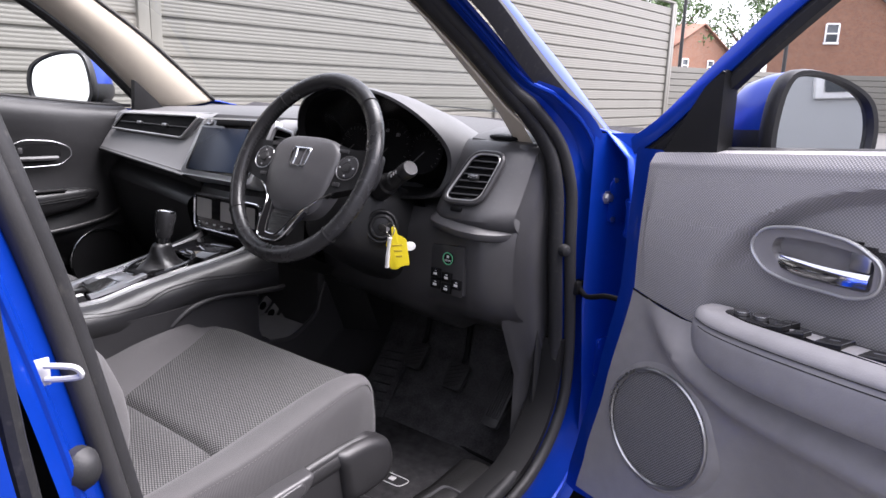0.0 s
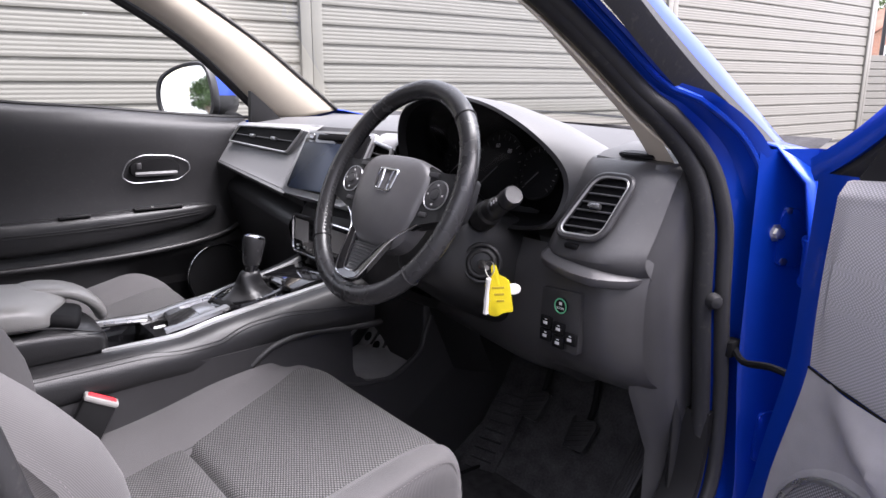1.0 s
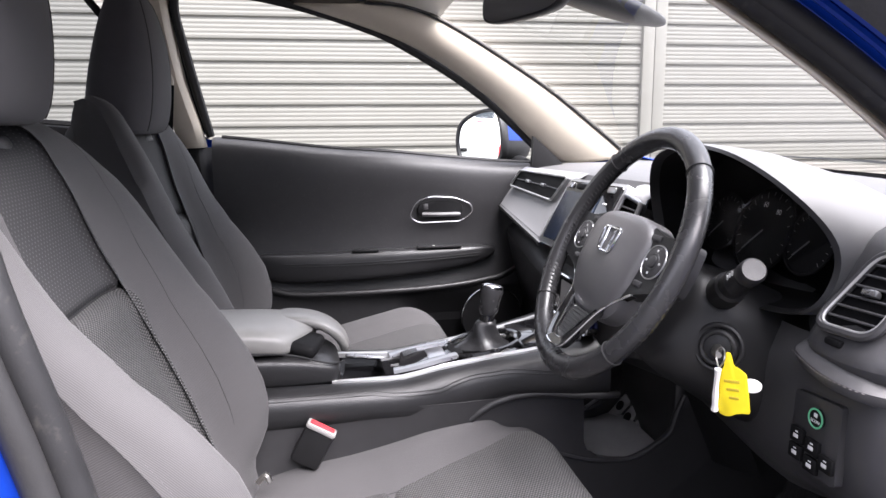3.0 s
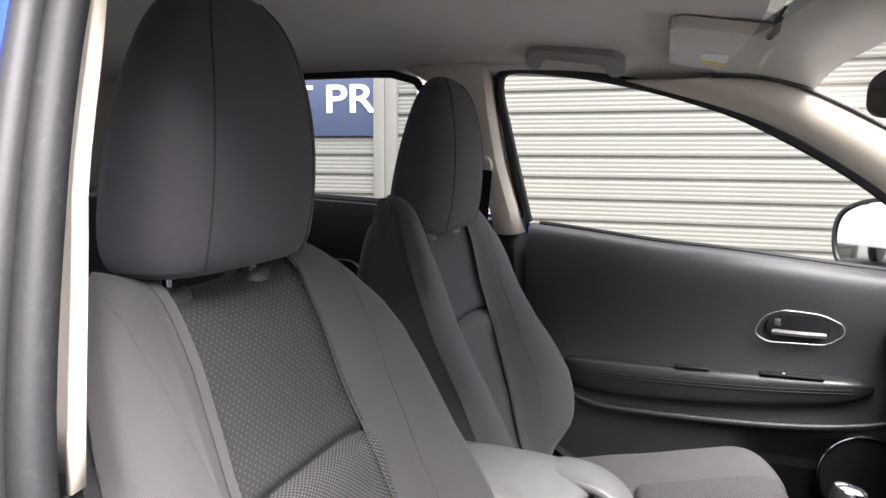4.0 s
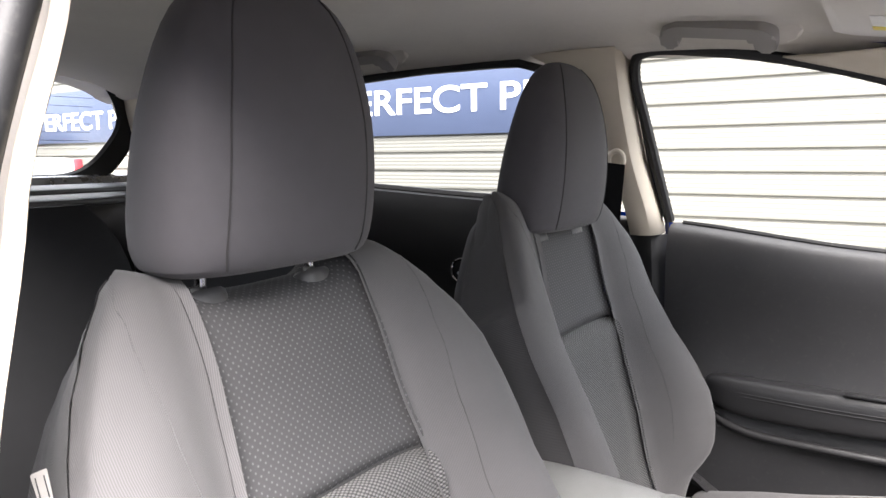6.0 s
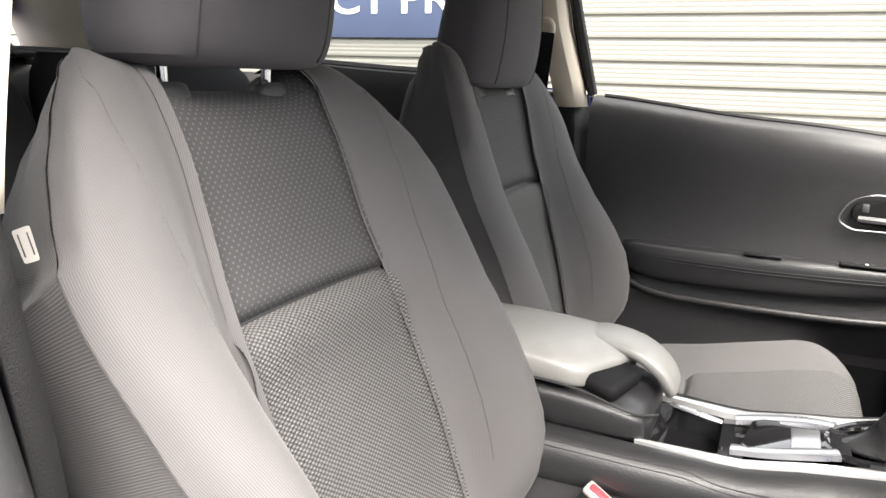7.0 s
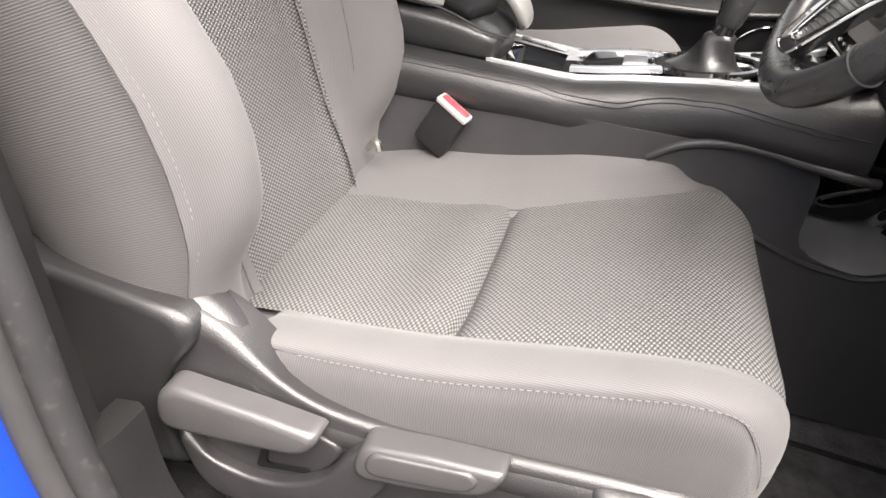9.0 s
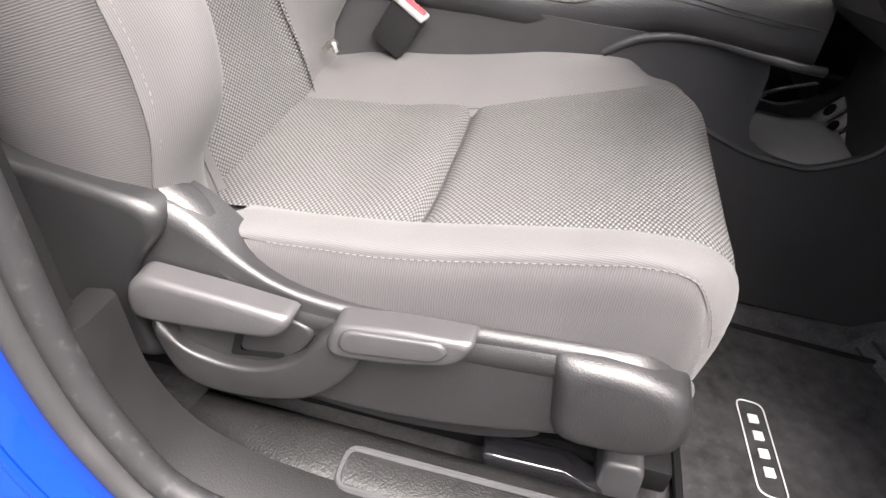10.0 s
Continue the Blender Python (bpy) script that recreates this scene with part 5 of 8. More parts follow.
# instrument binnacle
RIM = [(0.170, 1.075, 0.925), (0.150, 1.070, 0.985), (0.158, 1.055, 1.045), (0.205, 1.035, 1.092), (0.280, 1.022, 1.115), (0.360, 1.020, 1.121), (0.440, 1.032, 1.108), (0.500, 1.062, 1.072), (0.538, 1.100, 1.020), (0.545, 1.112, 0.975), (0.530, 1.098, 0.925), (0.480, 1.082, 0.905), (0.35, 1.075, 0.90), (0.22, 1.072, 0.905)]
rim = cr(RIM, 5, closed=True)
c0 = Vector((0.35, 1.07, 1.0))
bm = B()
rows = []
for k, (sc, dy, dz) in enumerate(((0.90, 0.11, 0.0), (0.92, 0.06, 0.0), (0.965, 0.015, 0.0), (1.0, 0.0, 0.0), (1.035, 0.004, 0.002), (1.06, 0.03, 0.0), (1.09, 0.09, -0.010), (1.12, 0.17, -0.035), (1.15, 0.26, -0.075))):
    rows.append([c0 + Vector(((p - c0).x * sc, (p - c0).y + dy, (p - c0).z * (sc if sc < 1 else 1 + (sc - 1) * 0.4) + (dz if p.z > 1.0 else 0))) for p in rim])
sheet(bm, rows[4:], around=True)
part("instrument_hood", bm, M_DASHTOP, dash, "arched grey instrument hood")
bm = B()
sheet(bm, rows[2:5], around=True)
part("hood_rim", bm, M_PLASTIC, dash, "dark rim of the instrument hood")
bm = B()
vs = sheet(bm, rows[:3], around=True)
bm.faces.new(vs[0])
part("hood_lining", bm, M_BLACK, dash)
clus = thing_part("instrument_cluster", dash, frame_of((0.35, 1.19, 0.99), (1, 0, 0), (0, -0.25, 1)))
cm = frame_of((0.35, 1.150, 0.992), (1, 0, 0), (0, 0.30, 1))
for gx, gr in ((0.0, 0.066), (0.105, 0.047), (-0.105, 0.047)):
    bm = B()
    tube(bm, [cm @ Vector((gx + gr * math.cos(a), gr * math.sin(a), 0.006)) for a in [2 * math.pi * i / 36 for i in range(36)]], 0.0022, 6, closed=True)
    part("dial_ring", bm, M_BLACK, clus)
    bm = B()
    slab(bm, oval(gr * 0.97, gr * 0.97, 32, 2.0, gx, 0), cm @ Matrix.Translation((0, 0, 0.003)), 0.004)
    part("dial_face", bm, M_BLACK, clus)
    bm = B()
    for i in range(19):
        a = radians(225 - 270 * i / 18)
        r0, r1 = gr * (0.78 if i % 2 == 0 else 0.84), gr * 0.92
        p0, p1 = cm @ Vector((gx + r0 * math.cos(a), r0 * math.sin(a), 0.0042)), cm @ Vector((gx + r1 * math.cos(a), r1 * math.sin(a), 0.0042))
        tube(bm, [p0, p1], 0.0006, 4)
    part("dial_marks", bm, M_DIM, clus)
    bm = B()
    rbox(bm, cm @ Vector((gx - gr * 0.25, -gr * 0.25, 0.006)), (gr * 0.75, 0.0022, 0.0015), 0.0006, cm @ Matrix.Rotation(radians(45), 4, "Z"))
    part("needle", bm, M_DIM, clus)
for k, txt in enumerate(("60", "80")):
    cu = bpy.data.curves.new("speed", "FONT")
    cu.body, cu.size, cu.align_x = txt, 0.011, "CENTER"
    tmp = bpy.data.objects.new("speed", cu)
    me = bpy.data.meshes.new_from_object(tmp)
    bpy.data.objects.remove(tmp)
    bm = B()
    bm.from_mesh(me)
    bm.transform(cm @ Matrix.Translation((-0.012 + 0.034 * k, 0.036 - 0.008 * k, 0.0045)))
    part("dial_number", bm, M_MARK, clus)
bm = B()
bm.faces.new([bm.verts.new(c0 + Vector(((p - c0).x * 0.925, (p - c0).y + 0.055, (p - c0).z * 0.925))) for p in rim])
part("cluster_lens", bm, glass("cluster_lens_plastic", (0.9, 0.9, 0.9), 0.02, 0.06), clus, shadow=False)

# driver's outer vent pod
bm = B()
xs = [0.535, 0.555, 0.58, 0.61, 0.64, 0.67, 0.69, 0.70]
prof = [(1.205, 1.028), (1.165, 1.030), (1.140, 1.012), (1.118, 0.965), (1.092, 0.918), (1.075, 0.896), (1.070, 0.882), (1.078, 0.865), (1.10, 0.852)]
rows = []
for j, (y, z) in enumerate(prof):
    rows.append([(x, y + 0.055 * max(0, (x - 0.63) / 0.07) ** 2 + 0.02 * max(0, (0.56 - x) / 0.025), z - 0.004 * (x - 0.6)) for x in xs])
sheet(bm, rows)
part("vent_pod", bm, M_PLASTIC2, dash, "grey vent pod with a stitched lip", sub=1)
vent(dash, [(0.602, 1.137, 1.000), (0.666, 1.142, 0.999), (0.645, 1.093, 0.914), (0.565, 1.090, 0.910)], 6, (0.45,), M_BRIGHT, 0.008, 0.022, 0.0020)
bm = B()
rbox(bm, (0.598, 1.078, 0.899), (0.026, 0.010, 0.009), 0.003)
part("vent_wheel", bm, M_BLACK, dash)
bm = B()
ribbon(bm, cr([(0.530, 1.095, 0.872), (0.545, 1.072, 0.866), (0.60, 1.062, 0.858), (0.640, 1.066, 0.854), (0.664, 1.082, 0.851), (0.684, 1.112, 0.849), (0.694, 1.150, 0.849)], 5), [(-0.02, -0.010), (-0.008, -0.009), (0.000, -0.006), (0.003, 0.0), (0.003, 0.007), (-0.002, 0.012), (-0.02, 0.022)], (0, 0, 1))
part("padded_lip", bm, M_PLASTIC2, dash, "padded black lip below the vent")
bm = B()
dashes(bm, cr([(0.545, 1.063, 0.874), (0.60, 1.054, 0.866), (0.640, 1.058, 0.862), (0.662, 1.072, 0.858)], 12), 0.0006, 0.0035, 0.003)
part("stitching", bm, M_STITCH, dash)
# knee panel and dash end
bm = B()
rows = []
for z, y0, k in ((0.885, 1.11, 0.0), (0.85, 1.085, 0.1), (0.80, 1.082, 0.3), (0.74, 1.085, 0.6), (0.70, 1.095, 0.8), (0.665, 1.13, 1.0), (0.64, 1.20, 1.1), (0.60, 1.27, 1.2)):
    rows.append([(x, y0 + 0.05 * max(0, (x - 0.64) / 0.06) ** 2 + 0.03 * max(0, (0.44 - x) / 0.2), z + (0.0 if x > 0.5 else -0.02 * k)) for x in (0.16, 0.20, 0.26, 0.32, 0.38, 0.44, 0.49, 0.515, 0.53, 0.56, 0.60, 0.635, 0.66, 0.685, 0.70)])
sheet(bm, rows)
part("knee_panel", bm, M_KNEE, dash, "dark knee panel", sub=1)
bm = B()
rows = []
for z in (1.025, 0.98, 0.92, 0.85, 0.78, 0.72, 0.66, 0.60, 0.54, 0.45, 0.36):
    y0 = interp(z, [(0.36, 1.19), (0.54, 1.19), (0.66, 1.135), (0.85, 1.105), (1.03, 1.165)])
    rows.append([(0.672, y0 + 0.012, z), (0.684, y0 + 0.02, z), (0.694, y0 + 0.045, z), (0.706, y0 + 0.055, z), (0.715, y0 + 0.09, z), (0.712, 1.27, z)])
sheet(bm, rows)
part("dash_end_panel", bm, M_KNEE, dash, "dark dashboard end cover")
# switch panel
wm = frame_of((0.583, 1.079, 0.777), (1, 0.0, 0), (0, 0.03, 1))
bm = B()
slab(bm, rounded([(-0.042, -0.048), (0.040, -0.052), (0.040, 0.050), (-0.042, 0.044)], 0.006), wm @ Matrix.Translation((0, 0, 0.004)), 0.012, 0.001)
sp = part("switch_panel", bm, M_CONSOLE, dash, "black switch panel with white symbols")
bm = B()
slab(bm, oval(0.0125, 0.0125, 24, 2), wm @ Matrix.Translation((0.003, 0.022, 0.008)), 0.006, 0.001)
ec = part("eco_button", bm, M_BLACK, sp, "round button with a green ring")
bm = B()
tube(bm, [wm @ Vector((0.003 + 0.0118 * math.cos(a), 0.022 + 0.0118 * math.sin(a), 0.0082)) for a in [2 * math.pi * i / 24 for i in range(24)]], 0.0012, 6, closed=True)
part("ring", bm, M_GREEN, ec)
bm = B()
rbox(bm, wm @ Vector((0.003, 0.026, 0.0083)), (0.006, 0.005, 0.0006), 0.0002, wm)
part("marking", bm, M_MARK, ec)
part("word", words("ECON", 0.0055, wm @ Matrix.Translation((0.003, 0.0165, 0.0084)), True), M_MARK, ec, "white word on the button")
for kx, ky in ((-0.026, -0.012), (-0.026, -0.034), (0.002, -0.016), (0.002, -0.039), (0.027, -0.027)):
    bm = B()
    rbox(bm, wm @ Vector((kx, ky, 0.0065)), (0.0235, 0.0195, 0.006), 0.0015, wm)
    bt = part("push_switch", bm, M_BLACK, sp)
    bm = B()
    rbox(bm, wm @ Vector((kx, ky - 0.001, 0.0097)), (0.009, 0.005, 0.0004), 0.0002, wm)
    rbox(bm, wm @ Vector((kx + 0.001, ky + 0.005, 0.0097)), (0.005, 0.0018, 0.0004), 0.0002, wm)
    part("marking", bm, M_MARK, bt)
# side defroster
bm = B()
dfm = frame_of((0.617, 1.205, 1.0368), (1, 0.05, 0.0), (0, 1, 0.05))
slab(bm, oval(0.034, 0.021, 28, 2.2), dfm, 0.006, 0.001)
df = part("side_defroster", bm, M_BLACK, dash, "small oval defroster grille")
for k in range(4):
    bm = B()
    w_ = 0.030 * math.sqrt(1 - ((-0.012 + 0.008 * k) / 0.021) ** 2)
    rbox(bm, dfm @ Vector((0, -0.012 + 0.008 * k, 0.0012)), (2 * w_, 0.0036, 0.0024), 0.0008, dfm)
    part("slat", bm, M_DASHTOP, df)
# glovebox side below the band
bm = B()
rows = []
for v, (dy, dz) in enumerate(((0.045, -0.012), (0.06, -0.04), (0.035, -0.055), (0.02, -0.075), (0.03, -0.11), (0.05, -0.20), (0.10, -0.34), (0.22, -0.42))):
    rows.append([tuple(Vector(band(u / 12, 1)) + Vector((0, dy - 0.015 * (u / 12) * (v > 1), dz))) for u in range(13)])
sheet(bm, rows)
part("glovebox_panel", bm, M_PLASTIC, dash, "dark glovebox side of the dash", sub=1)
# centre stack with the climate panel
bm = B()
sheet(bm, [[(x, y + 0.02 * abs(x / 0.15) ** 4, z) for x in (-0.19, -0.16, -0.13, 0.0, 0.13, 0.17, 0.20)] for y, z in ((1.04, 0.905), (1.02, 0.885), (0.985, 0.868), (0.972, 0.84), (0.968, 0.77), (0.975, 0.745), (1.02, 0.72), (1.15, 0.66), (1.22, 0.5))])
part("centre_fascia", bm, M_PLASTIC, dash)
km = frame_of((0.012, 0.958, 0.815), (1, 0, 0), (0, 0.06, 1))
ko = rounded([(-0.128, -0.041), (0.128, -0.041), (0.128, 0.043), (-0.128, 0.043)], 0.016)
bm = B()
slab(bm, ko, km, 0.02, 0.002)
cp = part("climate_panel", bm, M_PIANO, dash, "gloss black touch climate panel in a chrome frame")
bm = B()
tube(bm, [km @ Vector((x, y, 0.001)) for x, y in ko], 0.0034, 6, closed=True)
part("chrome_frame", bm, M_CHROME, cp)
for x, w in ((-0.087, 0.060), (0.045, 0.13)):
    bm = B()
    slab(bm, rounded([(x - w / 2, -0.012), (x + w / 2, -0.012), (x + w / 2, 0.034), (x - w / 2, 0.034)], 0.003), km @ Matrix.Translation((0, 0, 0.0012)), 0.001)
    part("display", bm, M_SOCKET, cp)
for k in range(8):
    bm = B()
    rbox(bm, km @ Vector((-0.105 + 0.030 * k, -0.025, 0.0012)), (0.008, 0.004, 0.0008), 0.0003, km)
    part("marking", bm, M_MARK, cp)

# ---- steering wheel ----
WT = 27.0
wc = pose(0.350, 0.905, 0.972, 90 - WT, 0, 0)
# local axes: x right, y up along the rim's plane, z towards the driver
wheel = thing("steering_wheel", (0.350, 0.905, 0.972), "black leather three-spoke steering wheel with control buttons", "steering wheel")
WR = 0.181
bm = B()
tube(bm, [wc @ Vector((WR * math.cos(a), WR * math.sin(a), 0)) for a in [2 * math.pi * i / 72 for i in range(72)]], 0.0165, 14, closed=True, flat=0.92)
part("rim", bm, M_LEATHER, wheel, "black leather rim")
for a in (48, 132, 218, 318):
    t = radians(a)
    bm = B()
    tube(bm, [wc @ (Vector((math.cos(t), math.sin(t), 0)) * (WR + 0.0169 * math.cos(b)) + Vector((0, 0, 0.0162 * math.sin(b)))) for b in [2 * math.pi * i / 20 for i in range(20)]], 0.0010, 5, closed=True)
    part("seam_line", bm, M_STITCHD, wheel)
for a0, a1 in ((134, 216), (-40, 46)):
    bm = B()
    for i in range(34):
        t = radians(a0 + (a1 - a0) * (i + 0.5) / 34)
        d = Vector((math.cos(t), math.sin(t), 0))
        p = wc @ (d * (WR - 0.0155) + Vector((0, 0, 0.007)))
        q = wc @ (Vector((math.cos(t + 0.012), math.sin(t + 0.012), 0)) * (WR - 0.0168) + Vector((0, 0, 0.001)))
        tube(bm, [p, q], 0.0010, 4)
    part("stitching", bm, M_STITCHD, wheel)
# hub, set back to the rim's plane
HUB = [(0.0, 0.0605), (0.045, 0.0590), (0.074, 0.0510), (0.091, 0.034), (0.095, 0.010), (0.092, -0.018), (0.088, -0.045), (0.074, -0.074), (0.054, -0.091), (0.024, -0.0975)]
ho = cr([(x, y, 0) for x, y in HUB] + [(0.0, -0.0985, 0)] + [(-x, y, 0) for x, y in reversed(HUB[1:])], 4, closed=True)
rows = []
for k, h in ((1.02, -0.034), (1.02, -0.008), (1.0, -0.001), (0.97, 0.0035), (0.92, 0.0065), (0.80, 0.0095), (0.62, 0.0118), (0.35, 0.0130), (0.08, 0.0132)):
    # the lower half falls away behind a soft fold
    rows.append([wc @ Vector((p.x * k, p.y * k, h - 0.10 * max(0.0, -p.y * k - 0.022) * (h > -0.005))) for p in ho])
bm = B()
loft(bm, rows)
hub = part("airbag_cover", bm, M_HUB, wheel, "soft charcoal airbag cover")
bm = B()
eo = rounded([(-0.0205, -0.0185), (0.0205, -0.0185), (0.0265, 0.0185), (-0.0265, 0.0185)], 0.007, 4)
em = wc @ Matrix.Translation((0.0, 0.013, 0.0128))
tube(bm, [em @ Vector((x, y, 0.001)) for x, y in eo], 0.0021, 6, closed=True)
for s in (-1, 1):
    tube(bm, cr([em @ Vector((s * x, y, 0.0012)) for x, y in ((0.0105, -0.0165), (0.0098, 0.0), (0.0125, 0.0165))], 4), 0.0022, 6)
part("badge", bm, M_CHROME, hub, "chrome outlined badge")
for k, word in enumerate(("SRS", "AIRBAG")):
    bm = words(word, 0.0075 if k == 0 else 0.0060, wc @ Matrix.Translation((-0.034, -0.044 - 0.008 * k, 0.0088 - 0.0012 * k)))
    part("embossed_word", bm, M_PLASTIC, hub)
for s in (-1, 1):
    sm_ = wc @ Matrix.Translation((s * 0.121, 0.007, -0.013))
    bm = B()
    po = [(-0.048, -0.062), (-0.020, -0.052), (0.030, -0.038), (0.062, -0.030), (0.066, 0.0), (0.060, 0.040), (0.0, 0.036), (-0.046, 0.046)]
    slab(bm, rounded(po if s > 0 else [(-x, y) for x, y in reversed(po)], 0.010), sm_ @ Matrix.Translation((0, 0, 0.0115)), 0.024, 0.004, 3)
    spk = part("spoke", bm, M_PLASTIC, wheel)
    bm = B()
    tube(bm, [sm_ @ Vector((x, y, 0.0125)) for x, y in oval(0.0262, 0.0232, 32, 2.2)], 0.0011, 6, closed=True)
    part("button_ring", bm, M_SATIN, spk)
    bm = B()
    slab(bm, oval(0.0245, 0.0218, 28, 2.2), sm_ @ Matrix.Translation((0, 0, 0.0138)), 0.004, 0.002)
    tube(bm, [sm_ @ Vector((x, y, 0.0138)) for x, y in oval(0.0125, 0.0110, 20, 2.2)], 0.0010, 6, closed=True)
    slab(bm, oval(0.0095, 0.0085, 16, 2.2), sm_ @ Matrix.Translation((0, 0, 0.0165)), 0.004, 0.001)
    part("control_pad", bm, M_PLASTIC2, spk)
    bm = B()
    for kx, ky in ((-0.0175, 0), (0.0175, 0), (0, 0.0155), (0, -0.0155)):
        rbox(bm, sm_ @ Vector((kx, ky, 0.0142)), (0.004, 0.003, 0.0006), 0.0002, sm_)
    part("marking", bm, M_MARK, spk)
    for kx, ky, w in ((-0.022, 0.031, 0.026), (-0.014, -0.034, 0.020)):
        bm = B()
        rbox(bm, sm_ @ Vector((s * kx, ky, 0.0120)), (w, 0.0085, 0.004), 0.002, sm_)
        part("small_button", bm, M_PLASTIC2, spk)
# lower V spoke: two gloss black arms that rise to the rim, silver edges and a textured insert
V_OUT = cr([(0.165, -0.018, -0.006), (0.130, -0.030, -0.004), (0.097, -0.048, -0.003), (0.070, -0.068, 0.0), (0.056, -0.090, 0.006), (0.045, -0.125, 0.014), (0.034, -0.150, 0.0185), (0.020, -0.158, 0.0195), (0.0, -0.160, 0.0197)], 4)
V_IN = cr([(0.165, 0.0, -0.012), (0.125, -0.010, -0.010), (0.085, -0.026, -0.008), (0.060, -0.056, -0.004), (0.040, -0.094, 0.005), (0.027, -0.122, 0.012), (0.017, -0.142, 0.0165), (0.010, -0.146, 0.0175), (0.0, -0.147, 0.0178)], 4)
bm = B()
for s in (-1, 1):
    loft(bm, [[wc @ Vector((s * p.x, p.y, p.z + h)) for p, h in ((o, -0.010), (o, -0.001), (o.lerp(i, 0.12), 0.001), (o.lerp(i, 0.5), 0.0005), (o.lerp(i, 0.88), 0.0), (i, -0.002), (i, -0.010))] for o, i in zip(V_OUT, V_IN)])
ls = part("lower_spoke", bm, M_PIANO, wheel, "gloss black lower spoke")
bm = B()
tube(bm, [wc @ Vector((x, p.y, p.z + 0.0003)) for x, p in [(p.x, p) for p in V_OUT[4:]] + [(-p.x, p) for p in reversed(V_OUT[4:-1])]], 0.0017, 6)
tube(bm, [wc @ Vector((x, p.y, p.z)) for x, p in [(p.x, p) for p in V_IN[15:]] + [(-p.x, p) for p in reversed(V_IN[15:-1])]], 0.0012, 6)
part("silver_edge", bm, M_CHROME, ls)
bm = B()
lay_ = [(wc @ Vector((0, -0.096, 0.001)), 0.036), (wc @ Vector((0, -0.120, 0.008)), 0.026), (wc @ Vector((0, -0.145, 0.0150)), 0.012)]
sheet(bm, [[c + Vector((w * k, 0, 0)) for k in (-1, -0.5, 0, 0.5, 1)] for c, w in lay_])
for k in range(9):
    t = (k + 0.5) / 9
    c, w = lay_[0][0].lerp(lay_[2][0], t), 0.036 + (0.012 - 0.036) * t
    tube(bm, [c + Vector((-w, 0, 0.001)), c + Vector((w, 0, 0.001))], 0.0009, 5)
part("textured_insert", bm, M_PLASTIC, ls)
# column shroud
bm = B()
rows = []
cm0, cm1 = Vector((0.355, 0.985, 0.905)), Vector((0.365, 1.16, 0.815))
for t, rx, ry in ((0.0, 0.055, 0.060), (0.06, 0.075, 0.078), (0.25, 0.092, 0.090), (0.6, 0.105, 0.098), (1.0, 0.112, 0.100)):
    c = cm0.lerp(cm1, t)
    fm = frame_of(c, (1, 0, 0), (0, 0.45, 0.89))
    rows.append([fm @ Vector((x, y, 0)) for x, y in oval(rx, ry, 32, 3.0, 0, -0.02)])
loft(bm, rows)
col = part("column_shroud", bm, M_PLASTIC, dash, "dark steering column shroud")
im = frame_of((0.453, 1.020, 0.851), (0.55, 0.62, 0.0), (0.1, 0.35, 0.93))
bm = B()
for r, h in ((0.031, 0.003), (0.022, 0.008)):
    tube(bm, [im @ Vector((r * math.cos(a), r * math.sin(a), h)) for a in [2 * math.pi * i / 28 for i in range(28)]], 0.004, 8, closed=True)
slab(bm, oval(0.020, 0.020, 24, 2), im @ Matrix.Translation((0, 0, 0.008)), 0.012, 0.002)
part("ignition_lock", bm, M_PLASTIC, col, "black ignition lock")
stalk = thing("indicator_stalk", (0.47, 1.02, 0.945), "black indicator stalk with a grey end cap", "control stalk")
bm = B()
tube(bm, [(0.440, 1.030, 0.925), (0.470, 1.022, 0.940), (0.473, 1.021, 0.942), (0.492, 1.016, 0.951), (0.494, 1.016, 0.952), (0.520, 1.010, 0.966)], [0.024, 0.022, 0.018, 0.0175, 0.0155, 0.0155], 18)
part("shaft", bm, M_PLASTIC, stalk)
bm = B()
tube(bm, [(0.519, 1.010, 0.9655), (0.523, 1.009, 0.968), (0.541, 1.004, 0.977), (0.544, 1.003, 0.979)], [0.0135, 0.0165, 0.0165, 0.014], 20)
part("end_cap", bm, M_SHIELD, stalk, "grey rotary end cap")
bm = B()
for k in range(3):
    rbox(bm, (0.500 + 0.008 * k, 0.996 - 0.002 * k, 0.960 + 0.0045 * k), (0.003, 0.001, 0.006), 0.0003)
part("marking", bm, M_MARK, stalk)

# key with its yellow tag
key = thing("ignition_key", (0.50, 1.0, 0.85), "car key in the lock with a yellow paper tag", "car key")
bm = B()
tube(bm, [(0.462, 1.012, 0.852), (0.478, 1.000, 0.853), (0.498, 0.992, 0.856)], [0.007, 0.006, 0.004], 10)
part("key_blade", bm, M_STEEL, key)
bm = B()
tube(bm, cr([(0.492, 0.992, 0.858), (0.502, 0.988, 0.848), (0.514, 0.984, 0.846), (0.522, 0.985, 0.858), (0.515, 0.989, 0.868), (0.500, 0.992, 0.868)], 5, closed=True), 0.0011, 6, closed=True)
part("key_ring", bm, M_STEEL, key)
tmx = frame_of((0.512, 1.006, 0.812), (0.74, 0.62, 0.20), (-0.14, -0.10, 0.98))
bm = B()
slab(bm, rounded([(-0.022, -0.032), (-0.010, -0.036), (0.004, -0.030), (0.018, -0.032), (0.021, 0.020), (0.013, 0.028), (0.006, 0.032), (0.004, 0.050), (-0.004, 0.050), (-0.006, 0.030), (-0.019, 0.022)], 0.004, 3), tmx, 0.0022, 0.0006)
tg = part("tag", bm, M_YELLOW, key, "bright yellow tag with illegible writing")
bm = B()
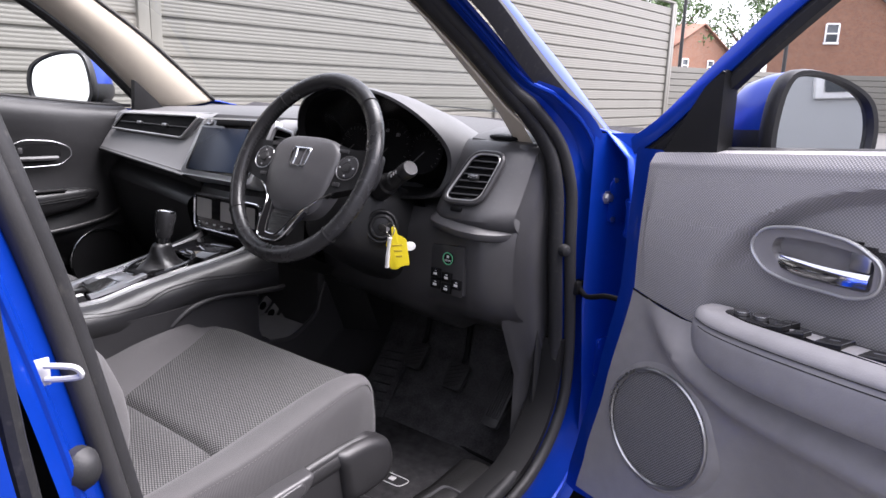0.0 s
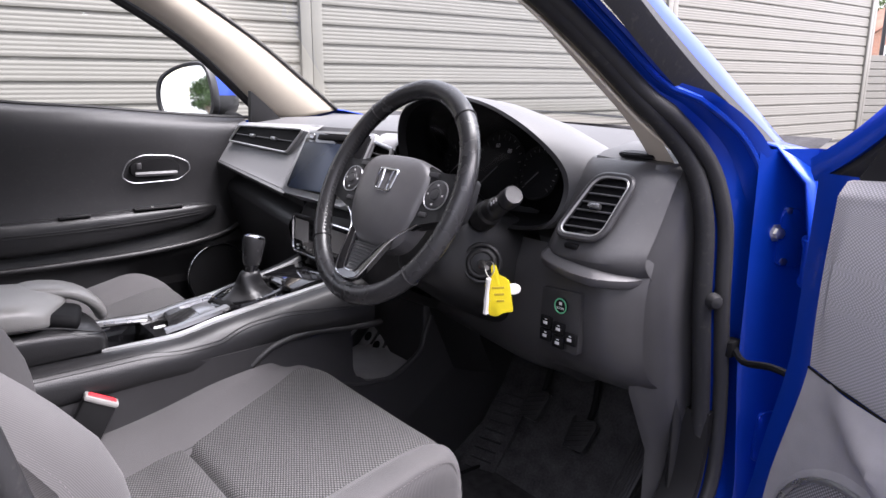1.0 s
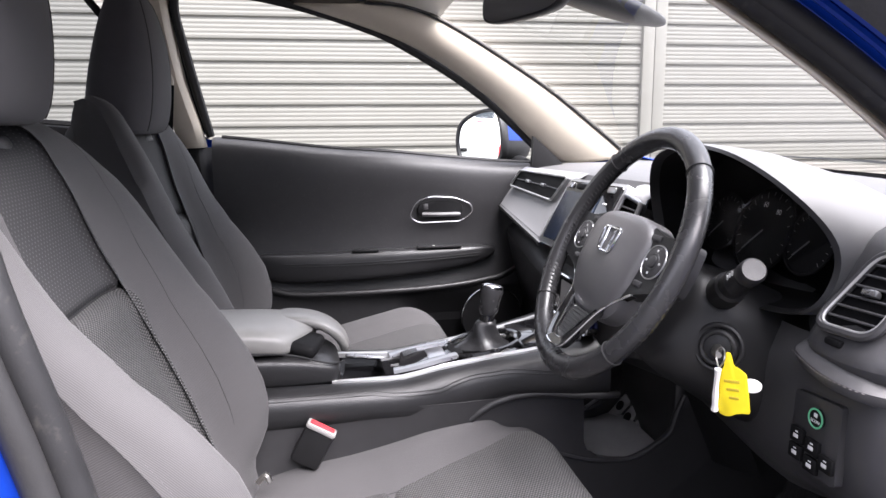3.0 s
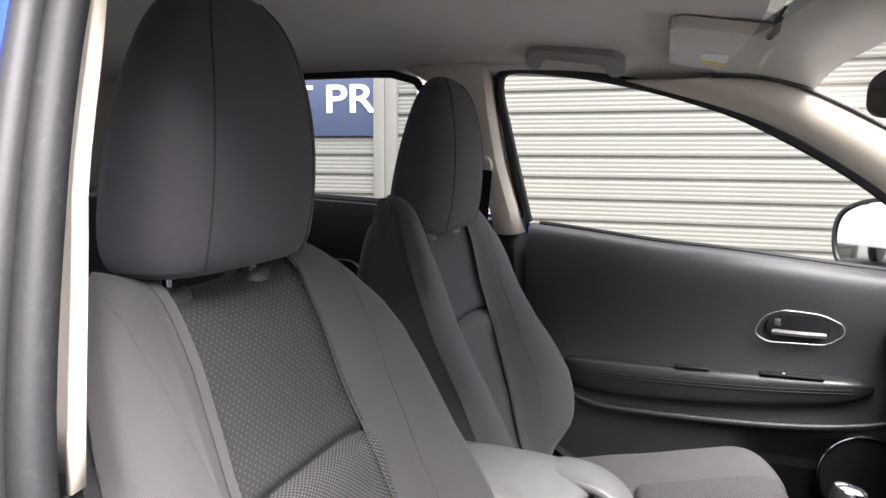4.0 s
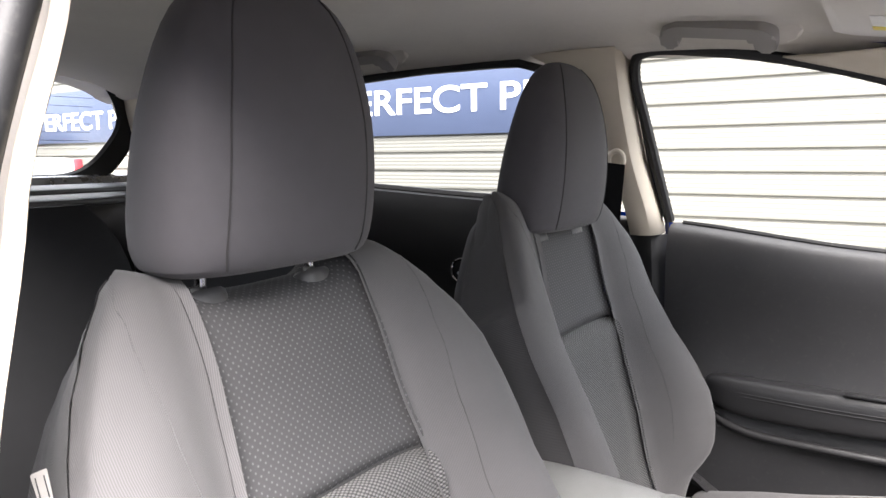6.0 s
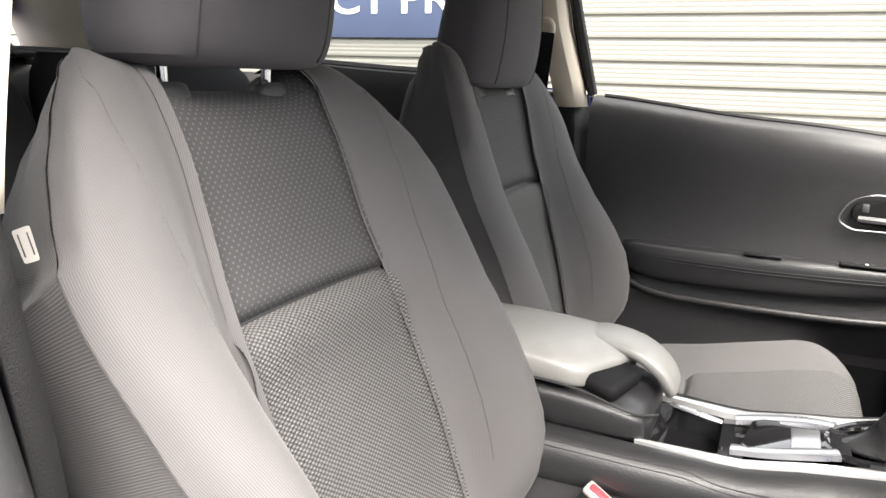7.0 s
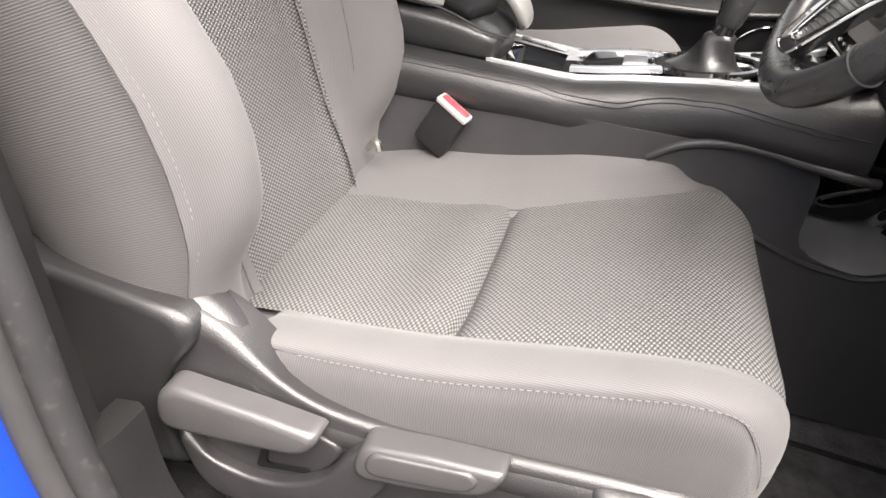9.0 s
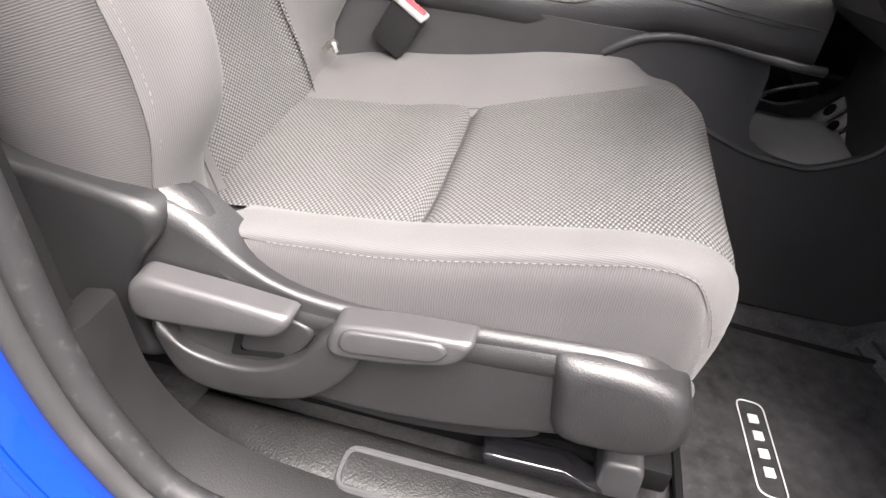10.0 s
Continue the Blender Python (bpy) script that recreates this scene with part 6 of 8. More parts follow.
for k in range(3):
    rbox(bm, tmx @ Vector((0.001, 0.012 - 0.011 * k, 0.0006)), (0.020 - 0.004 * k, 0.0035, 0.0006), 0.0002, tmx @ Matrix.Rotation(radians(-6), 4, "Z"))
part("writing", bm, material("faded_pencil", (0.45, 0.33, 0.02), 0.8), tg)
bm = B()
tube(bm, cr([(0.510, 0.985, 0.842), (0.503, 0.988, 0.812), (0.497, 0.992, 0.780)], 4), [0.0045, 0.004, 0.0036, 0.0034, 0.0036, 0.0044, 0.004, 0.004, 0.005], 8)
part("plastic_strip", bm, M_WHITE, key, "pale plastic strip")
bm = B()
slab(bm, oval(0.013, 0.009, 20, 2.2), frame_of((0.527, 1.022, 0.822), (0.74, 0.62, 0.1), (-0.1, 0.1, 1)), 0.003, 0.001)
part("fob", bm, M_WHITE, key)

# pedals
def pedal(name, c, w, h, tilt, label, arm_to):
    p = thing(name, c, label, "pedal")
    m = frame_of(c, (1, 0.0, 0), (0, math.sin(radians(tilt)), math.cos(radians(tilt))))
    bm = B()
    slab(bm, rounded([(-w * 0.42, -h / 2), (w * 0.42, -h / 2), (w / 2, h / 2), (-w / 2, h / 2)], 0.010), m, 0.012, 0.003)
    part("pad", bm, M_RUBBER2, p, "worn ribbed rubber pad")
    for k in range(6):
        y = -h * 0.40 + h * 0.8 * k / 5
        bm = B()
        if h > 0.09:
            rbox(bm, m @ Vector((-w * 0.3 + w * 0.6 * k / 5, 0, 0.001)), (0.003, h * 0.75, 0.003), 0.001, m)
        else:
            rbox(bm, m @ Vector((0, y, 0.001)), (w * 0.78, 0.004, 0.003), 0.001, m @ Matrix.Rotation(radians(24), 4, "Z"))
        part("rib", bm, M_RUBBER, p)
    bm = B()
    tube(bm, cr([m @ Vector((0, h * 0.2, -0.012)), Vector(c) + Vector((0, 0.05, 0.06)), Vector(arm_to)], 5), 0.007, 8)
    part("arm", bm, M_BLACK, p)


pedal("clutch_pedal", (0.288, 1.329, 0.443), 0.062, 0.070, 38, "black rubber clutch pedal", (0.29, 1.40, 0.68))
pedal("brake_pedal", (0.409, 1.344, 0.415), 0.066, 0.070, 38, "black rubber brake pedal", (0.41, 1.41, 0.68))
pedal("accelerator_pedal", (0.606, 1.265, 0.455), 0.050, 0.165, 42, "long ribbed accelerator pedal", (0.62, 1.36, 0.62))
fr = thing("foot_rest", (0.19, 1.30, 0.33), "black carpeted foot rest with a ribbed pad", "foot rest")
m = frame_of((0.195, 1.30, 0.345), (0.97, 0.25, 0), (-0.2, 0.75, 0.6))
bm = B()
slab(bm, rounded([(-0.045, -0.13), (0.045, -0.13), (0.045, 0.13), (-0.045, 0.13)], 0.012), m, 0.05, 0.008)
part("base", bm, M_CARPET, fr)
for k in range(9):
    bm = B()
    rbox(bm, m @ Vector((0, -0.10 + 0.025 * k, 0.002)), (0.06, 0.006, 0.004), 0.002, m)
    part("rib", bm, M_RUBBER, fr)

# ---- centre console ----
con = thing("centre_console", (0.0, 0.7, 0.3), "black padded centre console with gloss and silver trim", "console")


def con_z(y):
    return interp(y, [(0.20, 0.700), (0.42, 0.700), (0.52, 0.698), (0.62, 0.695), (0.72, 0.712), (0.82, 0.728), (0.92, 0.745), (0.98, 0.765)])


for s in (-1, 1):
    bm = B()
    path = [(s * interp(y, [(0.2, 0.112), (0.5, 0.110), (0.75, 0.098), (0.95, 0.130)]), y, con_z(y)) for y in [0.20 + 0.80 * i / 26 for i in range(27)]]
    sec = [(0.028, -0.004), (0.022, 0.002), (0.006, 0.001), (-0.010, -0.010), (-0.018, -0.028), (-0.020, -0.045), (-0.0185, -0.058), (-0.012, -0.066), (0.01, -0.067)]
    rings = []
    for i, p in enumerate(path):
        k = (p[2] - interp(p[1], [(0.2, 0.634), (0.56, 0.640), (0.686, 0.632), (0.755, 0.645), (0.823, 0.667), (0.931, 0.666), (1.0, 0.662)])) / 0.066
        rings.append([Vector((p[0] - s * a, p[1], p[2] + (b * k if b < 0 else b))) for a, b in sec])
    loft(bm, rings)
    part("side_roll", bm, M_LEATHER2, con, "padded black side roll with twin stitching")
    for off in (0.0, 0.006):
        bm = B()
        line = []
        for p in path:
            b = p[2] - interp(p[1], [(0.2, 0.694), (0.56, 0.692), (0.618, 0.684), (0.683, 0.686), (0.748, 0.706), (0.825, 0.716), (0.934, 0.714), (1.0, 0.712)]) + off
            line.append((p[0] + s * (interp(b, [(0.0, -0.004), (0.010, 0.0102), (0.028, 0.0182), (0.045, 0.0202), (0.060, 0.0142)]) + 0.0004), p[1], p[2] - b))
        tube(bm, cr(line, 3), 0.0010, 5)
        part("stitching", bm, M_STITCHD, con)
    bm = B()
    rows = []
    for y in [0.50 + 0.46 * i / 18 for i in range(19)]:
        x, w = interp(y, [(0.5, 0.080), (0.62, 0.074), (0.75, 0.070), (0.95, 0.094)]), interp(y, [(0.5, 0.004), (0.60, 0.010), (0.75, 0.011), (0.95, 0.006)])
        rows.append([(s * (x + k * w), y, con_z(y) + h) for k, h in ((-1.1, -0.004), (-0.9, 0.0045), (0.0, 0.006), (0.9, 0.0045), (1.1, -0.004))])
    loft(bm, rows)
    part("silver_strip", bm, M_BRIGHT, con, "bright silver edge strip")
bm = B()
sheet(bm, [[(u * 0.084, y, con_z(y) - (0.045 if 0.52 < y < 0.60 and abs(u) < 0.9 else 0.004)) for u in (-1, -0.88, -0.5, 0, 0.5, 0.88, 1)] for y in [0.34, 0.42, 0.50, 0.525, 0.53, 0.56, 0.595, 0.60, 0.65, 0.7, 0.75, 0.80, 0.85, 0.90, 0.95, 1.0]])
part("top_tray", bm, M_PIANO, con, "gloss black console top")
bm = B()
slab(bm, rounded([(-0.040, 0.632), (0.050, 0.618), (0.050, 0.70), (0.044, 0.735), (-0.040, 0.735)], 0.012), Matrix.Translation((0, 0, 0.716)) @ pose(0, 0, 0, 7.5, 0, 0) @ Matrix.Translation((0, 0, -0.088)), 0.008, 0.002)
part("switch_plate", bm, M_PIANO, con, "gloss black plate with the parking brake switch")
for s in (-1, 1):
    bm = B()
    ribbon(bm, cr([(s * 0.046, 0.615, con_z(0.615) + 0.008), (s * 0.050, 0.66, con_z(0.66) + 0.010), (s * 0.048, 0.70, con_z(0.70) + 0.010), (s * 0.040, 0.735, con_z(0.735) + 0.010)], 5), [(-0.011, -0.004), (-0.009, 0.002), (0.0, 0.004), (0.009, 0.002), (0.011, -0.004)], (0, 0, 1))
    part("silver_fork", bm, M_SATIN, con, "bright silver arm beside the brake switch")
for k, (y, w) in enumerate(((0.655, 0.036), (0.70, 0.034))):
    bm = B()
    rbox(bm, (0.010, y, con_z(y) + 0.009), (w + 0.026, 0.034, 0.006), 0.002, pose(0, 0, 0, 8, 0, 0))
    part("brake_switch", bm, M_SATIN, con)
bm = B()
rbox(bm, (0.015, 0.738, con_z(0.738) + 0.009), (0.06, 0.022, 0.006), 0.002, pose(0, 0, 0, 8, 0, 0))
part("indent", bm, M_BLACK, con)
bm = B()
rbox(bm, (0.0, 0.90, con_z(0.90) + 0.003), (0.14, 0.09, 0.012), 0.006, pose(0, 0, 0, 9, 0, 0))
part("front_tray", bm, M_PIANO, con)
bm = B()
tube(bm, [(-0.03, 0.530, 0.712), (-0.01, 0.585, 0.712), (-0.008, 0.600, 0.711)], [0.0055, 0.006, 0.004], 8, flat=0.6)
part("cup_divider", bm, M_SATIN, con)
bm = B()
rbox(bm, (0.052, 0.60, 0.683), (0.016, 0.003, 0.016), 0.002)
part("socket_label", bm, M_MARK, con)
# lower body, bridge legs, tray and sockets
for s in (-1, 1):
    bm = B()
    sh_ = rounded([(0.10, 0.30), (0.90, 0.275), (1.42, 0.275), (1.42, 0.64), (1.165, 0.64), (1.150, 0.60), (1.140, 0.566), (1.105, 0.538), (1.06, 0.519), (1.02, 0.523), (0.978, 0.534), (0.962, 0.56), (0.962, 0.64), (0.95, 0.672), (0.74, 0.660), (0.62, 0.66), (0.10, 0.67)], 0.014)
    slab(bm, sh_ if s > 0 else [(-x, z) for x, z in sh_], frame_of((s * 0.122, 0, 0), (0, s, 0), (0, 0, 1)), 0.012, 0.004)
    part("side_wall", bm, M_CONSOLE, con, "dark grey console side wall")
    bm = B()
    tube(bm, cr([(s * 0.118, 0.745, 0.624), (s * 0.120, 0.765, 0.640), (s * 0.121, 0.790, 0.654), (s * 0.124, 0.830, 0.665), (s * 0.130, 0.880, 0.669), (s * 0.139, 0.931, 0.666), (s * 0.146, 0.985, 0.663), (s * 0.140, 1.02, 0.661)], 5), 0.0066, 10)
    part("side_bead", bm, M_CONSOLE, con, "dark arched lip under the side roll")
bm = B()
sheet(bm, [[(x, y, z) for x in (-0.115, 0.0, 0.115)] for y, z in ((0.80, 0.52), (0.95, 0.506), (1.08, 0.504), (1.14, 0.52))])
part("lower_tray", bm, M_SOCKET, con, "grey open tray below the console")
bm = B()
tube(bm, cr([(0.119, 0.90, 0.549), (0.119, 0.94, 0.535), (0.119, 0.98, 0.524), (0.119, 1.02, 0.520), (0.119, 1.06, 0.520), (0.119, 1.104, 0.540), (0.119, 1.138, 0.566), (0.119, 1.150, 0.602), (0.119, 1.165, 0.64)], 6), 0.006, 8)
part("tray_rim", bm, M_CONSOLE, con)
bm = B()
tube(bm, cr([(0.040, 0.975, 0.570), (0.020, 1.005, 0.586), (-0.039, 1.077, 0.590)], 5), 0.005, 8, flat=0.4)
part("silver_trim", bm, M_SATIN, con)
um = frame_of((-0.058, 1.140, 0.520), (0.35, 0.45, 0.82), (-0.89, -0.10, 0.44))
bm = B()
slab(bm, rounded([(-0.06, -0.055), (0.05, -0.055), (0.05, 0.055), (-0.06, 0.055)], 0.006), um, 0.02, 0.003)
usb = part("socket_panel", bm, M_CONSOLE, con, "black panel of power sockets")
for k in range(3):
    bm = B()
    rbox(bm, um @ Vector((-0.01, 0.034 - 0.034 * k, 0.003)), (0.072, 0.024, 0.008), 0.002, um)
    sk = part("socket", bm, M_SOCKET, usb)
    bm = B()
    slab(bm, oval(0.012, 0.009, 20, 2), um @ Matrix.Translation((0.0, 0.034 - 0.034 * k, 0.0085)), 0.004)
    part("socket_opening", bm, M_BLACK, sk)
bm = B()
rbox(bm, (0, 1.16, 0.50), (0.24, 0.03, 0.40), 0.01)
part("rear_wall", bm, M_CONSOLE, con)
# gear lever
gear = thing("gear_lever", (0.0, 0.80, 0.72), "manual gear lever with a leather boot and silver-topped knob", "gear lever")
bm = B()
rows = []
for z, r, dy in ((0.718, 0.052, 0.0), (0.728, 0.046, 0.0), (0.733, 0.034, 0.002), (0.742, 0.027, 0.004), (0.756, 0.0225, 0.005), (0.768, 0.020, 0.006), (0.778, 0.018, 0.008)):
    rows.append([(0.0 + (r * (1 + 0.13 * math.cos(4 * a + z * 120))) * math.cos(a) * 0.9, 0.795 + dy + (r * (1 + 0.13 * math.cos(4 * a + z * 120))) * math.sin(a) * 1.15, z) for a in [2 * math.pi * i / 40 for i in range(40)]])
loft(bm, rows)
part("boot", bm, M_LEATHER2, gear, "creased black leather boot", sub=1)
bm = B()
tube(bm, [(0.062 * math.cos(a), 0.795 + 0.074 * math.sin(a), con_z(0.795 + 0.074 * math.sin(a)) + 0.006) for a in [2 * math.pi * i / 40 for i in range(40)]], 0.006, 8, closed=True)
part("boot_ring", bm, M_PIANO, gear)
bm = B()
tube(bm, [(0, 0.803, 0.77), (0, 0.806, 0.790)], 0.0145, 14)
part("collar", bm, M_PIANO, gear)
bm = B()
tube(bm, [(0, 0.806, 0.787), (0, 0.807, 0.794), (0, 0.810, 0.815), (0, 0.814, 0.835), (0, 0.816, 0.842)], [0.015, 0.018, 0.0205, 0.0225, 0.021], 20)
kn = part("knob", bm, M_LEATHER, gear, "black leather knob")
bm = B()
tube(bm, [(0, 0.8158, 0.8405), (0, 0.8165, 0.845), (0, 0.817, 0.8475)], [0.0215, 0.0195, 0.012], 20)
part("knob_cap", bm, M_CHROME, kn)
# armrest lid
arm = thing("armrest", (0.02, 0.38, 0.70), "grey padded armrest lid on the centre console", "armrest")
bm = B()
rows = []
for y, zt, zb, hw in ((0.12, 0.798, 0.755, 0.087), (0.18, 0.810, 0.755, 0.091), (0.30, 0.812, 0.755, 0.093), (0.39, 0.808, 0.753, 0.093), (0.43, 0.802, 0.752, 0.092), (0.455, 0.794, 0.752, 0.088), (0.472, 0.785, 0.755, 0.080), (0.480, 0.775, 0.760, 0.066)):
    rows.append([(0.005 + x, y - 0.055 * max(0.0, (y - 0.36) / 0.12) * max(0.0, (x + 0.02) / 0.11), (zt + zb) / 2 + z) for x, z in oval(hw, (zt - zb) / 2, 28, 3.6)])
loft(bm, rows)
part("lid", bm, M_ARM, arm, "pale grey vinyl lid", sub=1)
bm = B()
rows = []
for y, zt, hw in ((0.10, 0.765, 0.086), (0.30, 0.765, 0.091), (0.40, 0.762, 0.091), (0.45, 0.757, 0.089), (0.485, 0.748, 0.085), (0.506, 0.736, 0.078), (0.518, 0.722, 0.066)):
    rows.append([(0.005 + x, y, (zt + 0.690) / 2 + z) for x, z in oval(hw, (zt - 0.690) / 2, 28, 3.6)])
loft(bm, rows)
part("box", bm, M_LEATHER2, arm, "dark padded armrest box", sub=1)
bm = B()
tube(bm, cr([(0.091, 0.16, 0.766), (0.096, 0.30, 0.768), (0.095, 0.42, 0.762), (0.086, 0.49, 0.740), (0.05, 0.522, 0.728)], 6), 0.0016, 6)
part("lid_seam", bm, M_STITCHD, arm)
# solid black block stands for the shade in the lid's finger hollow
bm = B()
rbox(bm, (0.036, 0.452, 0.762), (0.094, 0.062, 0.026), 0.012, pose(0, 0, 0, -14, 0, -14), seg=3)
part("recess_shade", bm, M_BLACK, arm, "black block for the shade in the hollow under the lid's front edge")
bm = B()
rows = []
for y, z, hw, th in ((0.40, 0.796, 0.040, 0.010), (0.44, 0.794, 0.042, 0.011), (0.475, 0.787, 0.042, 0.012), (0.500, 0.774, 0.041, 0.012), (0.518, 0.757, 0.039, 0.012), (0.527, 0.740, 0.035, 0.011), (0.529, 0.728, 0.027, 0.009), (0.527, 0.722, 0.014, 0.005)):
    t = min(1.0, max(0.0, (y - 0.42) / 0.11))
    n = Vector((0, math.sin(t * 1.3), math.cos(t * 1.3)))
    rows.append([Vector((-0.040, y, z)) + Vector((x, 0, 0)) + n * q for x, q in oval(hw, th, 20, 3.0)])
loft(bm, rows)
part("latch_tongue", bm, M_ARM, arm, "curled latch tongue of the lid", sub=1)
# seat belt buckle
bk = thing("seat_belt_buckle", (0.145, 0.45, 0.58), "black seat belt buckle with a red release button", "buckle")
bmx = frame_of((0.143, 0.476, 0.638), (0.15, 0.85, -0.45), (0.1, 0.45, 0.88))
bm = B()
rbox(bm, bmx @ Vector((0, -0.03, -0.002)), (0.052, 0.075, 0.024), 0.006, bmx)
part("housing", bm, M_PLASTIC, bk)
bm = B()
rbox(bm, bmx @ Vector((0, 0.006, 0.002)), (0.054, 0.010, 0.024), 0.004, bmx)
part("bezel", bm, M_SOCKET, bk)
bm = B()
rbox(bm, bmx @ Vector((0, 0.0085, 0.003)), (0.046, 0.010, 0.015), 0.004, bmx)
part("release_button", bm, M_RED, bk)
bm = B()
tube(bm, cr([(0.185, 0.372, 0.575), (0.190, 0.385, 0.590), (0.192, 0.392, 0.578)], 4), 0.005, 6)
part("anchor", bm, M_STEEL, bk)

# carpet mat
mat_ = thing("floor_mat", (0.42, 1.05, 0.28), "black carpet floor mat with a white-outlined badge", "floor mat")
bm = B()
mo = rounded([(0.20, 0.93), (0.655, 0.93), (0.66, 1.12), (0.64, 1.24), (0.46, 1.26), (0.43, 1.36), (0.22, 1.33)], 0.03)
slab(bm, mo, Matrix.Translation((0, 0, 0.287)), 0.010, 0.003)
part("carpet", bm, M_MAT, mat_)
bm = B()
tube(bm, [(x, y, 0.286) for x, y in mo], 0.006, 8, closed=True)
part("edging", bm, M_BLACK, mat_)
hm = frame_of((0.435, 1.037, 0.2885), (0.995, 0.09, 0), (-0.09, 0.995, 0))
bm = B()
tube(bm, [hm @ Vector((x, y, 0)) for x, y in rounded([(-0.075, -0.016), (0.075, -0.020), (0.082, 0.014), (-0.07, 0.018)], 0.012)], 0.0010, 5, closed=True)
for k in range(4):
    rbox(bm, hm @ Vector((-0.042 + 0.028 * k, 0, 0)), (0.014, 0.013, 0.003), 0.001, hm)
part("badge", bm, M_MARK, mat_, "white outlined badge")

# ---- driver's door, standing open ----
da = radians(-18.3)
dm = frame_of((0.952, 1.144, 0.0), (math.cos(da), math.sin(da), 0), (0, 0, 1))
door = thing("door_1", dm @ Vector((0, -0.03, 0.36)), "wide open blue driver door with grey cloth and plastic trim", "car door", kind="structure")


def front_l(z):
    return interp(z, [(0.36, -0.10), (0.449, -0.078), (0.60, -0.040), (0.80, 0.0), (1.04, 0.008)])


def D(l, z, n=0.0):
    return dm @ Vector((l, z, n))


bm = B()
rows = []
for z in [0.34 + 0.70 * i / 14 for i in range(15)]:
    f = front_l(z) - 0.052
    bend = 0.012 * math.sin(math.pi * (z - 0.34) / 0.7)
    rows.append([D(f, z, -0.075), D(f - 0.006, z, -0.045 + bend), D(f, z, -0.014), D(f + 0.03, z, -0.008), D(f + 0.062, z, -0.012), D(f + 0.10, z, -0.05), D(0.16, z, -0.09), D(0.86, z, -0.09), D(0.90, z, -0.09), D(0.90, z, -0.10)])
sheet(bm, rows)
part("door_shell", bm, M_BLUE, door, "glossy blue painted door shell")
bm = B()
rows = []
for z in [0.32 + 0.73 * i / 10 for i in range(11)]:
    f = front_l(z) - 0.056
    rows.append([D(f, z, -0.07), D(f + 0.02, z, -0.115), D(0.3, z, -0.13 - 0.02 * math.sin(math.pi * (z - 0.32) / 0.73)), D(0.7, z, -0.13 - 0.02 * math.sin(math.pi * (z - 0.32) / 0.73)), D(0.90, z, -0.10)])
sheet(bm, rows)
part("outer_skin", bm, M_BLUE, door)


def seam_z(l):
    return interp(l, [(-0.02, 0.806), (0.0, 0.802), (0.05, 0.79), (0.12, 0.778), (0.3, 0.79), (0.86, 0.80)])


bm = B()
rows = []
for j in range(55):
    v = j / 54
    r = []
    for i in range(93):
        u = i / 92
        l = 0.0 + 0.86 * u
        z = seam_z(l) + (1.035 + 0.085 * l - seam_z(l)) * v
        n = 0.010 + 0.012 * math.sin(math.pi * min(1, v * 1.1)) * (1 if u > 0.02 else 0.3)
        hole = ((l - 0.44) / 0.305) ** 2 + ((z - 0.80) / 0.23) ** 2
        n -= 0.030 * min(1.0, max(0.0, 1 - hole) * 6.5) ** 0.9 if hole < 1 else 0
        n -= 0.034 * min(1.0, max(0.0, 1 - ((l - 0.314) / 0.080) ** 2 - ((z - 0.921) / 0.031) ** 2) * 4)
        if v > 0.93:
            n -= 0.012 * (v - 0.93) / 0.07
        lf = l + front_l(z) * (1 - min(1, u * 5))
        r.append(D(lf, z, n))
    rows.append(r)
rows.append([p + dm.to_3x3() @ Vector((0, 0.004, -0.03)) for p in rows[-1]])
sheet(bm, rows)
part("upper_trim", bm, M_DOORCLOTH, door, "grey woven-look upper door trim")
bm = B()
rows = []
for j in range(61):
    v = j / 60
    r = []
    for i in range(55):
        u = i / 54
        l = 0.86 * u
        zt = seam_z(l)
        z = zt + (0.37 - zt) * v
        lf = l + front_l(z) * (1 - min(1, u * 4))
        ridge = interp(l, [(0.0, 0.800), (0.05, 0.775), (0.10, 0.738), (0.155, 0.706), (0.23, 0.682), (0.32, 0.672), (0.45, 0.664), (0.86, 0.655)])
        grow = min(1, max(0, (l - 0.03) / 0.10))
        d = z - ridge
        n = 0.012 + 0.006 * math.sin(math.pi * v)
        if d > 0:
            n += 0.034 * grow * math.exp(-(d / 0.036) ** 2)
        else:
            n += 0.034 * grow * math.exp(-(d / 0.024) ** 2)
        pk = interp(l, [(0.15, 0.58), (0.23, 0.635), (0.32, 0.645), (0.86, 0.635)])
        if l > 0.15 and z < pk:
            k1, k2 = min(1, (pk - z) / 0.20), min(1, (l - 0.15) / 0.13)
            n -= 0.085 * k1 ** 1.15 * k2 * k2 * (3 - 2 * k2)
        r.append(D(lf, z, n))
    rows.append(r)
sheet(bm, rows)
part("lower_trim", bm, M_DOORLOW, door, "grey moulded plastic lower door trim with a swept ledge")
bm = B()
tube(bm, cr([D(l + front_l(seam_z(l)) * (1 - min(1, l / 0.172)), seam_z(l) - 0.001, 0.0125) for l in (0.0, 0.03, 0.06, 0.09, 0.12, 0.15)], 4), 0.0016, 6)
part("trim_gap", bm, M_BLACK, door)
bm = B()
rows = []
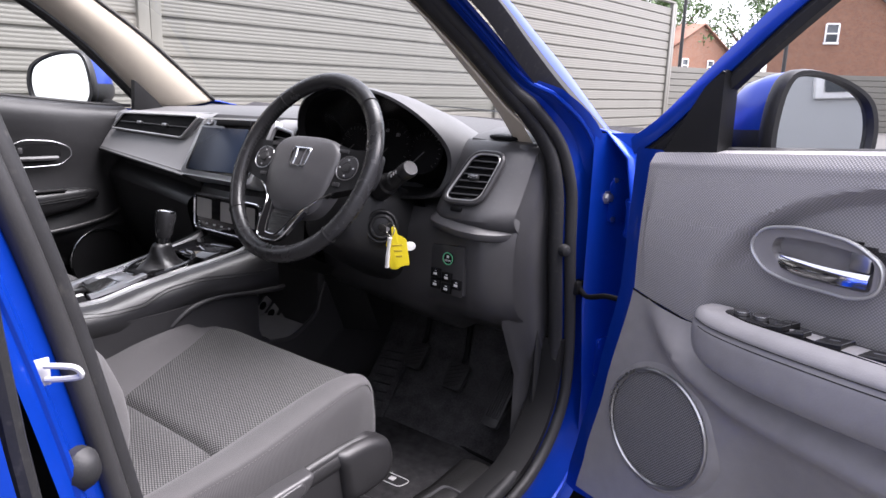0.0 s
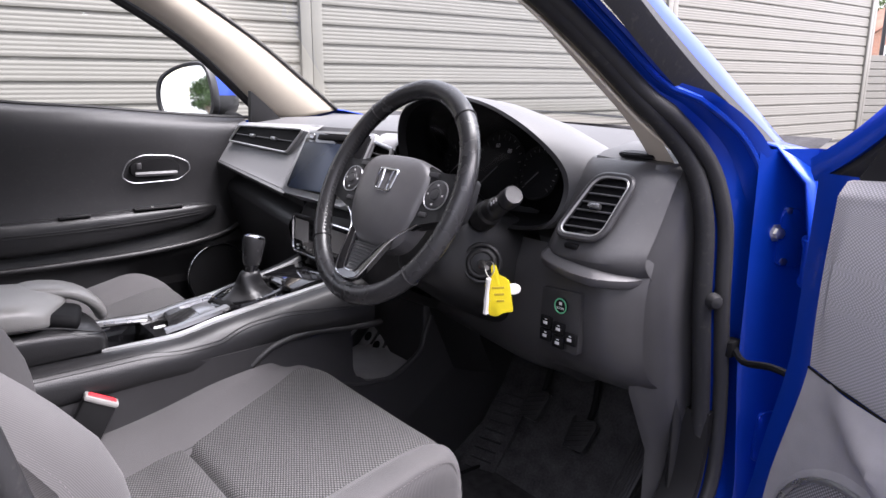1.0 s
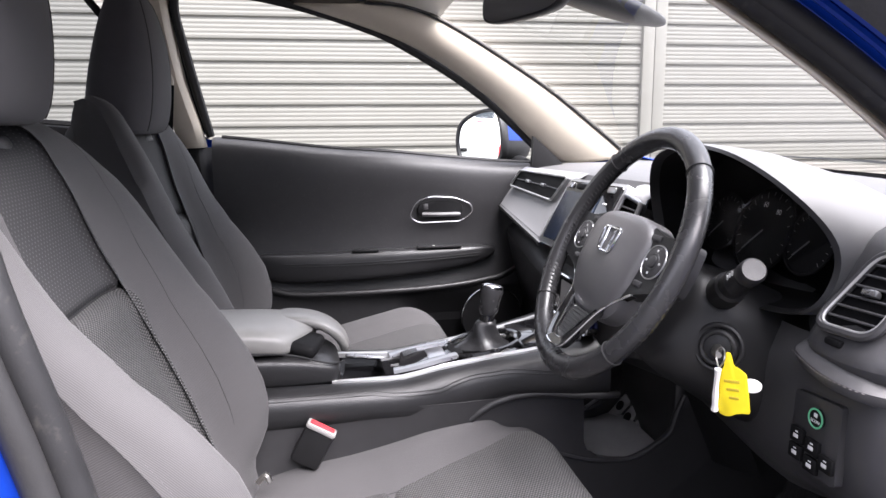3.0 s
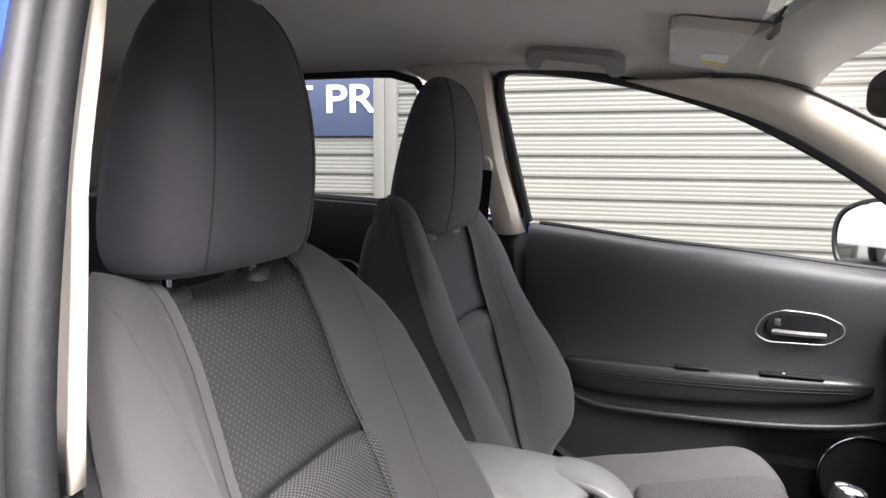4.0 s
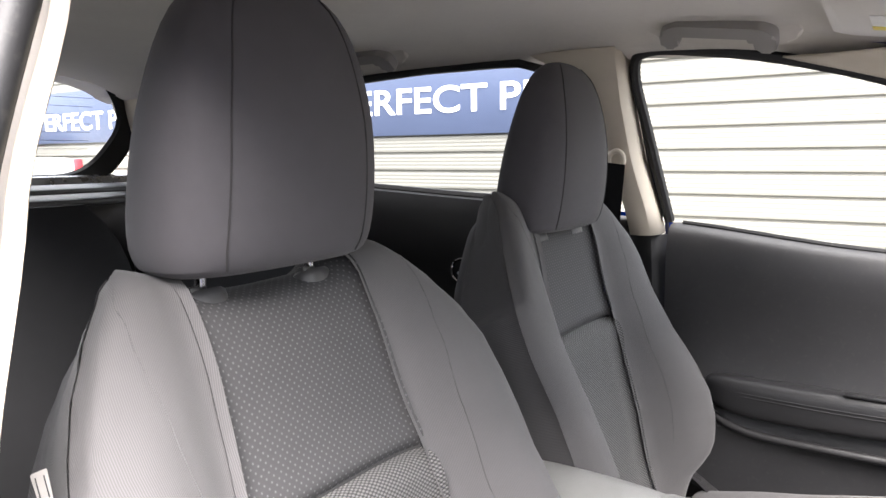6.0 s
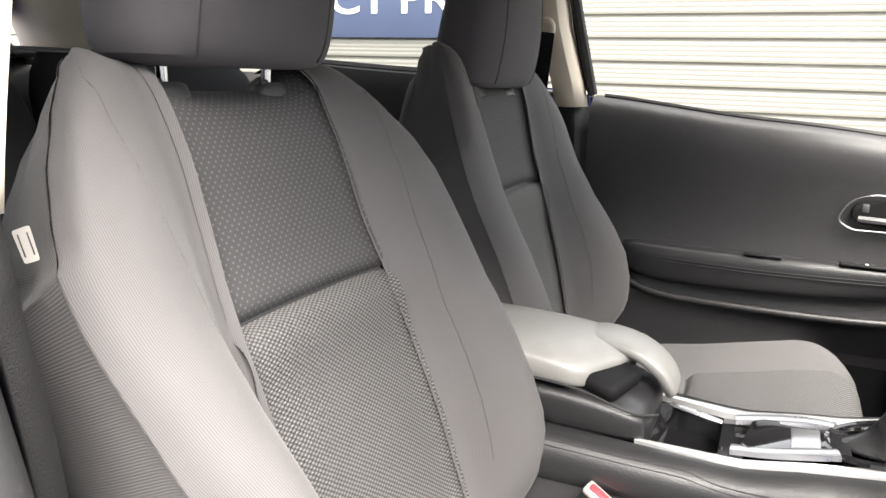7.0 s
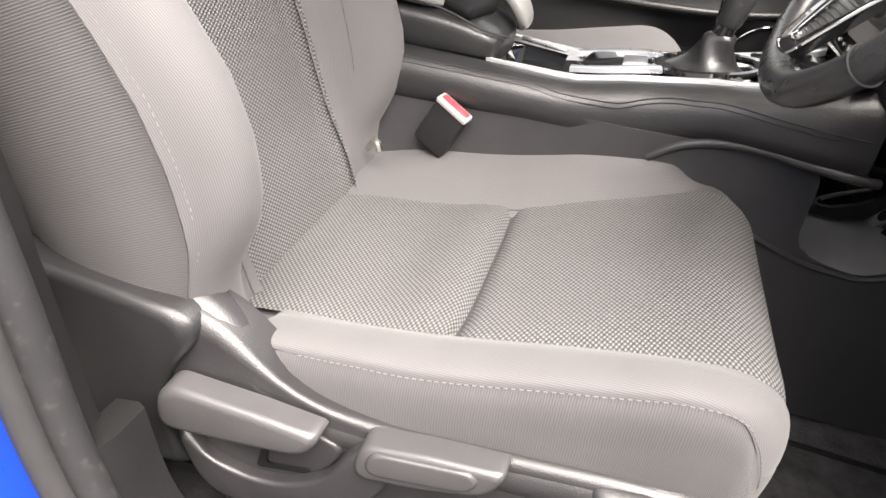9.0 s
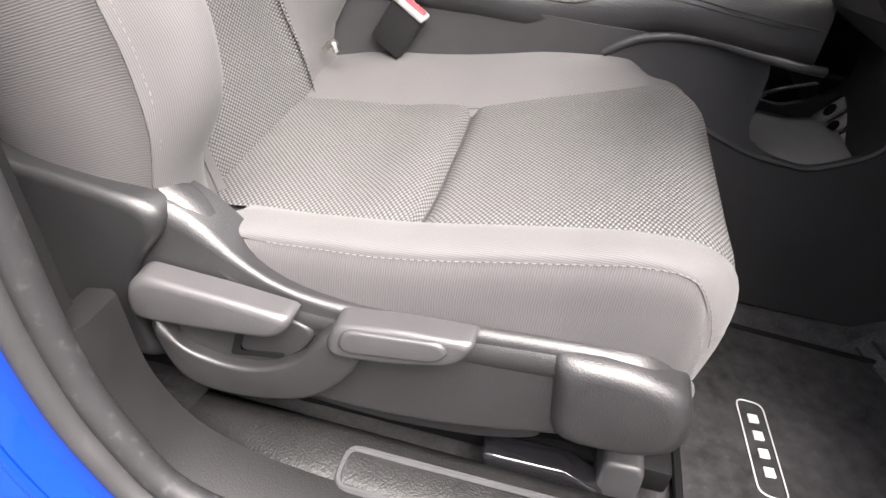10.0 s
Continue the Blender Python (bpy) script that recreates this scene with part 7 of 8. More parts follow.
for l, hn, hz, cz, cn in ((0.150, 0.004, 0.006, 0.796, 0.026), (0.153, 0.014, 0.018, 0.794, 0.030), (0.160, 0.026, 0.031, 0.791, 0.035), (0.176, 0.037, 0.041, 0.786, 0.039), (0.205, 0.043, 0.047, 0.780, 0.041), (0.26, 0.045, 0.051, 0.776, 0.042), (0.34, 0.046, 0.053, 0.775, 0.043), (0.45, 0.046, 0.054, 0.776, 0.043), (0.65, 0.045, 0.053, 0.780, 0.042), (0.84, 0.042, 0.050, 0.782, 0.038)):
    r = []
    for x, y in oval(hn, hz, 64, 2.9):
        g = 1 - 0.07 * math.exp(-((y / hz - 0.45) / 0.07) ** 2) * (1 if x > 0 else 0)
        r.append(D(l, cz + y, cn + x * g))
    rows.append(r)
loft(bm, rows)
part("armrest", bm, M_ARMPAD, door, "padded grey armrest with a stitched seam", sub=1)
bm = B()
for dz in (0.0045, -0.0045):
    tube(bm, cr([D(0.163, 0.803 + dz, 0.058), D(0.18, 0.804 + dz, 0.073), D(0.21, 0.801 + dz, 0.081), D(0.27, 0.799 + dz, 0.0850), D(0.36, 0.799 + dz, 0.0870), D(0.45, 0.800 + dz, 0.0870), D(0.65, 0.804 + dz, 0.085), D(0.84, 0.805 + dz, 0.078)], 6), 0.0010, 5)
part("stitching", bm, M_STITCHD, door)
top = dm @ Matrix.Translation((0, 0.8275, 0.040)) @ pose(0, 0, 0, -90, 0, 0)
bm = B()
slab(bm, rounded([(0.205, -0.014), (0.25, -0.024), (0.46, -0.026), (0.46, 0.020), (0.25, 0.020), (0.21, 0.012)], 0.012), top, 0.004, 0.0012)
sw = part("switch_plate", bm, M_PIANO, door, "gloss black window switch plate")
for l, n, r in ((0.228, -0.001, 0.011), (0.256, 0.003, 0.011)):
    bm = B()
    loft(bm, [[top @ Vector((l + x * k, n + y * k, h)) for x, y in oval(r, r, 24, 2)] for k, h in ((1.05, 0.0), (1.0, 0.004), (0.9, 0.0052))])
    b_ = part("mirror_knob", bm, M_PLASTIC2, sw)
    bm = B()
    tube(bm, [top @ Vector((l + x, n + y, 0.0045)) for x, y in oval(r * 0.98, r * 0.98, 24, 2)], 0.0005, 6, closed=True)
    part("knob_ring", bm, M_SATIN, b_)
for l, n, w in ((0.292, -0.012, 0.024), (0.292, 0.010, 0.024), (0.322, -0.012, 0.022), (0.365, -0.004, 0.034), (0.420, -0.004, 0.034)):
    bm = B()
    h = 0.010 if w < 0.03 else 0.017
    loft(bm, [[top @ Vector((l + x, n + y, z + (x / w * 0.004 if z > 0.001 else 0))) for x, y in ((-w / 2 + q, -h + q), (w / 2 - q, -h + q), (w / 2 - q, h - q), (-w / 2 + q, h - q))] for q, z in ((0.0, 0.0), (0.0, 0.003), (0.0015, 0.0045))])
    b_ = part("window_switch", bm, M_PLASTIC, sw)
    bm = B()
    tube(bm, [top @ Vector((l + w * 0.48, n - h * 0.9, 0.0066)), top @ Vector((l + w * 0.48, n + h * 0.9, 0.0066))], 0.0007, 6)
    tube(bm, [top @ Vector((l - w * 0.2, n, 0.0040)), top @ Vector((l + w * 0.2, n, 0.0056))], 0.0007, 6)
    part("marking", bm, M_SATIN, b_)
# inner handle
hm2 = dm @ Matrix.Translation((0.306, 0.921, 0.017))
ring = rounded([(-0.094, 0.004), (-0.075, 0.032), (-0.02, 0.042), (0.05, 0.036), (0.092, 0.012), (0.090, -0.024), (0.060, -0.038), (-0.03, -0.036), (-0.07, -0.026)], 0.02, 5)
well = rounded([(-0.062, 0.006), (-0.055, 0.022), (0.0, 0.026), (0.070, 0.020), (0.078, 0.010), (0.078, -0.026), (-0.02, -0.026), (-0.045, -0.018)], 0.008, 5)
bm = B()
tube(bm, [hm2 @ Vector((x, y, 0.004)) for x, y in ring], 0.0024, 8, closed=True)
hs = part("handle_surround", bm, M_BRIGHT, door, "bright silver handle surround")
bm = B()


def near_well(x, y, k):
    """Blends the outer ring towards the well's outline."""
    a = math.atan2(y, x)
    q = min(well, key=lambda p: abs((math.atan2(p[1], p[0]) - a + math.pi) % (2 * math.pi) - math.pi))
    return x + (q[0] - x) * k, y + (q[1] - y) * k


vs = sheet(bm, [[hm2 @ Vector((*near_well(x, y, k), d)) for x, y in ring] for k, d in ((0.0, -0.006), (0.0, 0.003), (0.5, 0.0), (0.97, 0.0), (1.0, -0.003), (1.0, -0.020))], around=True)
bm.faces.new(vs[-1])
part("handle_cup", bm, M_DOORLOW, hs, "grey handle recess")
bm = B()
ribbon(bm, cr([hm2 @ Vector((-0.056, -0.010, -0.006)), hm2 @ Vector((-0.02, -0.013, 0.004)), hm2 @ Vector((0.03, -0.014, 0.007)), hm2 @ Vector((0.075, -0.013, 0.003))], 8), [(-0.010, -0.003), (-0.006, 0.001), (0.003, 0.003), (0.008, 0.002), (0.008, 0.0), (-0.008, -0.004)], dm.to_3x3() @ Vector((0, 0, 1)))
part("door_handle", bm, M_CHROME, hs, "chrome pull handle")
bm = B()
rbox(bm, hm2 @ Vector((0.060, 0.010, -0.006)), (0.028, 0.026, 0.012), 0.004, dm)
part("lock_button", bm, M_SATIN, hs)
# speaker
sk_ = dm @ Matrix.Translation((0.086, 0.578, 0.020))
bm = B()
tube(bm, [sk_ @ Vector((0.100 * math.cos(a), 0.101 * math.sin(a), 0.004)) for a in [2 * math.pi * i / 56 for i in range(56)]], 0.0042, 8, closed=True)
spkr = part("speaker_ring", bm, M_SATIN, door, "bright speaker ring")
bm = B()
rows = [[sk_ @ Vector((r * math.cos(a), r * math.sin(a), h)) for a in [2 * math.pi * i / 48 for i in range(48)]] for r, h in ((0.122, -0.012), (0.112, -0.002), (0.104, 0.002), (0.099, 0.002))]
sheet(bm, rows, around=True)
part("speaker_bezel", bm, M_DOORLOW, spkr)
bm = B()
uvl = bm.loops.layers.uv.verify()
cen = bm.verts.new(sk_ @ Vector((0, 0, 0.0045)))
old, oldp = None, None
for r, h in ((0.05, 0.004), (0.085, 0.0025), (0.0985, 0.0)):
    pts = [(r * math.cos(2 * math.pi * i / 48), r * math.sin(2 * math.pi * i / 48)) for i in range(48)]
    now = [bm.verts.new(sk_ @ Vector((x, y, h))) for x, y in pts]
    for i in range(48):
        k = (i + 1) % 48
        f = bm.faces.new([cen, now[i], now[k]] if old is None else [old[i], now[i], now[k], old[k]])
        uv = [(0, 0), pts[i], pts[k]] if old is None else [oldp[i], pts[i], pts[k], oldp[k]]
        for lp, q in zip(f.loops, uv):
            lp[uvl].uv = q
    old, oldp = now, pts
M_GRILLE = woven("speaker_mesh", (0.045, 0.044, 0.045), (0.24, 0.235, 0.24), 0.0036, sheen=0.0, rough=0.6)
part("speaker_grille", bm, M_GRILLE, spkr, "dark punched speaker grille")
# window frame, sail panel
fp = cr([D(-0.052, 1.03, -0.03), D(0.012, 1.075, -0.032), D(0.11, 1.168, -0.038), D(0.213, 1.262, -0.045), D(0.36, 1.38, -0.06), D(0.52, 1.46, -0.08), D(0.75, 1.50, -0.09), D(0.90, 1.49, -0.09)], 6)
bm = B()
ribbon(bm, fp, [(-0.028, -0.012), (-0.028, 0.008), (-0.010, 0.016), (0.004, 0.016), (0.004, -0.012)], dm.to_3x3() @ Vector((0, 0, 1)))
part("window_frame", bm, M_BLUE, door, "blue painted window frame")
bm = B()
ribbon(bm, fp, [(0.004, -0.010), (0.004, 0.010), (0.012, 0.013), (0.024, 0.008), (0.024, -0.010)], dm.to_3x3() @ Vector((0, 0, 1)))
part("frame_seal", bm, M_RUBBER, door)
bm = B()
slab(bm, rounded([(0.012, 1.035), (0.118, 1.040), (0.116, 1.172), (0.085, 1.145)], 0.006), dm @ Matrix.Translation((0, 0, -0.010)), 0.035, 0.006, 3)
part("mirror_sail", bm, M_PLASTIC, door, "black triangular mirror sail")
bm = B()
tube(bm, [D(0.10, 1.040, -0.040), D(0.85, 1.040 + 0.06, -0.040)], 0.012, 8)
part("belt_seal", bm, M_RUBBER, door)


# ---- wing mirrors ----
def wing_mirror(name, m, label, turn=0.0):
    """m: x towards the car's rear, y up, z outwards. turn: how far the glass is turned in its shell."""
    w = thing(name, m.translation, label, "wing mirror", "wing mirrors")
    form = [(p.x, p.y) for p in cr([Vector((a, b, 0)) for a, b in ((-0.098, -0.020), (-0.086, 0.045), (-0.062, 0.077), (-0.015, 0.079), (0.04, 0.066), (0.085, 0.040), (0.100, 0.0), (0.094, -0.045), (0.070, -0.075), (0.0, -0.080), (-0.065, -0.076), (-0.090, -0.055))], 4, closed=True)]

    def ring(l, kx, ky, cx=0.0, cy=0.0):
        return [m @ Vector((l, cy + y * ky, cx + x * kx)) for x, y in form]

    bm = B()
    loft(bm, [ring(-0.150, 0.25, 0.20, -0.01, -0.015), ring(-0.146, 0.50, 0.45, -0.01, -0.010), ring(-0.125, 0.80, 0.72, -0.006, -0.006), ring(-0.085, 1.04, 0.94, -0.004), ring(-0.045, 1.15, 1.07), ring(-0.010, 1.18, 1.11)])
    part("housing", bm, M_BLUE, w, "glossy blue mirror cap")
    bm = B()
    vs = sheet(bm, [ring(-0.014, 1.175, 1.10), ring(-0.010, 1.195, 1.125), ring(0.004, 1.20, 1.13), ring(0.012, 1.17, 1.10), ring(0.012, 1.06, 1.03), ring(-0.004, 1.0, 0.98)], around=True)
    part("bezel", bm, M_PLASTIC, w, "dark grey mirror bezel")
    bm = B()
    low = [k for k, (x, y) in enumerate(form) if y < 0.012]
    low = [k for k in range(len(form)) if k >= min(k2 for k2 in low if k2 > len(form) // 3)] + [k for k in low if k <= len(form) // 3]
    rows = [ring(-0.130, 0.80, 0.72, -0.006, -0.007), ring(-0.088, 1.05, 0.955, -0.004), ring(-0.046, 1.165, 1.085), ring(-0.012, 1.192, 1.122)]
    sheet(bm, [[r[k] for k in low] for r in rows])
    part("lower_shell", bm, M_PLASTIC, w, "black lower mirror shell")
    bm = B()
    bm.faces.new([bm.verts.new(m @ Vector((0.002 - turn * 0.04 + x * turn, y * 0.99, x * 1.01))) for x, y in form])
    part("mirror_glass", bm, M_MIRROR, w, "mirror glass")
    bm = B()
    tube(bm, [m @ Vector((-0.06, -0.06, -0.07)), m @ Vector((-0.06, -0.078, -0.14))], [0.03, 0.026], 12, flat=0.7)
    part("mount", bm, M_BLACK, w)
    return w


dl, dn = dm.to_3x3() @ Vector((1, 0, 0)), dm.to_3x3() @ Vector((0, 0, 1))
wing_mirror("wing_mirror", frame_of(D(0.180, 1.088, -0.175), (dl * 0.985 + dn * 0.17).normalized() + Vector((0, 0, 0.065)), (0, 0, 1)) @ Matrix.Diagonal((1, 0.95, -1, 1)), "blue wing mirror with a dark bezel on the open door")
wing_mirror("wing_mirror", frame_of((-0.885, 1.005, 1.108), (0.44, -0.90, 0.035), (0, 0, 1)), "blue wing mirror with a dark bezel on the closed passenger door", 0.09)

# ---- front passenger door ----
pd = thing("door_4", (-0.8, 0.6, 0.4), "closed front passenger door with dark trim and armrest", "car door", kind="structure")
bm = B()
rows = []
for i in range(29):
    y = 0.215 + 0.90 * i / 28
    r = []
    for z, x in ((0.36, -0.695), (0.50, -0.695), (0.60, -0.692), (0.66, -0.690), (0.685, -0.678), (0.70, -0.685), (0.80, -0.700), (0.86, -0.705), (0.94, -0.702), (1.02, -0.700), (1.06, -0.706), (1.085, -0.720), (1.095, -0.742)):
        zz = z if z < 0.9 else z + (belt_z(y) - 1.095) * (z - 0.9) / 0.195
        dip = max(0.0, 1 - ((y - 0.60) / 0.42) ** 2 - ((z - 0.82) / 0.17) ** 2)
        xx = x - 0.018 * math.sqrt(dip)
        if y > 0.72 and z < 0.645:
            xx -= 0.05 * min(1, (y - 0.72) / 0.03) * min(1, (0.645 - z) / 0.03)
        r.append((xx, y, zz))
    rows.append(r)
sheet(bm, rows)
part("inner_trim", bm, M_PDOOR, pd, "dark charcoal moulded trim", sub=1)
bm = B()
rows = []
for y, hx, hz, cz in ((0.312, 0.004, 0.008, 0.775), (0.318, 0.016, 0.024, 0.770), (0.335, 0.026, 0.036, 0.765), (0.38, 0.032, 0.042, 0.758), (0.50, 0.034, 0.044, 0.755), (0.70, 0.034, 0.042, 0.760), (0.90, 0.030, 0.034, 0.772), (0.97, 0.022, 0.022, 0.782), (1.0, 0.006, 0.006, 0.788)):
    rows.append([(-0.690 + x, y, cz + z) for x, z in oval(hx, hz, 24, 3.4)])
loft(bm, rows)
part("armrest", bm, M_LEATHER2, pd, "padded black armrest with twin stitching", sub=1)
bm = B()
for dz in (0.0, -0.007):
    tube(bm, cr([(-0.668, 0.33, 0.774 + dz), (-0.658, 0.42, 0.773 + dz), (-0.655, 0.6, 0.772 + dz), (-0.655, 0.8, 0.778 + dz), (-0.663, 0.95, 0.786 + dz)], 6), 0.0010, 5)
part("stitching", bm, M_STITCHD, pd)
bm = B()
tube(bm, cr([(-0.700, 0.285, 0.80), (-0.692, 0.315, 0.725), (-0.680, 0.38, 0.690), (-0.676, 0.5, 0.680), (-0.676, 0.8, 0.684), (-0.685, 1.0, 0.705), (-0.695, 1.08, 0.74)], 8), 0.009, 10)
part("lower_moulding", bm, M_SHIELD, pd)
bm = B()
rbox(bm, (-0.672, 0.62, 0.803), (0.018, 0.075, 0.006), 0.002)
rbox(bm, (-0.672, 0.83, 0.806), (0.024, 0.13, 0.006), 0.002)
pw = part("switch_plate", bm, M_PLASTIC, pd)
bm = B()
rbox(bm, (-0.664, 0.812, 0.8105), (0.004, 0.006, 0.002), 0.0005)
part("marking", bm, M_MARK, pw)
hm3 = frame_of((-0.703, 0.842, 0.908), (0, 1, 0), (0, 0, 1))
bm = B()
tube(bm, [hm3 @ Vector((x, y, 0.004)) for x, y in rounded([(-0.094, -0.018), (-0.075, 0.024), (-0.035, 0.040), (0.045, 0.034), (0.088, 0.014), (0.092, -0.008), (0.06, -0.034), (-0.065, -0.036)], 0.02, 5)], 0.0017, 8, closed=True)
hs = part("handle_surround", bm, M_SATIN, pd, "satin silver handle surround")
bm = B()
slab(bm, oval(0.066, 0.027, 32, 2.8), hm3 @ Matrix.Translation((-0.002, 0.0, 0.0015)), 0.01, 0.002)
part("handle_cup", bm, M_BLACK, hs)
bm = B()
ribbon(bm, cr([hm3 @ Vector((-0.056, -0.012, 0.003)), hm3 @ Vector((0.0, -0.013, 0.007)), hm3 @ Vector((0.056, -0.014, 0.003))], 5), [(-0.006, -0.002), (0.0, 0.002), (0.006, 0.001), (0.006, -0.001), (-0.004, -0.003)], (1, 0, 0))
part("door_handle", bm, M_PLASTIC2, hs, "dark grey pull handle")
bm = B()
rbox(bm, hm3 @ Vector((-0.045, 0.010, 0.0005)), (0.014, 0.018, 0.006), 0.003, hm3)
part("lock_button", bm, M_PLASTIC2, hs)
# black plate laid in the trim's recess as the shade inside the pocket
bm = B()
pocket = rounded([(0.745, 0.42), (1.09, 0.42), (1.105, 0.655), (0.82, 0.650), (0.765, 0.625)], 0.02)
slab(bm, pocket, frame_of((-0.7385, 0, 0), (0, 1, 0), (0, 0, 1)), 0.006)
part("pocket_shade", bm, M_BLACK, pd, "flat black plate for the shade inside the door pocket")
bm = B()
sp3 = frame_of((-0.683, 0.99, 0.585), (0, 1, 0), (0, 0, 1))
tube(bm, [sp3 @ Vector((0.092 * math.cos(a), 0.094 * math.sin(a), 0.002)) for a in [2 * math.pi * i / 44 for i in range(44)]], 0.003, 8, closed=True)
sr = part("speaker_ring", bm, M_CHROME, pd)
bm = B()
slab(bm, oval(0.088, 0.090, 40, 2), sp3, 0.02)
part("speaker_grille", bm, M_PLASTIC, sr)
# glass, frame, outer skin
WIN = cr([(-0.742, 0.21, 1.123), (-0.69, 0.172, 1.32), (-0.640, 0.155, 1.45), (-0.622, 0.19, 1.488), (-0.614, 0.32, 1.476), (-0.614, 0.453, 1.451), (-0.626, 0.60, 1.410), (-0.640, 0.733, 1.357), (-0.680, 0.956, 1.227), (-0.742, 1.179, 1.040)], 6)
bm = B()
low = [Vector((-0.742, y, belt_z(y))) for y in [1.14 - 0.9 * i / 18 for i in range(19)]]
bm.faces.new([bm.verts.new(p + Vector((-0.012, 0, 0))) for p in WIN + low])
bmesh.ops.triangulate(bm, faces=bm.faces)
part("window_pane", bm, M_GLASS, pd, "clear side window", shadow=False)
bm = B()
tube(bm, WIN, 0.012, 8)
part("window_seal", bm, M_RUBBER, pd)
bm = B()
sheet(bm, [[p + Vector((-0.02, 0, 0)) + Vector((0, p.y - 0.6, p.z - 1.0)).normalized() * k for p in WIN] for k in (-0.006, 0.03, 0.055)])
part("window_frame", bm, M_BLACK, pd)
bm = B()
tube(bm, low, 0.006, 6)
part("belt_seal", bm, M_RUBBER, pd)
bm = B()
slab(bm, rounded([(1.085, 1.035), (1.19, 1.03), (1.15, 1.07), (1.085, 1.125)], 0.004), frame_of((-0.735, 0, 0), (0, 1, 0), (0.12, 0, 1)), 0.02, 0.003)
part("mirror_sail", bm, M_PLASTIC, pd, "black mirror sail")
bm = B()
sheet(bm, [[(-0.855 - 0.02 * math.sin(math.pi * k / 8) + 0.05 * (k / 8) ** 4, y, 0.34 + (belt_z(y) - 0.35) * k / 8) for k in range(9)] for y in [0.19 + 1.14 * i / 12 for i in range(13)]])
part("outer_skin", bm, M_BLUE, pd)

# ---- roof fittings ----
def roof_z(x, y):
    u = min(1, abs(x) / rail_x(y))
    return rail(y) + (0.055 if y < 0.5 else interp(y, [(0.5, 0.055), (0.82, 0.042)])) * (1 - u ** 6)


def grab(name, x, y0, y1):
    g = thing(name, (x, (y0 + y1) / 2, roof_z(x, y0)), "grey-beige folding roof grab handle", "grab handle", "grab handles")
    yc, h = (y0 + y1) / 2, (y1 - y0) / 2
    gm = frame_of((x, yc, rail(yc) + 0.026), (0, 1, (rail(y1) - rail(y0)) / (y1 - y0) * 1.2), (1, 0, 0.69))
    bm = B()
    slab(bm, oval(h + 0.038, 0.050, 40, 3.2), gm @ Matrix.Translation((0, 0.004, 0.0)), 0.03, 0.008, 3)
    part("recess", bm, M_LINER, g)
    bm = B()
    slab(bm, rounded([(-h, -0.036), (-h + 0.034, -0.036), (-h + 0.034, -0.002), (h - 0.040, -0.002), (h - 0.036, -0.036), (h, -0.036), (h, 0.006), (h - 0.024, 0.026), (-h + 0.030, 0.026), (-h, 0.006)], 0.010, 5), gm @ Matrix.Translation((0, 0.0, 0.024)), 0.024, 0.007, 4)
    part("bar", bm, M_GRAB, g, "folded grey handle bar with two feet")

grab("grab_handle", -0.528, 0.245, 0.455)
grab("grab_handle", -0.52, -0.62, -0.41)
for s in (-1, 1):
    vz = thing("sun_visor", (s * 0.34, 0.62, 1.48), "beige folded sun visor" + (" with a warning label" if s < 0 else ""), "sun visor", "sun visors")
    vm = frame_of((s * 0.345, 0.625, 1.470), (1, 0, 0.035 * -s), (0, 1, -0.16))
    bm = B()
    slab(bm, rounded([(-0.19, -0.085), (0.19, -0.085), (0.19, 0.075), (-0.19, 0.085)], 0.03, 5), vm @ pose(0, 0, 0, 180, 0, 0) @ Matrix.Diagonal((1, 1, 1, 1)), 0.018, 0.007, 3)
    part("panel", bm, M_LINER, vz)
    bm = B()
    tube(bm, [vm @ Vector((-s * 0.19, 0.07, 0.0)), vm @ Vector((-s * 0.215, 0.075, 0.004)), vm @ Vector((-s * 0.225, 0.075, 0.03))], 0.006, 8)
    part("clip", bm, M_SHIELD, vz)
    if s < 0:
        bm = B()
        rbox(bm, vm @ Vector((-0.06, 0.0, -0.001)), (0.115, 0.045, 0.001), 0.0003, vm)
        lb = part("label", bm, M_WHITE, vz, "white and yellow warning label")
        bm = B()
        rbox(bm, vm @ Vector((-0.100, 0.0, -0.0018)), (0.030, 0.045, 0.0006), 0.0002, vm)
        part("yellow_field", bm, M_YELLOW, lb)
oc = thing("overhead_console", (0, 0.62, 1.5), "overhead console with map lamps and satin catches", "overhead console")
om = frame_of((0.0, 0.66, 1.503), (1, 0, 0), (0, 1, -0.20))
bm = B()
slab(bm, rounded([(-0.15, -0.09), (0.15, -0.09), (0.12, 0.11), (-0.12, 0.11)], 0.035, 5), om @ pose(0, 0, 0, 180, 0, 0), 0.03, 0.010, 3)
part("housing", bm, M_LINER, oc)
for s in (-1, 1):
    bm = B()
    slab(bm, rounded([(-0.05, -0.03), (0.05, -0.03), (0.05, 0.03), (-0.05, 0.03)], 0.014), om @ Matrix.Translation((s * 0.075, -0.01, -0.001)) @ pose(0, 0, 0, 180, 0, 0), 0.004, 0.0015)
    ln = part("lamp_lens", bm, M_SATIN, oc, "satin clear map lamp")
bm = B()
tube(bm, [om @ Vector((-0.13, 0.045, -0.003)), om @ Vector((0.13, 0.045, -0.003))], 0.006, 8)
part("chrome_bar", bm, M_CHROME, oc)
rv = thing("rear_view_mirror", (0.02, 0.87, 1.38), "black rear-view mirror on the windscreen sensor housing", "mirror")
rmx = frame_of((0.035, 0.855, 1.372), (0.93, 0.36, 0.03), (0.02, 0.06, 1))
rows = []
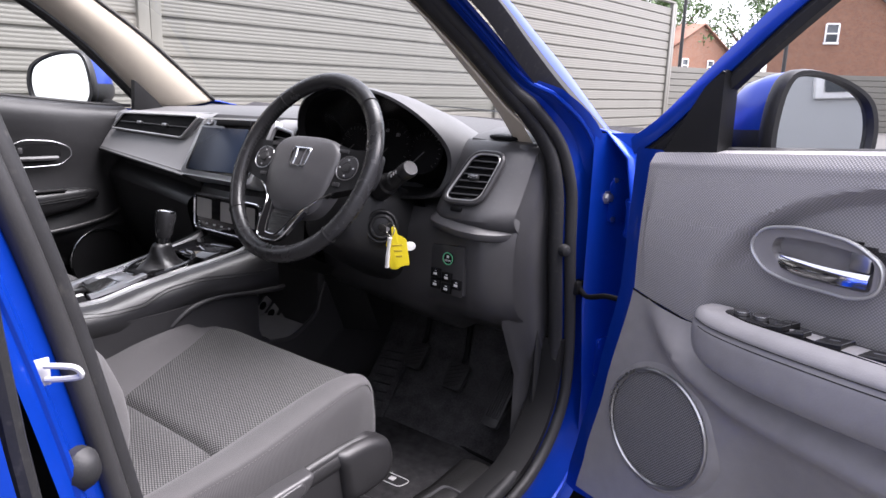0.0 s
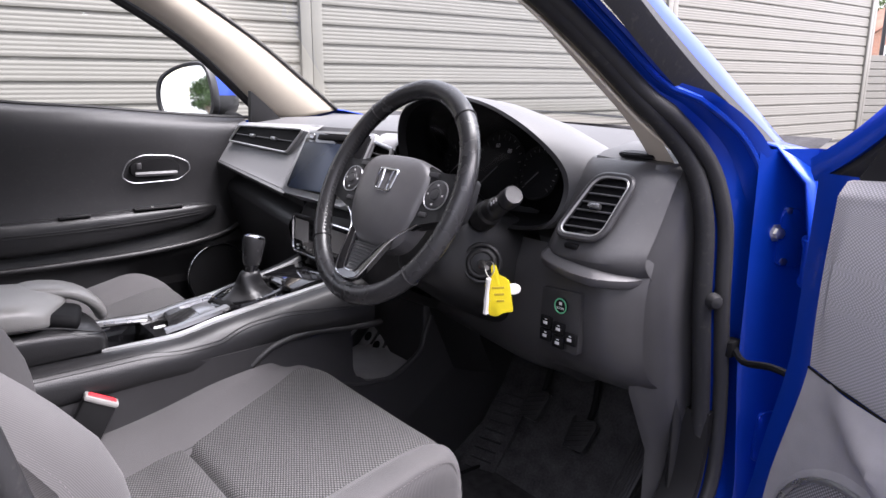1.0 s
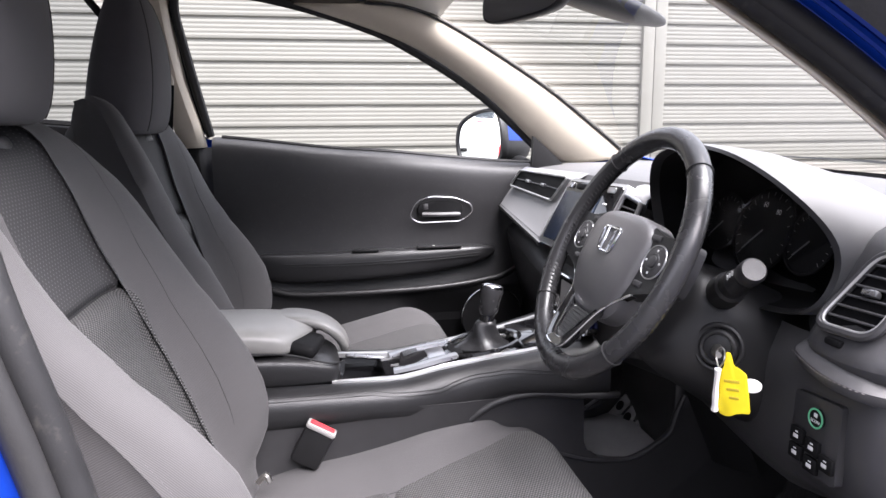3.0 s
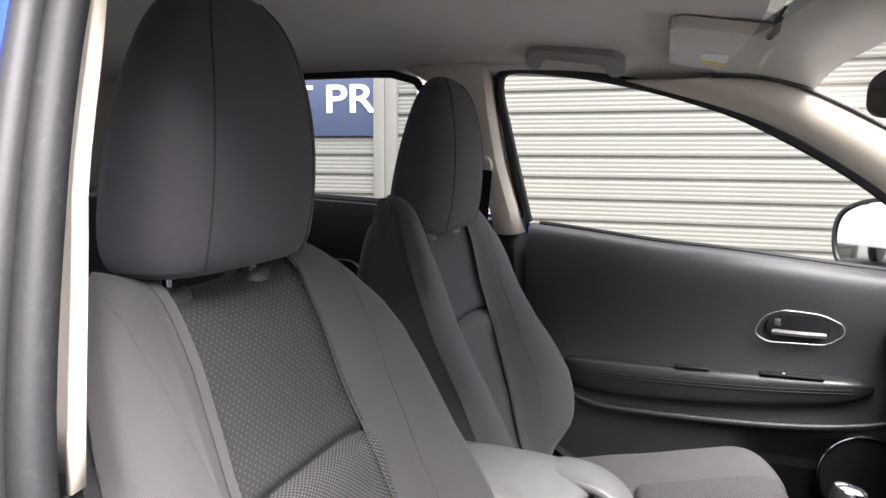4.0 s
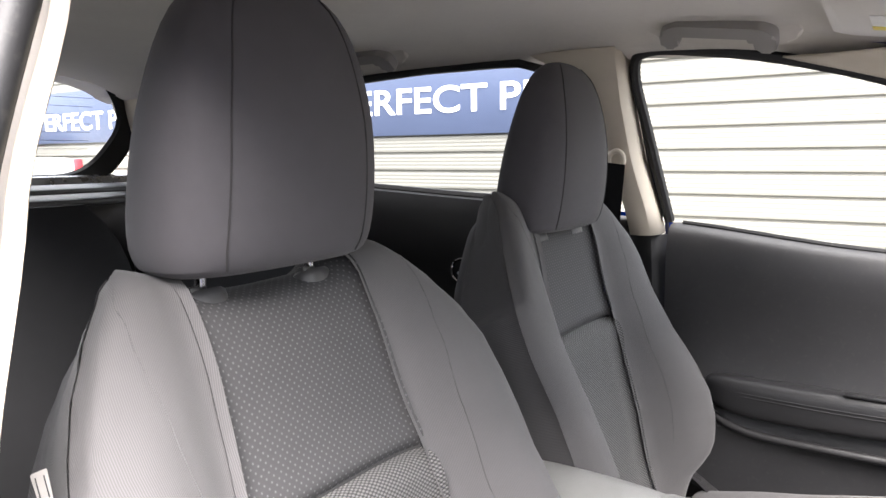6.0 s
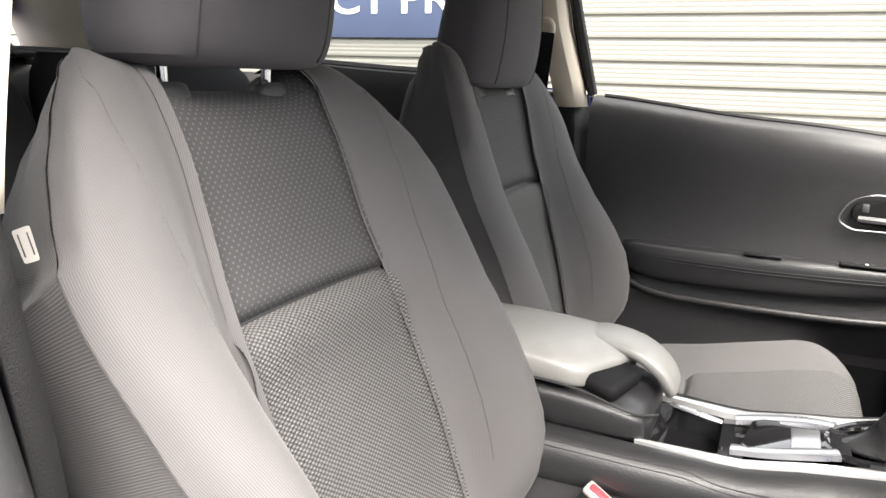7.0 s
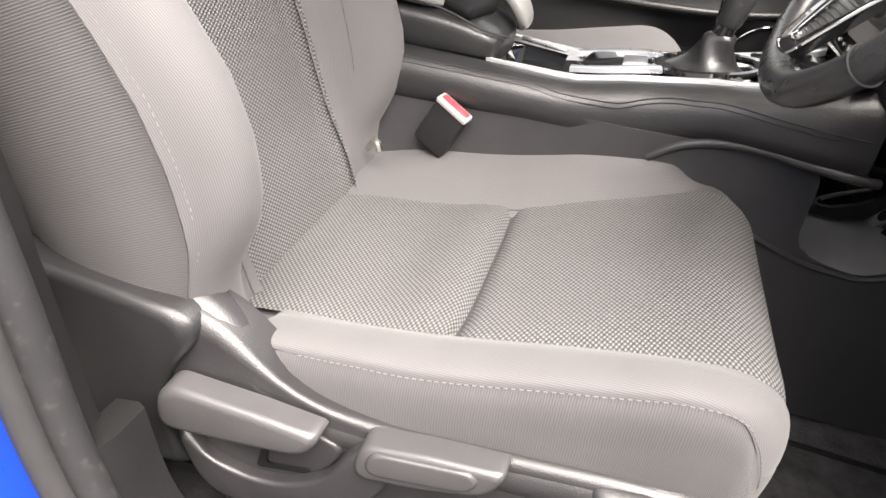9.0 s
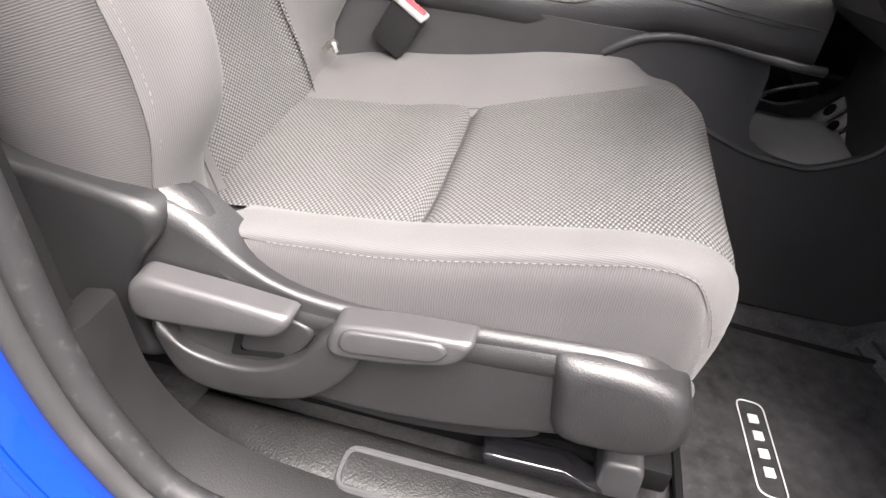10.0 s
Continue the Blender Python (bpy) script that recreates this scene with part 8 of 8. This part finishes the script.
for k, d in ((0.25, -0.040), (0.70, -0.034), (0.95, -0.020), (1.0, -0.008), (1.0, 0.0), (0.97, 0.003)):
    rows.append([rmx @ Vector((x * k, y * k, d)) for x, y in oval(0.118, 0.035, 40, 3.4)])
bm = B()
loft(bm, rows)
part("mirror_shell", bm, M_PLASTIC, rv)
bm = B()
bm.faces.new([bm.verts.new(rmx @ Vector((x * 0.93, y * 0.88, 0.0042))) for x, y in oval(0.118, 0.035, 40, 3.4)])
part("mirror_glass", bm, material("tinted_mirror", (0.30, 0.31, 0.33), 0.02, metal=1.0, vary=0.0), rv, "dark tinted mirror glass")
bm = B()
rows = []
for y, z, rx, rz in ((0.835, 1.455, 0.030, 0.016), (0.86, 1.442, 0.050, 0.024), (0.92, 1.418, 0.058, 0.030), (1.00, 1.388, 0.056, 0.026), (1.08, 1.362, 0.046, 0.020), (1.14, 1.345, 0.028, 0.012), (1.155, 1.342, 0.010, 0.006)):
    rows.append([(-0.01 + x, y, z + q) for x, q in oval(rx, rz, 24, 2.6)])
loft(bm, rows)
part("sensor_housing", bm, M_PLASTIC, rv, "long dark sensor housing", sub=1)
bm = B()
tube(bm, [(0.0, 0.895, 1.415), (0.02, 0.875, 1.385)], 0.010, 10)
part("arm", bm, M_PLASTIC, rv)
# seat belt on the passenger pillar
sb = thing("seat_belt", (-0.60, 0.14, 1.26), "black seat belt hanging from a cream guide on the pillar", "seat belt")
bm = B()
tube(bm, [(-0.628, 0.122 + 0.017 * math.cos(a), 1.262 + 0.020 * math.sin(a)) for a in [2 * math.pi * i / 20 for i in range(20)]], 0.006, 8, closed=True)
part("guide", bm, M_PILLAR, sb)
bm = B()
ribbon(bm, cr([(-0.615, 0.125, 1.255), (-0.640, 0.105, 1.05), (-0.655, 0.10, 0.7), (-0.66, 0.11, 0.42)], 5), [(-0.022, -0.0008), (0.022, -0.0008), (0.022, 0.0008), (-0.022, 0.0008)], (1, 0, 0))
part("webbing", bm, M_BLACK, sb)

# ---- yard outside ----
gr_ = B()
sheet(gr_, [[(x, y, 0.0) for x in (-400, -60, -10, 10, 60, 400)] for y in (-400, -60, -10, 10, 60, 400)])
gd = part("ground", gr_, M_TARMAC)
tagged(gd, "grey tarmac yard", "ground", kind="structure")


def fence_profile(z0, z1, step=0.18):
    pts = []
    z = z0
    while z + step <= z1 + 1e-6:
        pts += [(-0.020, z), (-0.020, z + 0.020), (0.0, z + 0.031)]
        for k in range(4):
            a = z + 0.036 + k * 0.036
            pts += [(0.0, a), (0.0024, a + 0.007), (0.0024, a + 0.021), (0.0, a + 0.029)]
        pts += [(0.0, z + 0.178)]
        z += step
    return pts


FX = -5.0
fence = thing("fence", (FX, 0, 0), "tall white profiled-steel fence with wide posts", "fence", kind="structure")
prof = fence_profile(0.02, 3.0)
POSTS = [-13.2, -7.6, -2.02, 3.607, 9.3, 15.9]
for a, b in zip(POSTS, POSTS[1:]):
    bm = B()
    sheet(bm, [[(FX + px, y, pz) for px, pz in prof] for y in (a + 0.115, (a + b) / 2, b - 0.115)])
    part("fence_panel", bm, M_FENCE, fence)
for y in POSTS:
    bm = B()
    for dy in (-0.058, 0.058):
        rbox(bm, (FX + 0.0, y + dy, 1.5), (0.08, 0.112, 3.0), 0.006)
    part("fence_post", bm, M_FENCE, fence)
bm = B()
rbox(bm, (FX, 1.3, 3.02), (0.10, 29.2, 0.04), 0.008)
part("fence_cap", bm, M_FENCE, fence)
# lower fence further on
lf = thing("low_fence", (-5.2, 22, 0), "lower white profiled-steel fence in the distance", "fence", kind="structure")
prof2 = fence_profile(0.02, 1.84)
for (x0, y0), (x1, y1) in (((-6.9, 19.0), (-4.6, 26.0)), ((-4.6, 26.0), (6.0, 31.0))):
    bm = B()
    d = Vector((x1 - x0, y1 - y0, 0)).normalized()
    nrm = Vector((d.y, -d.x, 0))
    sheet(bm, [[Vector((x0 + (x1 - x0) * t, y0 + (y1 - y0) * t, 0)) + nrm * px + Vector((0, 0, pz)) for px, pz in prof2] for t in (0, 0.5, 1)])
    part("fence_panel", bm, M_FENCE, lf)
    bm = B()
    rbox(bm, (x1, y1, 0.95), (0.12, 0.12, 1.9), 0.01)
    part("fence_post", bm, M_FENCE, lf)


# signs
def lettering(txt, size, bold=0.004):
    cu = bpy.data.curves.new("letters", "FONT")
    cu.body, cu.size, cu.offset, cu.extrude = txt, size, bold, 0.003
    tmp = bpy.data.objects.new("letters", cu)
    me = bpy.data.meshes.new_from_object(tmp)
    bpy.data.objects.remove(tmp)
    return me


def sign(y0, y1, z0, z1, name, label, word_y):
    s = thing(name, (FX + 0.02, (y0 + y1) / 2, z0), label, "sign", "fence signs")
    bm = B()
    rbox(bm, (FX + 0.022, (y0 + y1) / 2, (z0 + z1) / 2), (0.012, y1 - y0, z1 - z0), 0.003)
    part("board", bm, M_SIGN, s)
    for word, y_at, width in (("PERFECT", word_y, 1.834), ("PR", word_y + 1.978, 0.50)):
        me = lettering(word, 0.36)
        xs_ = [v.co.x for v in me.vertices]
        k = width / (max(xs_) - min(xs_))
        bm = B()
        bm.from_mesh(me)
        bm.transform(frame_of((FX + 0.031, y_at, 1.690), (0, 1, 0), (0, 0, 1)) @ Matrix.Diagonal((k, 1.0, 1, 1)) @ Matrix.Translation((-min(xs_), 0, 0)))
        part("lettering", bm, M_SIGNW, s, "white capital letters")
    for k2, (mat2, zc) in enumerate(((M_PINK, 1.985), (M_SIGNW, 1.70))):
        bm = B()
        for i in range(5):
            rbox(bm, (FX + 0.030, word_y - 1.70 + 0.285 * i, zc), (0.004, 0.20, 0.22), 0.001)
            rbox(bm, (FX + 0.0315, word_y - 1.70 + 0.285 * i, zc - 0.03), (0.004, 0.07, 0.16), 0.001)
        part("logo_shape", bm, mat2, s)


sign(-6.75, -2.08, 1.475, 2.20, "sign", "navy blue sign board with white capitals on the fence", -4.585)
sign(-13.05, -8.10, 1.50, 2.25, "sign", "navy blue sign board with pink and white shapes", -10.92)
bm = B()
rbox(bm, (FX + 0.02, -1.63, 1.815), (0.004, 0.17, 0.23), 0.001)
nt = part("notice", bm, M_WHITE)
tagged(nt, "small white printed notice fixed to the fence", "notice")
bm = B()
rbox(bm, (FX + 0.024, -1.63, 1.79), (0.002, 0.10, 0.07), 0.0005)
part("print", bm, M_SHIELD, nt)
# steel hoop
bm = B()
tube(bm, cr([(-4.3, -3.45, 0.0), (-4.3, -3.45, 0.6), (-4.3, -3.43, 0.88), (-4.3, -3.33, 0.93), (-4.3, -3.0, 0.935), (-4.3, -2.76, 0.932), (-4.3, -2.66, 0.88), (-4.3, -2.63, 0.6), (-4.3, -2.63, 0.0)], 6), 0.018, 10)
hp = part("steel_hoop", bm, M_SHIELD)
tagged(hp, "dark steel hoop barrier standing by the fence", "barrier")

# pick-up parked behind
pk = thing("pickup", (-3.7, -10.5, 0.0), "parked white pick-up truck with red tail lamps", "pickup")
M_WPAINT = material("white_car_paint", (0.62, 0.62, 0.60), 0.3, coat=0.6, vary=0.03)
PX = -3.78
bm = B()
rows = []
for y, z0, z1, hw in ((-9.0, 0.55, 1.27, 0.78), (-9.03, 0.5, 1.29, 0.80), (-10.6, 0.5, 1.30, 0.82), (-12.6, 0.5, 1.25, 0.82), (-13.9, 0.5, 1.10, 0.78), (-14.1, 0.6, 1.0, 0.72)):
    rows.append([(PX + x, y, (z0 + z1) / 2 + z) for x, z in oval(hw, (z1 - z0) / 2, 28, 6)])
loft(bm, rows)
pb = part("body", bm, M_WPAINT, pk)
bm = B()
rows = []
for y, z1, hw in ((-10.45, 1.25, 0.74), (-10.65, 1.66, 0.66), (-10.9, 1.74, 0.64), (-11.9, 1.74, 0.64), (-12.6, 1.25, 0.74)):
    rows.append([(PX + x, y, z) for x, z in ((-hw, 1.20), (-hw, z1 - 0.04), (-hw * 0.9, z1), (hw * 0.9, z1), (hw, z1 - 0.04), (hw, 1.20))])
loft(bm, rows)
part("cab", bm, M_WPAINT, pk)
bm = B()
slab(bm, rounded([(-0.58, 1.30), (0.58, 1.30), (0.52, 1.60), (-0.52, 1.60)], 0.05), frame_of((PX, -10.545, 0), (-1, 0, 0), (0, -0.5, 1)) @ Matrix.Translation((0, 0, 0.02)), 0.02)
part("rear_screen", bm, M_PIANO, pk)
for s in (-1, 1):
    bm = B()
    rbox(bm, (PX + s * 0.73, -9.02, 1.10), (0.12, 0.10, 0.34), 0.03)
    part("tail_lamp", bm, M_RED, pk)
    for y in (-9.9, -13.1):
        bm = B()
        tube(bm, [(PX + s * 0.70, y, 0.36), (PX + s * 0.86, y, 0.36)], 0.36, 24)
        part("wheel", bm, M_RUBBER, pk)
bm = B()
rbox(bm, (PX, -8.985, 1.16), (0.22, 0.02, 0.06), 0.008)
part("tailgate_handle", bm, M_BLACK, pk)
bm = B()
rbox(bm, (PX, -10.62, 1.735), (0.34, 0.03, 0.03), 0.008)
part("brake_lamp", bm, M_RED, pk)

# buildings and trees
M_BRICK = material("brick_wall", (0.24, 0.105, 0.060), 0.85, vary=0.25, scale=3, bump=0.4, bscale=30)
bn, bl_ = M_BRICK.node_tree.nodes, M_BRICK.node_tree.links
tcb, brk = bn.new("ShaderNodeTexCoord"), bn.new("ShaderNodeTexBrick")
brk.inputs["Scale"].default_value = 4.4
brk.inputs["Color1"].default_value = (0.26, 0.115, 0.065, 1)
brk.inputs["Color2"].default_value = (0.19, 0.080, 0.050, 1)
brk.inputs["Mortar"].default_value = (0.26, 0.22, 0.18, 1)
bl_.new(tcb.outputs["UV"], brk.inputs["Vector"])
bl_.new(brk.outputs["Color"], bn["Principled BSDF"].inputs["Base Color"])
M_ROOF = material("dark_slate", (0.085, 0.075, 0.070), 0.8, vary=0.3, scale=6, bump=0.5, bscale=10)
M_TILE = material("brown_tile", (0.20, 0.10, 0.070), 0.85, vary=0.3, scale=6)
M_CREAM = material("cream_render", (0.62, 0.57, 0.46), 0.85, vary=0.08, scale=2)
M_GREYW = material("pale_grey_cladding", (0.40, 0.41, 0.42), 0.6, vary=0.05, scale=1)
M_PANE = material("dark_pane", (0.06, 0.07, 0.08), 0.08, coat=0.5)


def house(name, label, m, w, depth, eaves, ridge, wall, roof, windows):
    """m: origin at the foot of the facade's middle, x along it, y up, z towards the viewer; the gable faces the viewer."""
    h = thing(name, m.translation, label, "house", kind="structure")
    bm = B()
    out = [(-w / 2, 0), (w / 2, 0), (w / 2, eaves), (0, ridge), (-w / 2, eaves)]
    f = [m @ Vector((x, y, 0)) for x, y in out]
    b = [m @ Vector((x, y, -depth)) for x, y in out]
    lay = bm.loops.layers.uv.verify()
    vf, vb = [bm.verts.new(p) for p in f], [bm.verts.new(p) for p in b]
    fc = bm.faces.new(vf)
    for lp, (x, y) in zip(fc.loops, out):
        lp[lay].uv = (x, y)
    bm.faces.new(list(reversed(vb)))
    for i in (0, 1, 4):
        j = (i + 1) % 5
        fc = bm.faces.new((vf[i], vf[j], vb[j], vb[i]))
        for lp, q in zip(fc.loops, ((0, out[i][1]), (0, out[j][1]), (depth, out[j][1]), (depth, out[i][1]))):
            lp[lay].uv = q
    part("wall", bm, wall, h)
    for s in (-1, 1):
        bm = B()
        e0, e1 = Vector((s * (w / 2 + 0.25), eaves - 0.15, 0.2)), Vector((0, ridge + 0.08, 0.2))
        sheet(bm, [[m @ (e0 + Vector((0, 0, -k))), m @ (e1 + Vector((0, 0, -k)))] for k in (0, depth + 0.4)])
        part("roof", bm, roof, h, solid=0.12)
    for x, y, ww, hh in windows:
        bm = B()
        for x0, y0, a, c in ((x, y + hh / 2, ww, 0.10), (x, y - hh / 2, ww + 0.15, 0.12), (x, y, ww, 0.08), (x - ww / 2, y, 0.09, hh), (x + ww / 2, y, 0.09, hh)):
            rbox(bm, m @ Vector((x0, y0, 0.03)), (a, c, 0.10), 0.01, m)
        wn_ = part("window", bm, M_SIGNW, h)
        bm = B()
        rbox(bm, m @ Vector((x, y, 0.0)), (ww, hh, 0.03), 0.005, m)
        part("pane", bm, M_PANE, wn_)
    return h


hmx = frame_of((-7.0, 44.5, 0), (0.98, 0.17, 0), (0, 0, 1))
house("brick_house", "red brick gabled house with a slate roof and white window", hmx, 7.2, 10, 4.6, 7.4, M_BRICK, M_ROOF, [(-0.55, 4.45, 0.62, 1.0)])
house("far_house", "distant brick house with a brown tiled roof", frame_of((-20.2, 60.0, 0), (0.25, 0.97, 0), (0, 0, 1)), 9.0, 7, 4.2, 6.4, M_BRICK, M_TILE, [(-2.0, 3.2, 0.8, 1.0), (1.5, 3.2, 0.8, 1.0)])
house("cream_house", "cream rendered building behind the yard", frame_of((-11.2, -28.0, 0), (-0.9, 0.43, 0), (0, 0, 1)), 12.0, 10, 6.2, 8.0, M_CREAM, M_TILE, [(-3.0, 3.4, 1.0, 1.3), (0.0, 3.4, 1.0, 1.3), (3.0, 3.4, 1.0, 1.3)])
# seen only in a mirror; set near and long to block low sky light
wk = thing("workshop", (12, 9, 0), "pale grey clad workshop building across the yard", "building", kind="structure")
bm = B()
rbox(bm, (14, 9, 3.1), (10, 44, 6.2), 0.05)
part("wall", bm, M_GREYW, wk)
for k in range(6):
    bm = B()
    rbox(bm, (8.98, -8 + 7 * k, 2.6), (0.1, 3.2, 1.6), 0.02)
    wv = part("window", bm, M_SIGNW, wk)
    bm = B()
    rbox(bm, (8.94, -8 + 7 * k, 2.6), (0.06, 3.0, 1.45), 0.01)
    part("pane", bm, M_PANE, wv)
bm = B()
tube(bm, [(-7.6, 23.3, 0), (-7.62, 23.3, 5.0)], [0.07, 0.05], 10)
lp_ = part("lamp_post", bm, M_SHIELD)
tagged(lp_, "grey steel lamp post beyond the fence", "lamp post")
bm = B()
tube(bm, [(-8.35, 38.8, 0), (-8.35, 38.8, 5.6)], [0.11, 0.09], 10)
lp2 = part("lamp_post", bm, M_SHIELD)
tagged(lp2, "grey steel post beside the brick house", "lamp post")

M_LEAF = material("leaves", (0.050, 0.095, 0.026), 0.7, vary=0.35, scale=1.5)
M_BARK = material("bark", (0.09, 0.07, 0.05), 0.95, vary=0.3, scale=8, bump=0.6, bscale=20)


def tree(name, x, y, h, r, seed, label):
    rnd = random.Random(seed)
    t = thing(name, (x, y, 0), label, "tree")
    bm = B()
    tube(bm, [(x, y, 0), (x + 0.1, y, h * 0.3), (x, y + 0.1, h * 0.6)], [r * 0.10, r * 0.07, r * 0.03], 10)
    for k in range(7):
        a = rnd.uniform(0, 6.28)
        z0 = h * rnd.uniform(0.25, 0.5)
        tube(bm, [(x, y, z0), (x + r * 0.35 * math.cos(a), y + r * 0.35 * math.sin(a), z0 + h * 0.15), (x + r * 0.6 * math.cos(a), y + r * 0.6 * math.sin(a), z0 + h * 0.28)], [r * 0.04, r * 0.025, r * 0.01], 6)
    part("trunk", bm, M_BARK, t)
    verts, faces = [], []
    clumps = []
    for k in range(46):
        a, el, q = rnd.uniform(0, 6.283), rnd.uniform(-0.9, 1.5), rnd.uniform(0.45, 1.0)
        clumps.append((x + r * q * math.cos(a) * math.cos(el), y + r * q * math.sin(a) * math.cos(el), h * 0.62 + h * 0.36 * q * math.sin(el), r * rnd.uniform(0.16, 0.30)))
    for cx, cy, cz, cr_ in clumps:
        for k in range(110):
            v = Vector((rnd.gauss(0, 1), rnd.gauss(0, 1), rnd.gauss(0, 0.8))).normalized() * cr_ * rnd.uniform(0.5, 1.05)
            p = Vector((cx, cy, cz)) + v
            s = rnd.uniform(0.10, 0.22)
            e1 = Vector((rnd.gauss(0, 1), rnd.gauss(0, 1), rnd.gauss(0, 1))).normalized()
            e2 = e1.orthogonal().normalized()
            i = len(verts)
            verts += [p - e1 * s, p + e2 * s * 0.5, p + e1 * s, p - e2 * s * 0.5]
            faces.append((i, i + 1, i + 2, i + 3))
    me = bpy.data.meshes.new("crown")
    me.from_pydata(verts, [], faces)
    me.materials.append(M_LEAF)
    ob = new("crown", me)
    ob.parent = t
    ob.matrix_parent_inverse = t.matrix_basis.inverted()


for i, (x, y, h, r) in enumerate(((-24, 62, 11, 4.5), (-17.5, 66, 12, 5.0), (-12, 70, 9, 4.0), (20.5, -14, 8, 3.2), (14, -24, 9, 3.6), (-5.5, 62, 8, 3.5), (-12.6, -88, 6.4, 2.3))):
    tree("tree", x, y, h, r, i + 3, "broad green tree in full leaf")
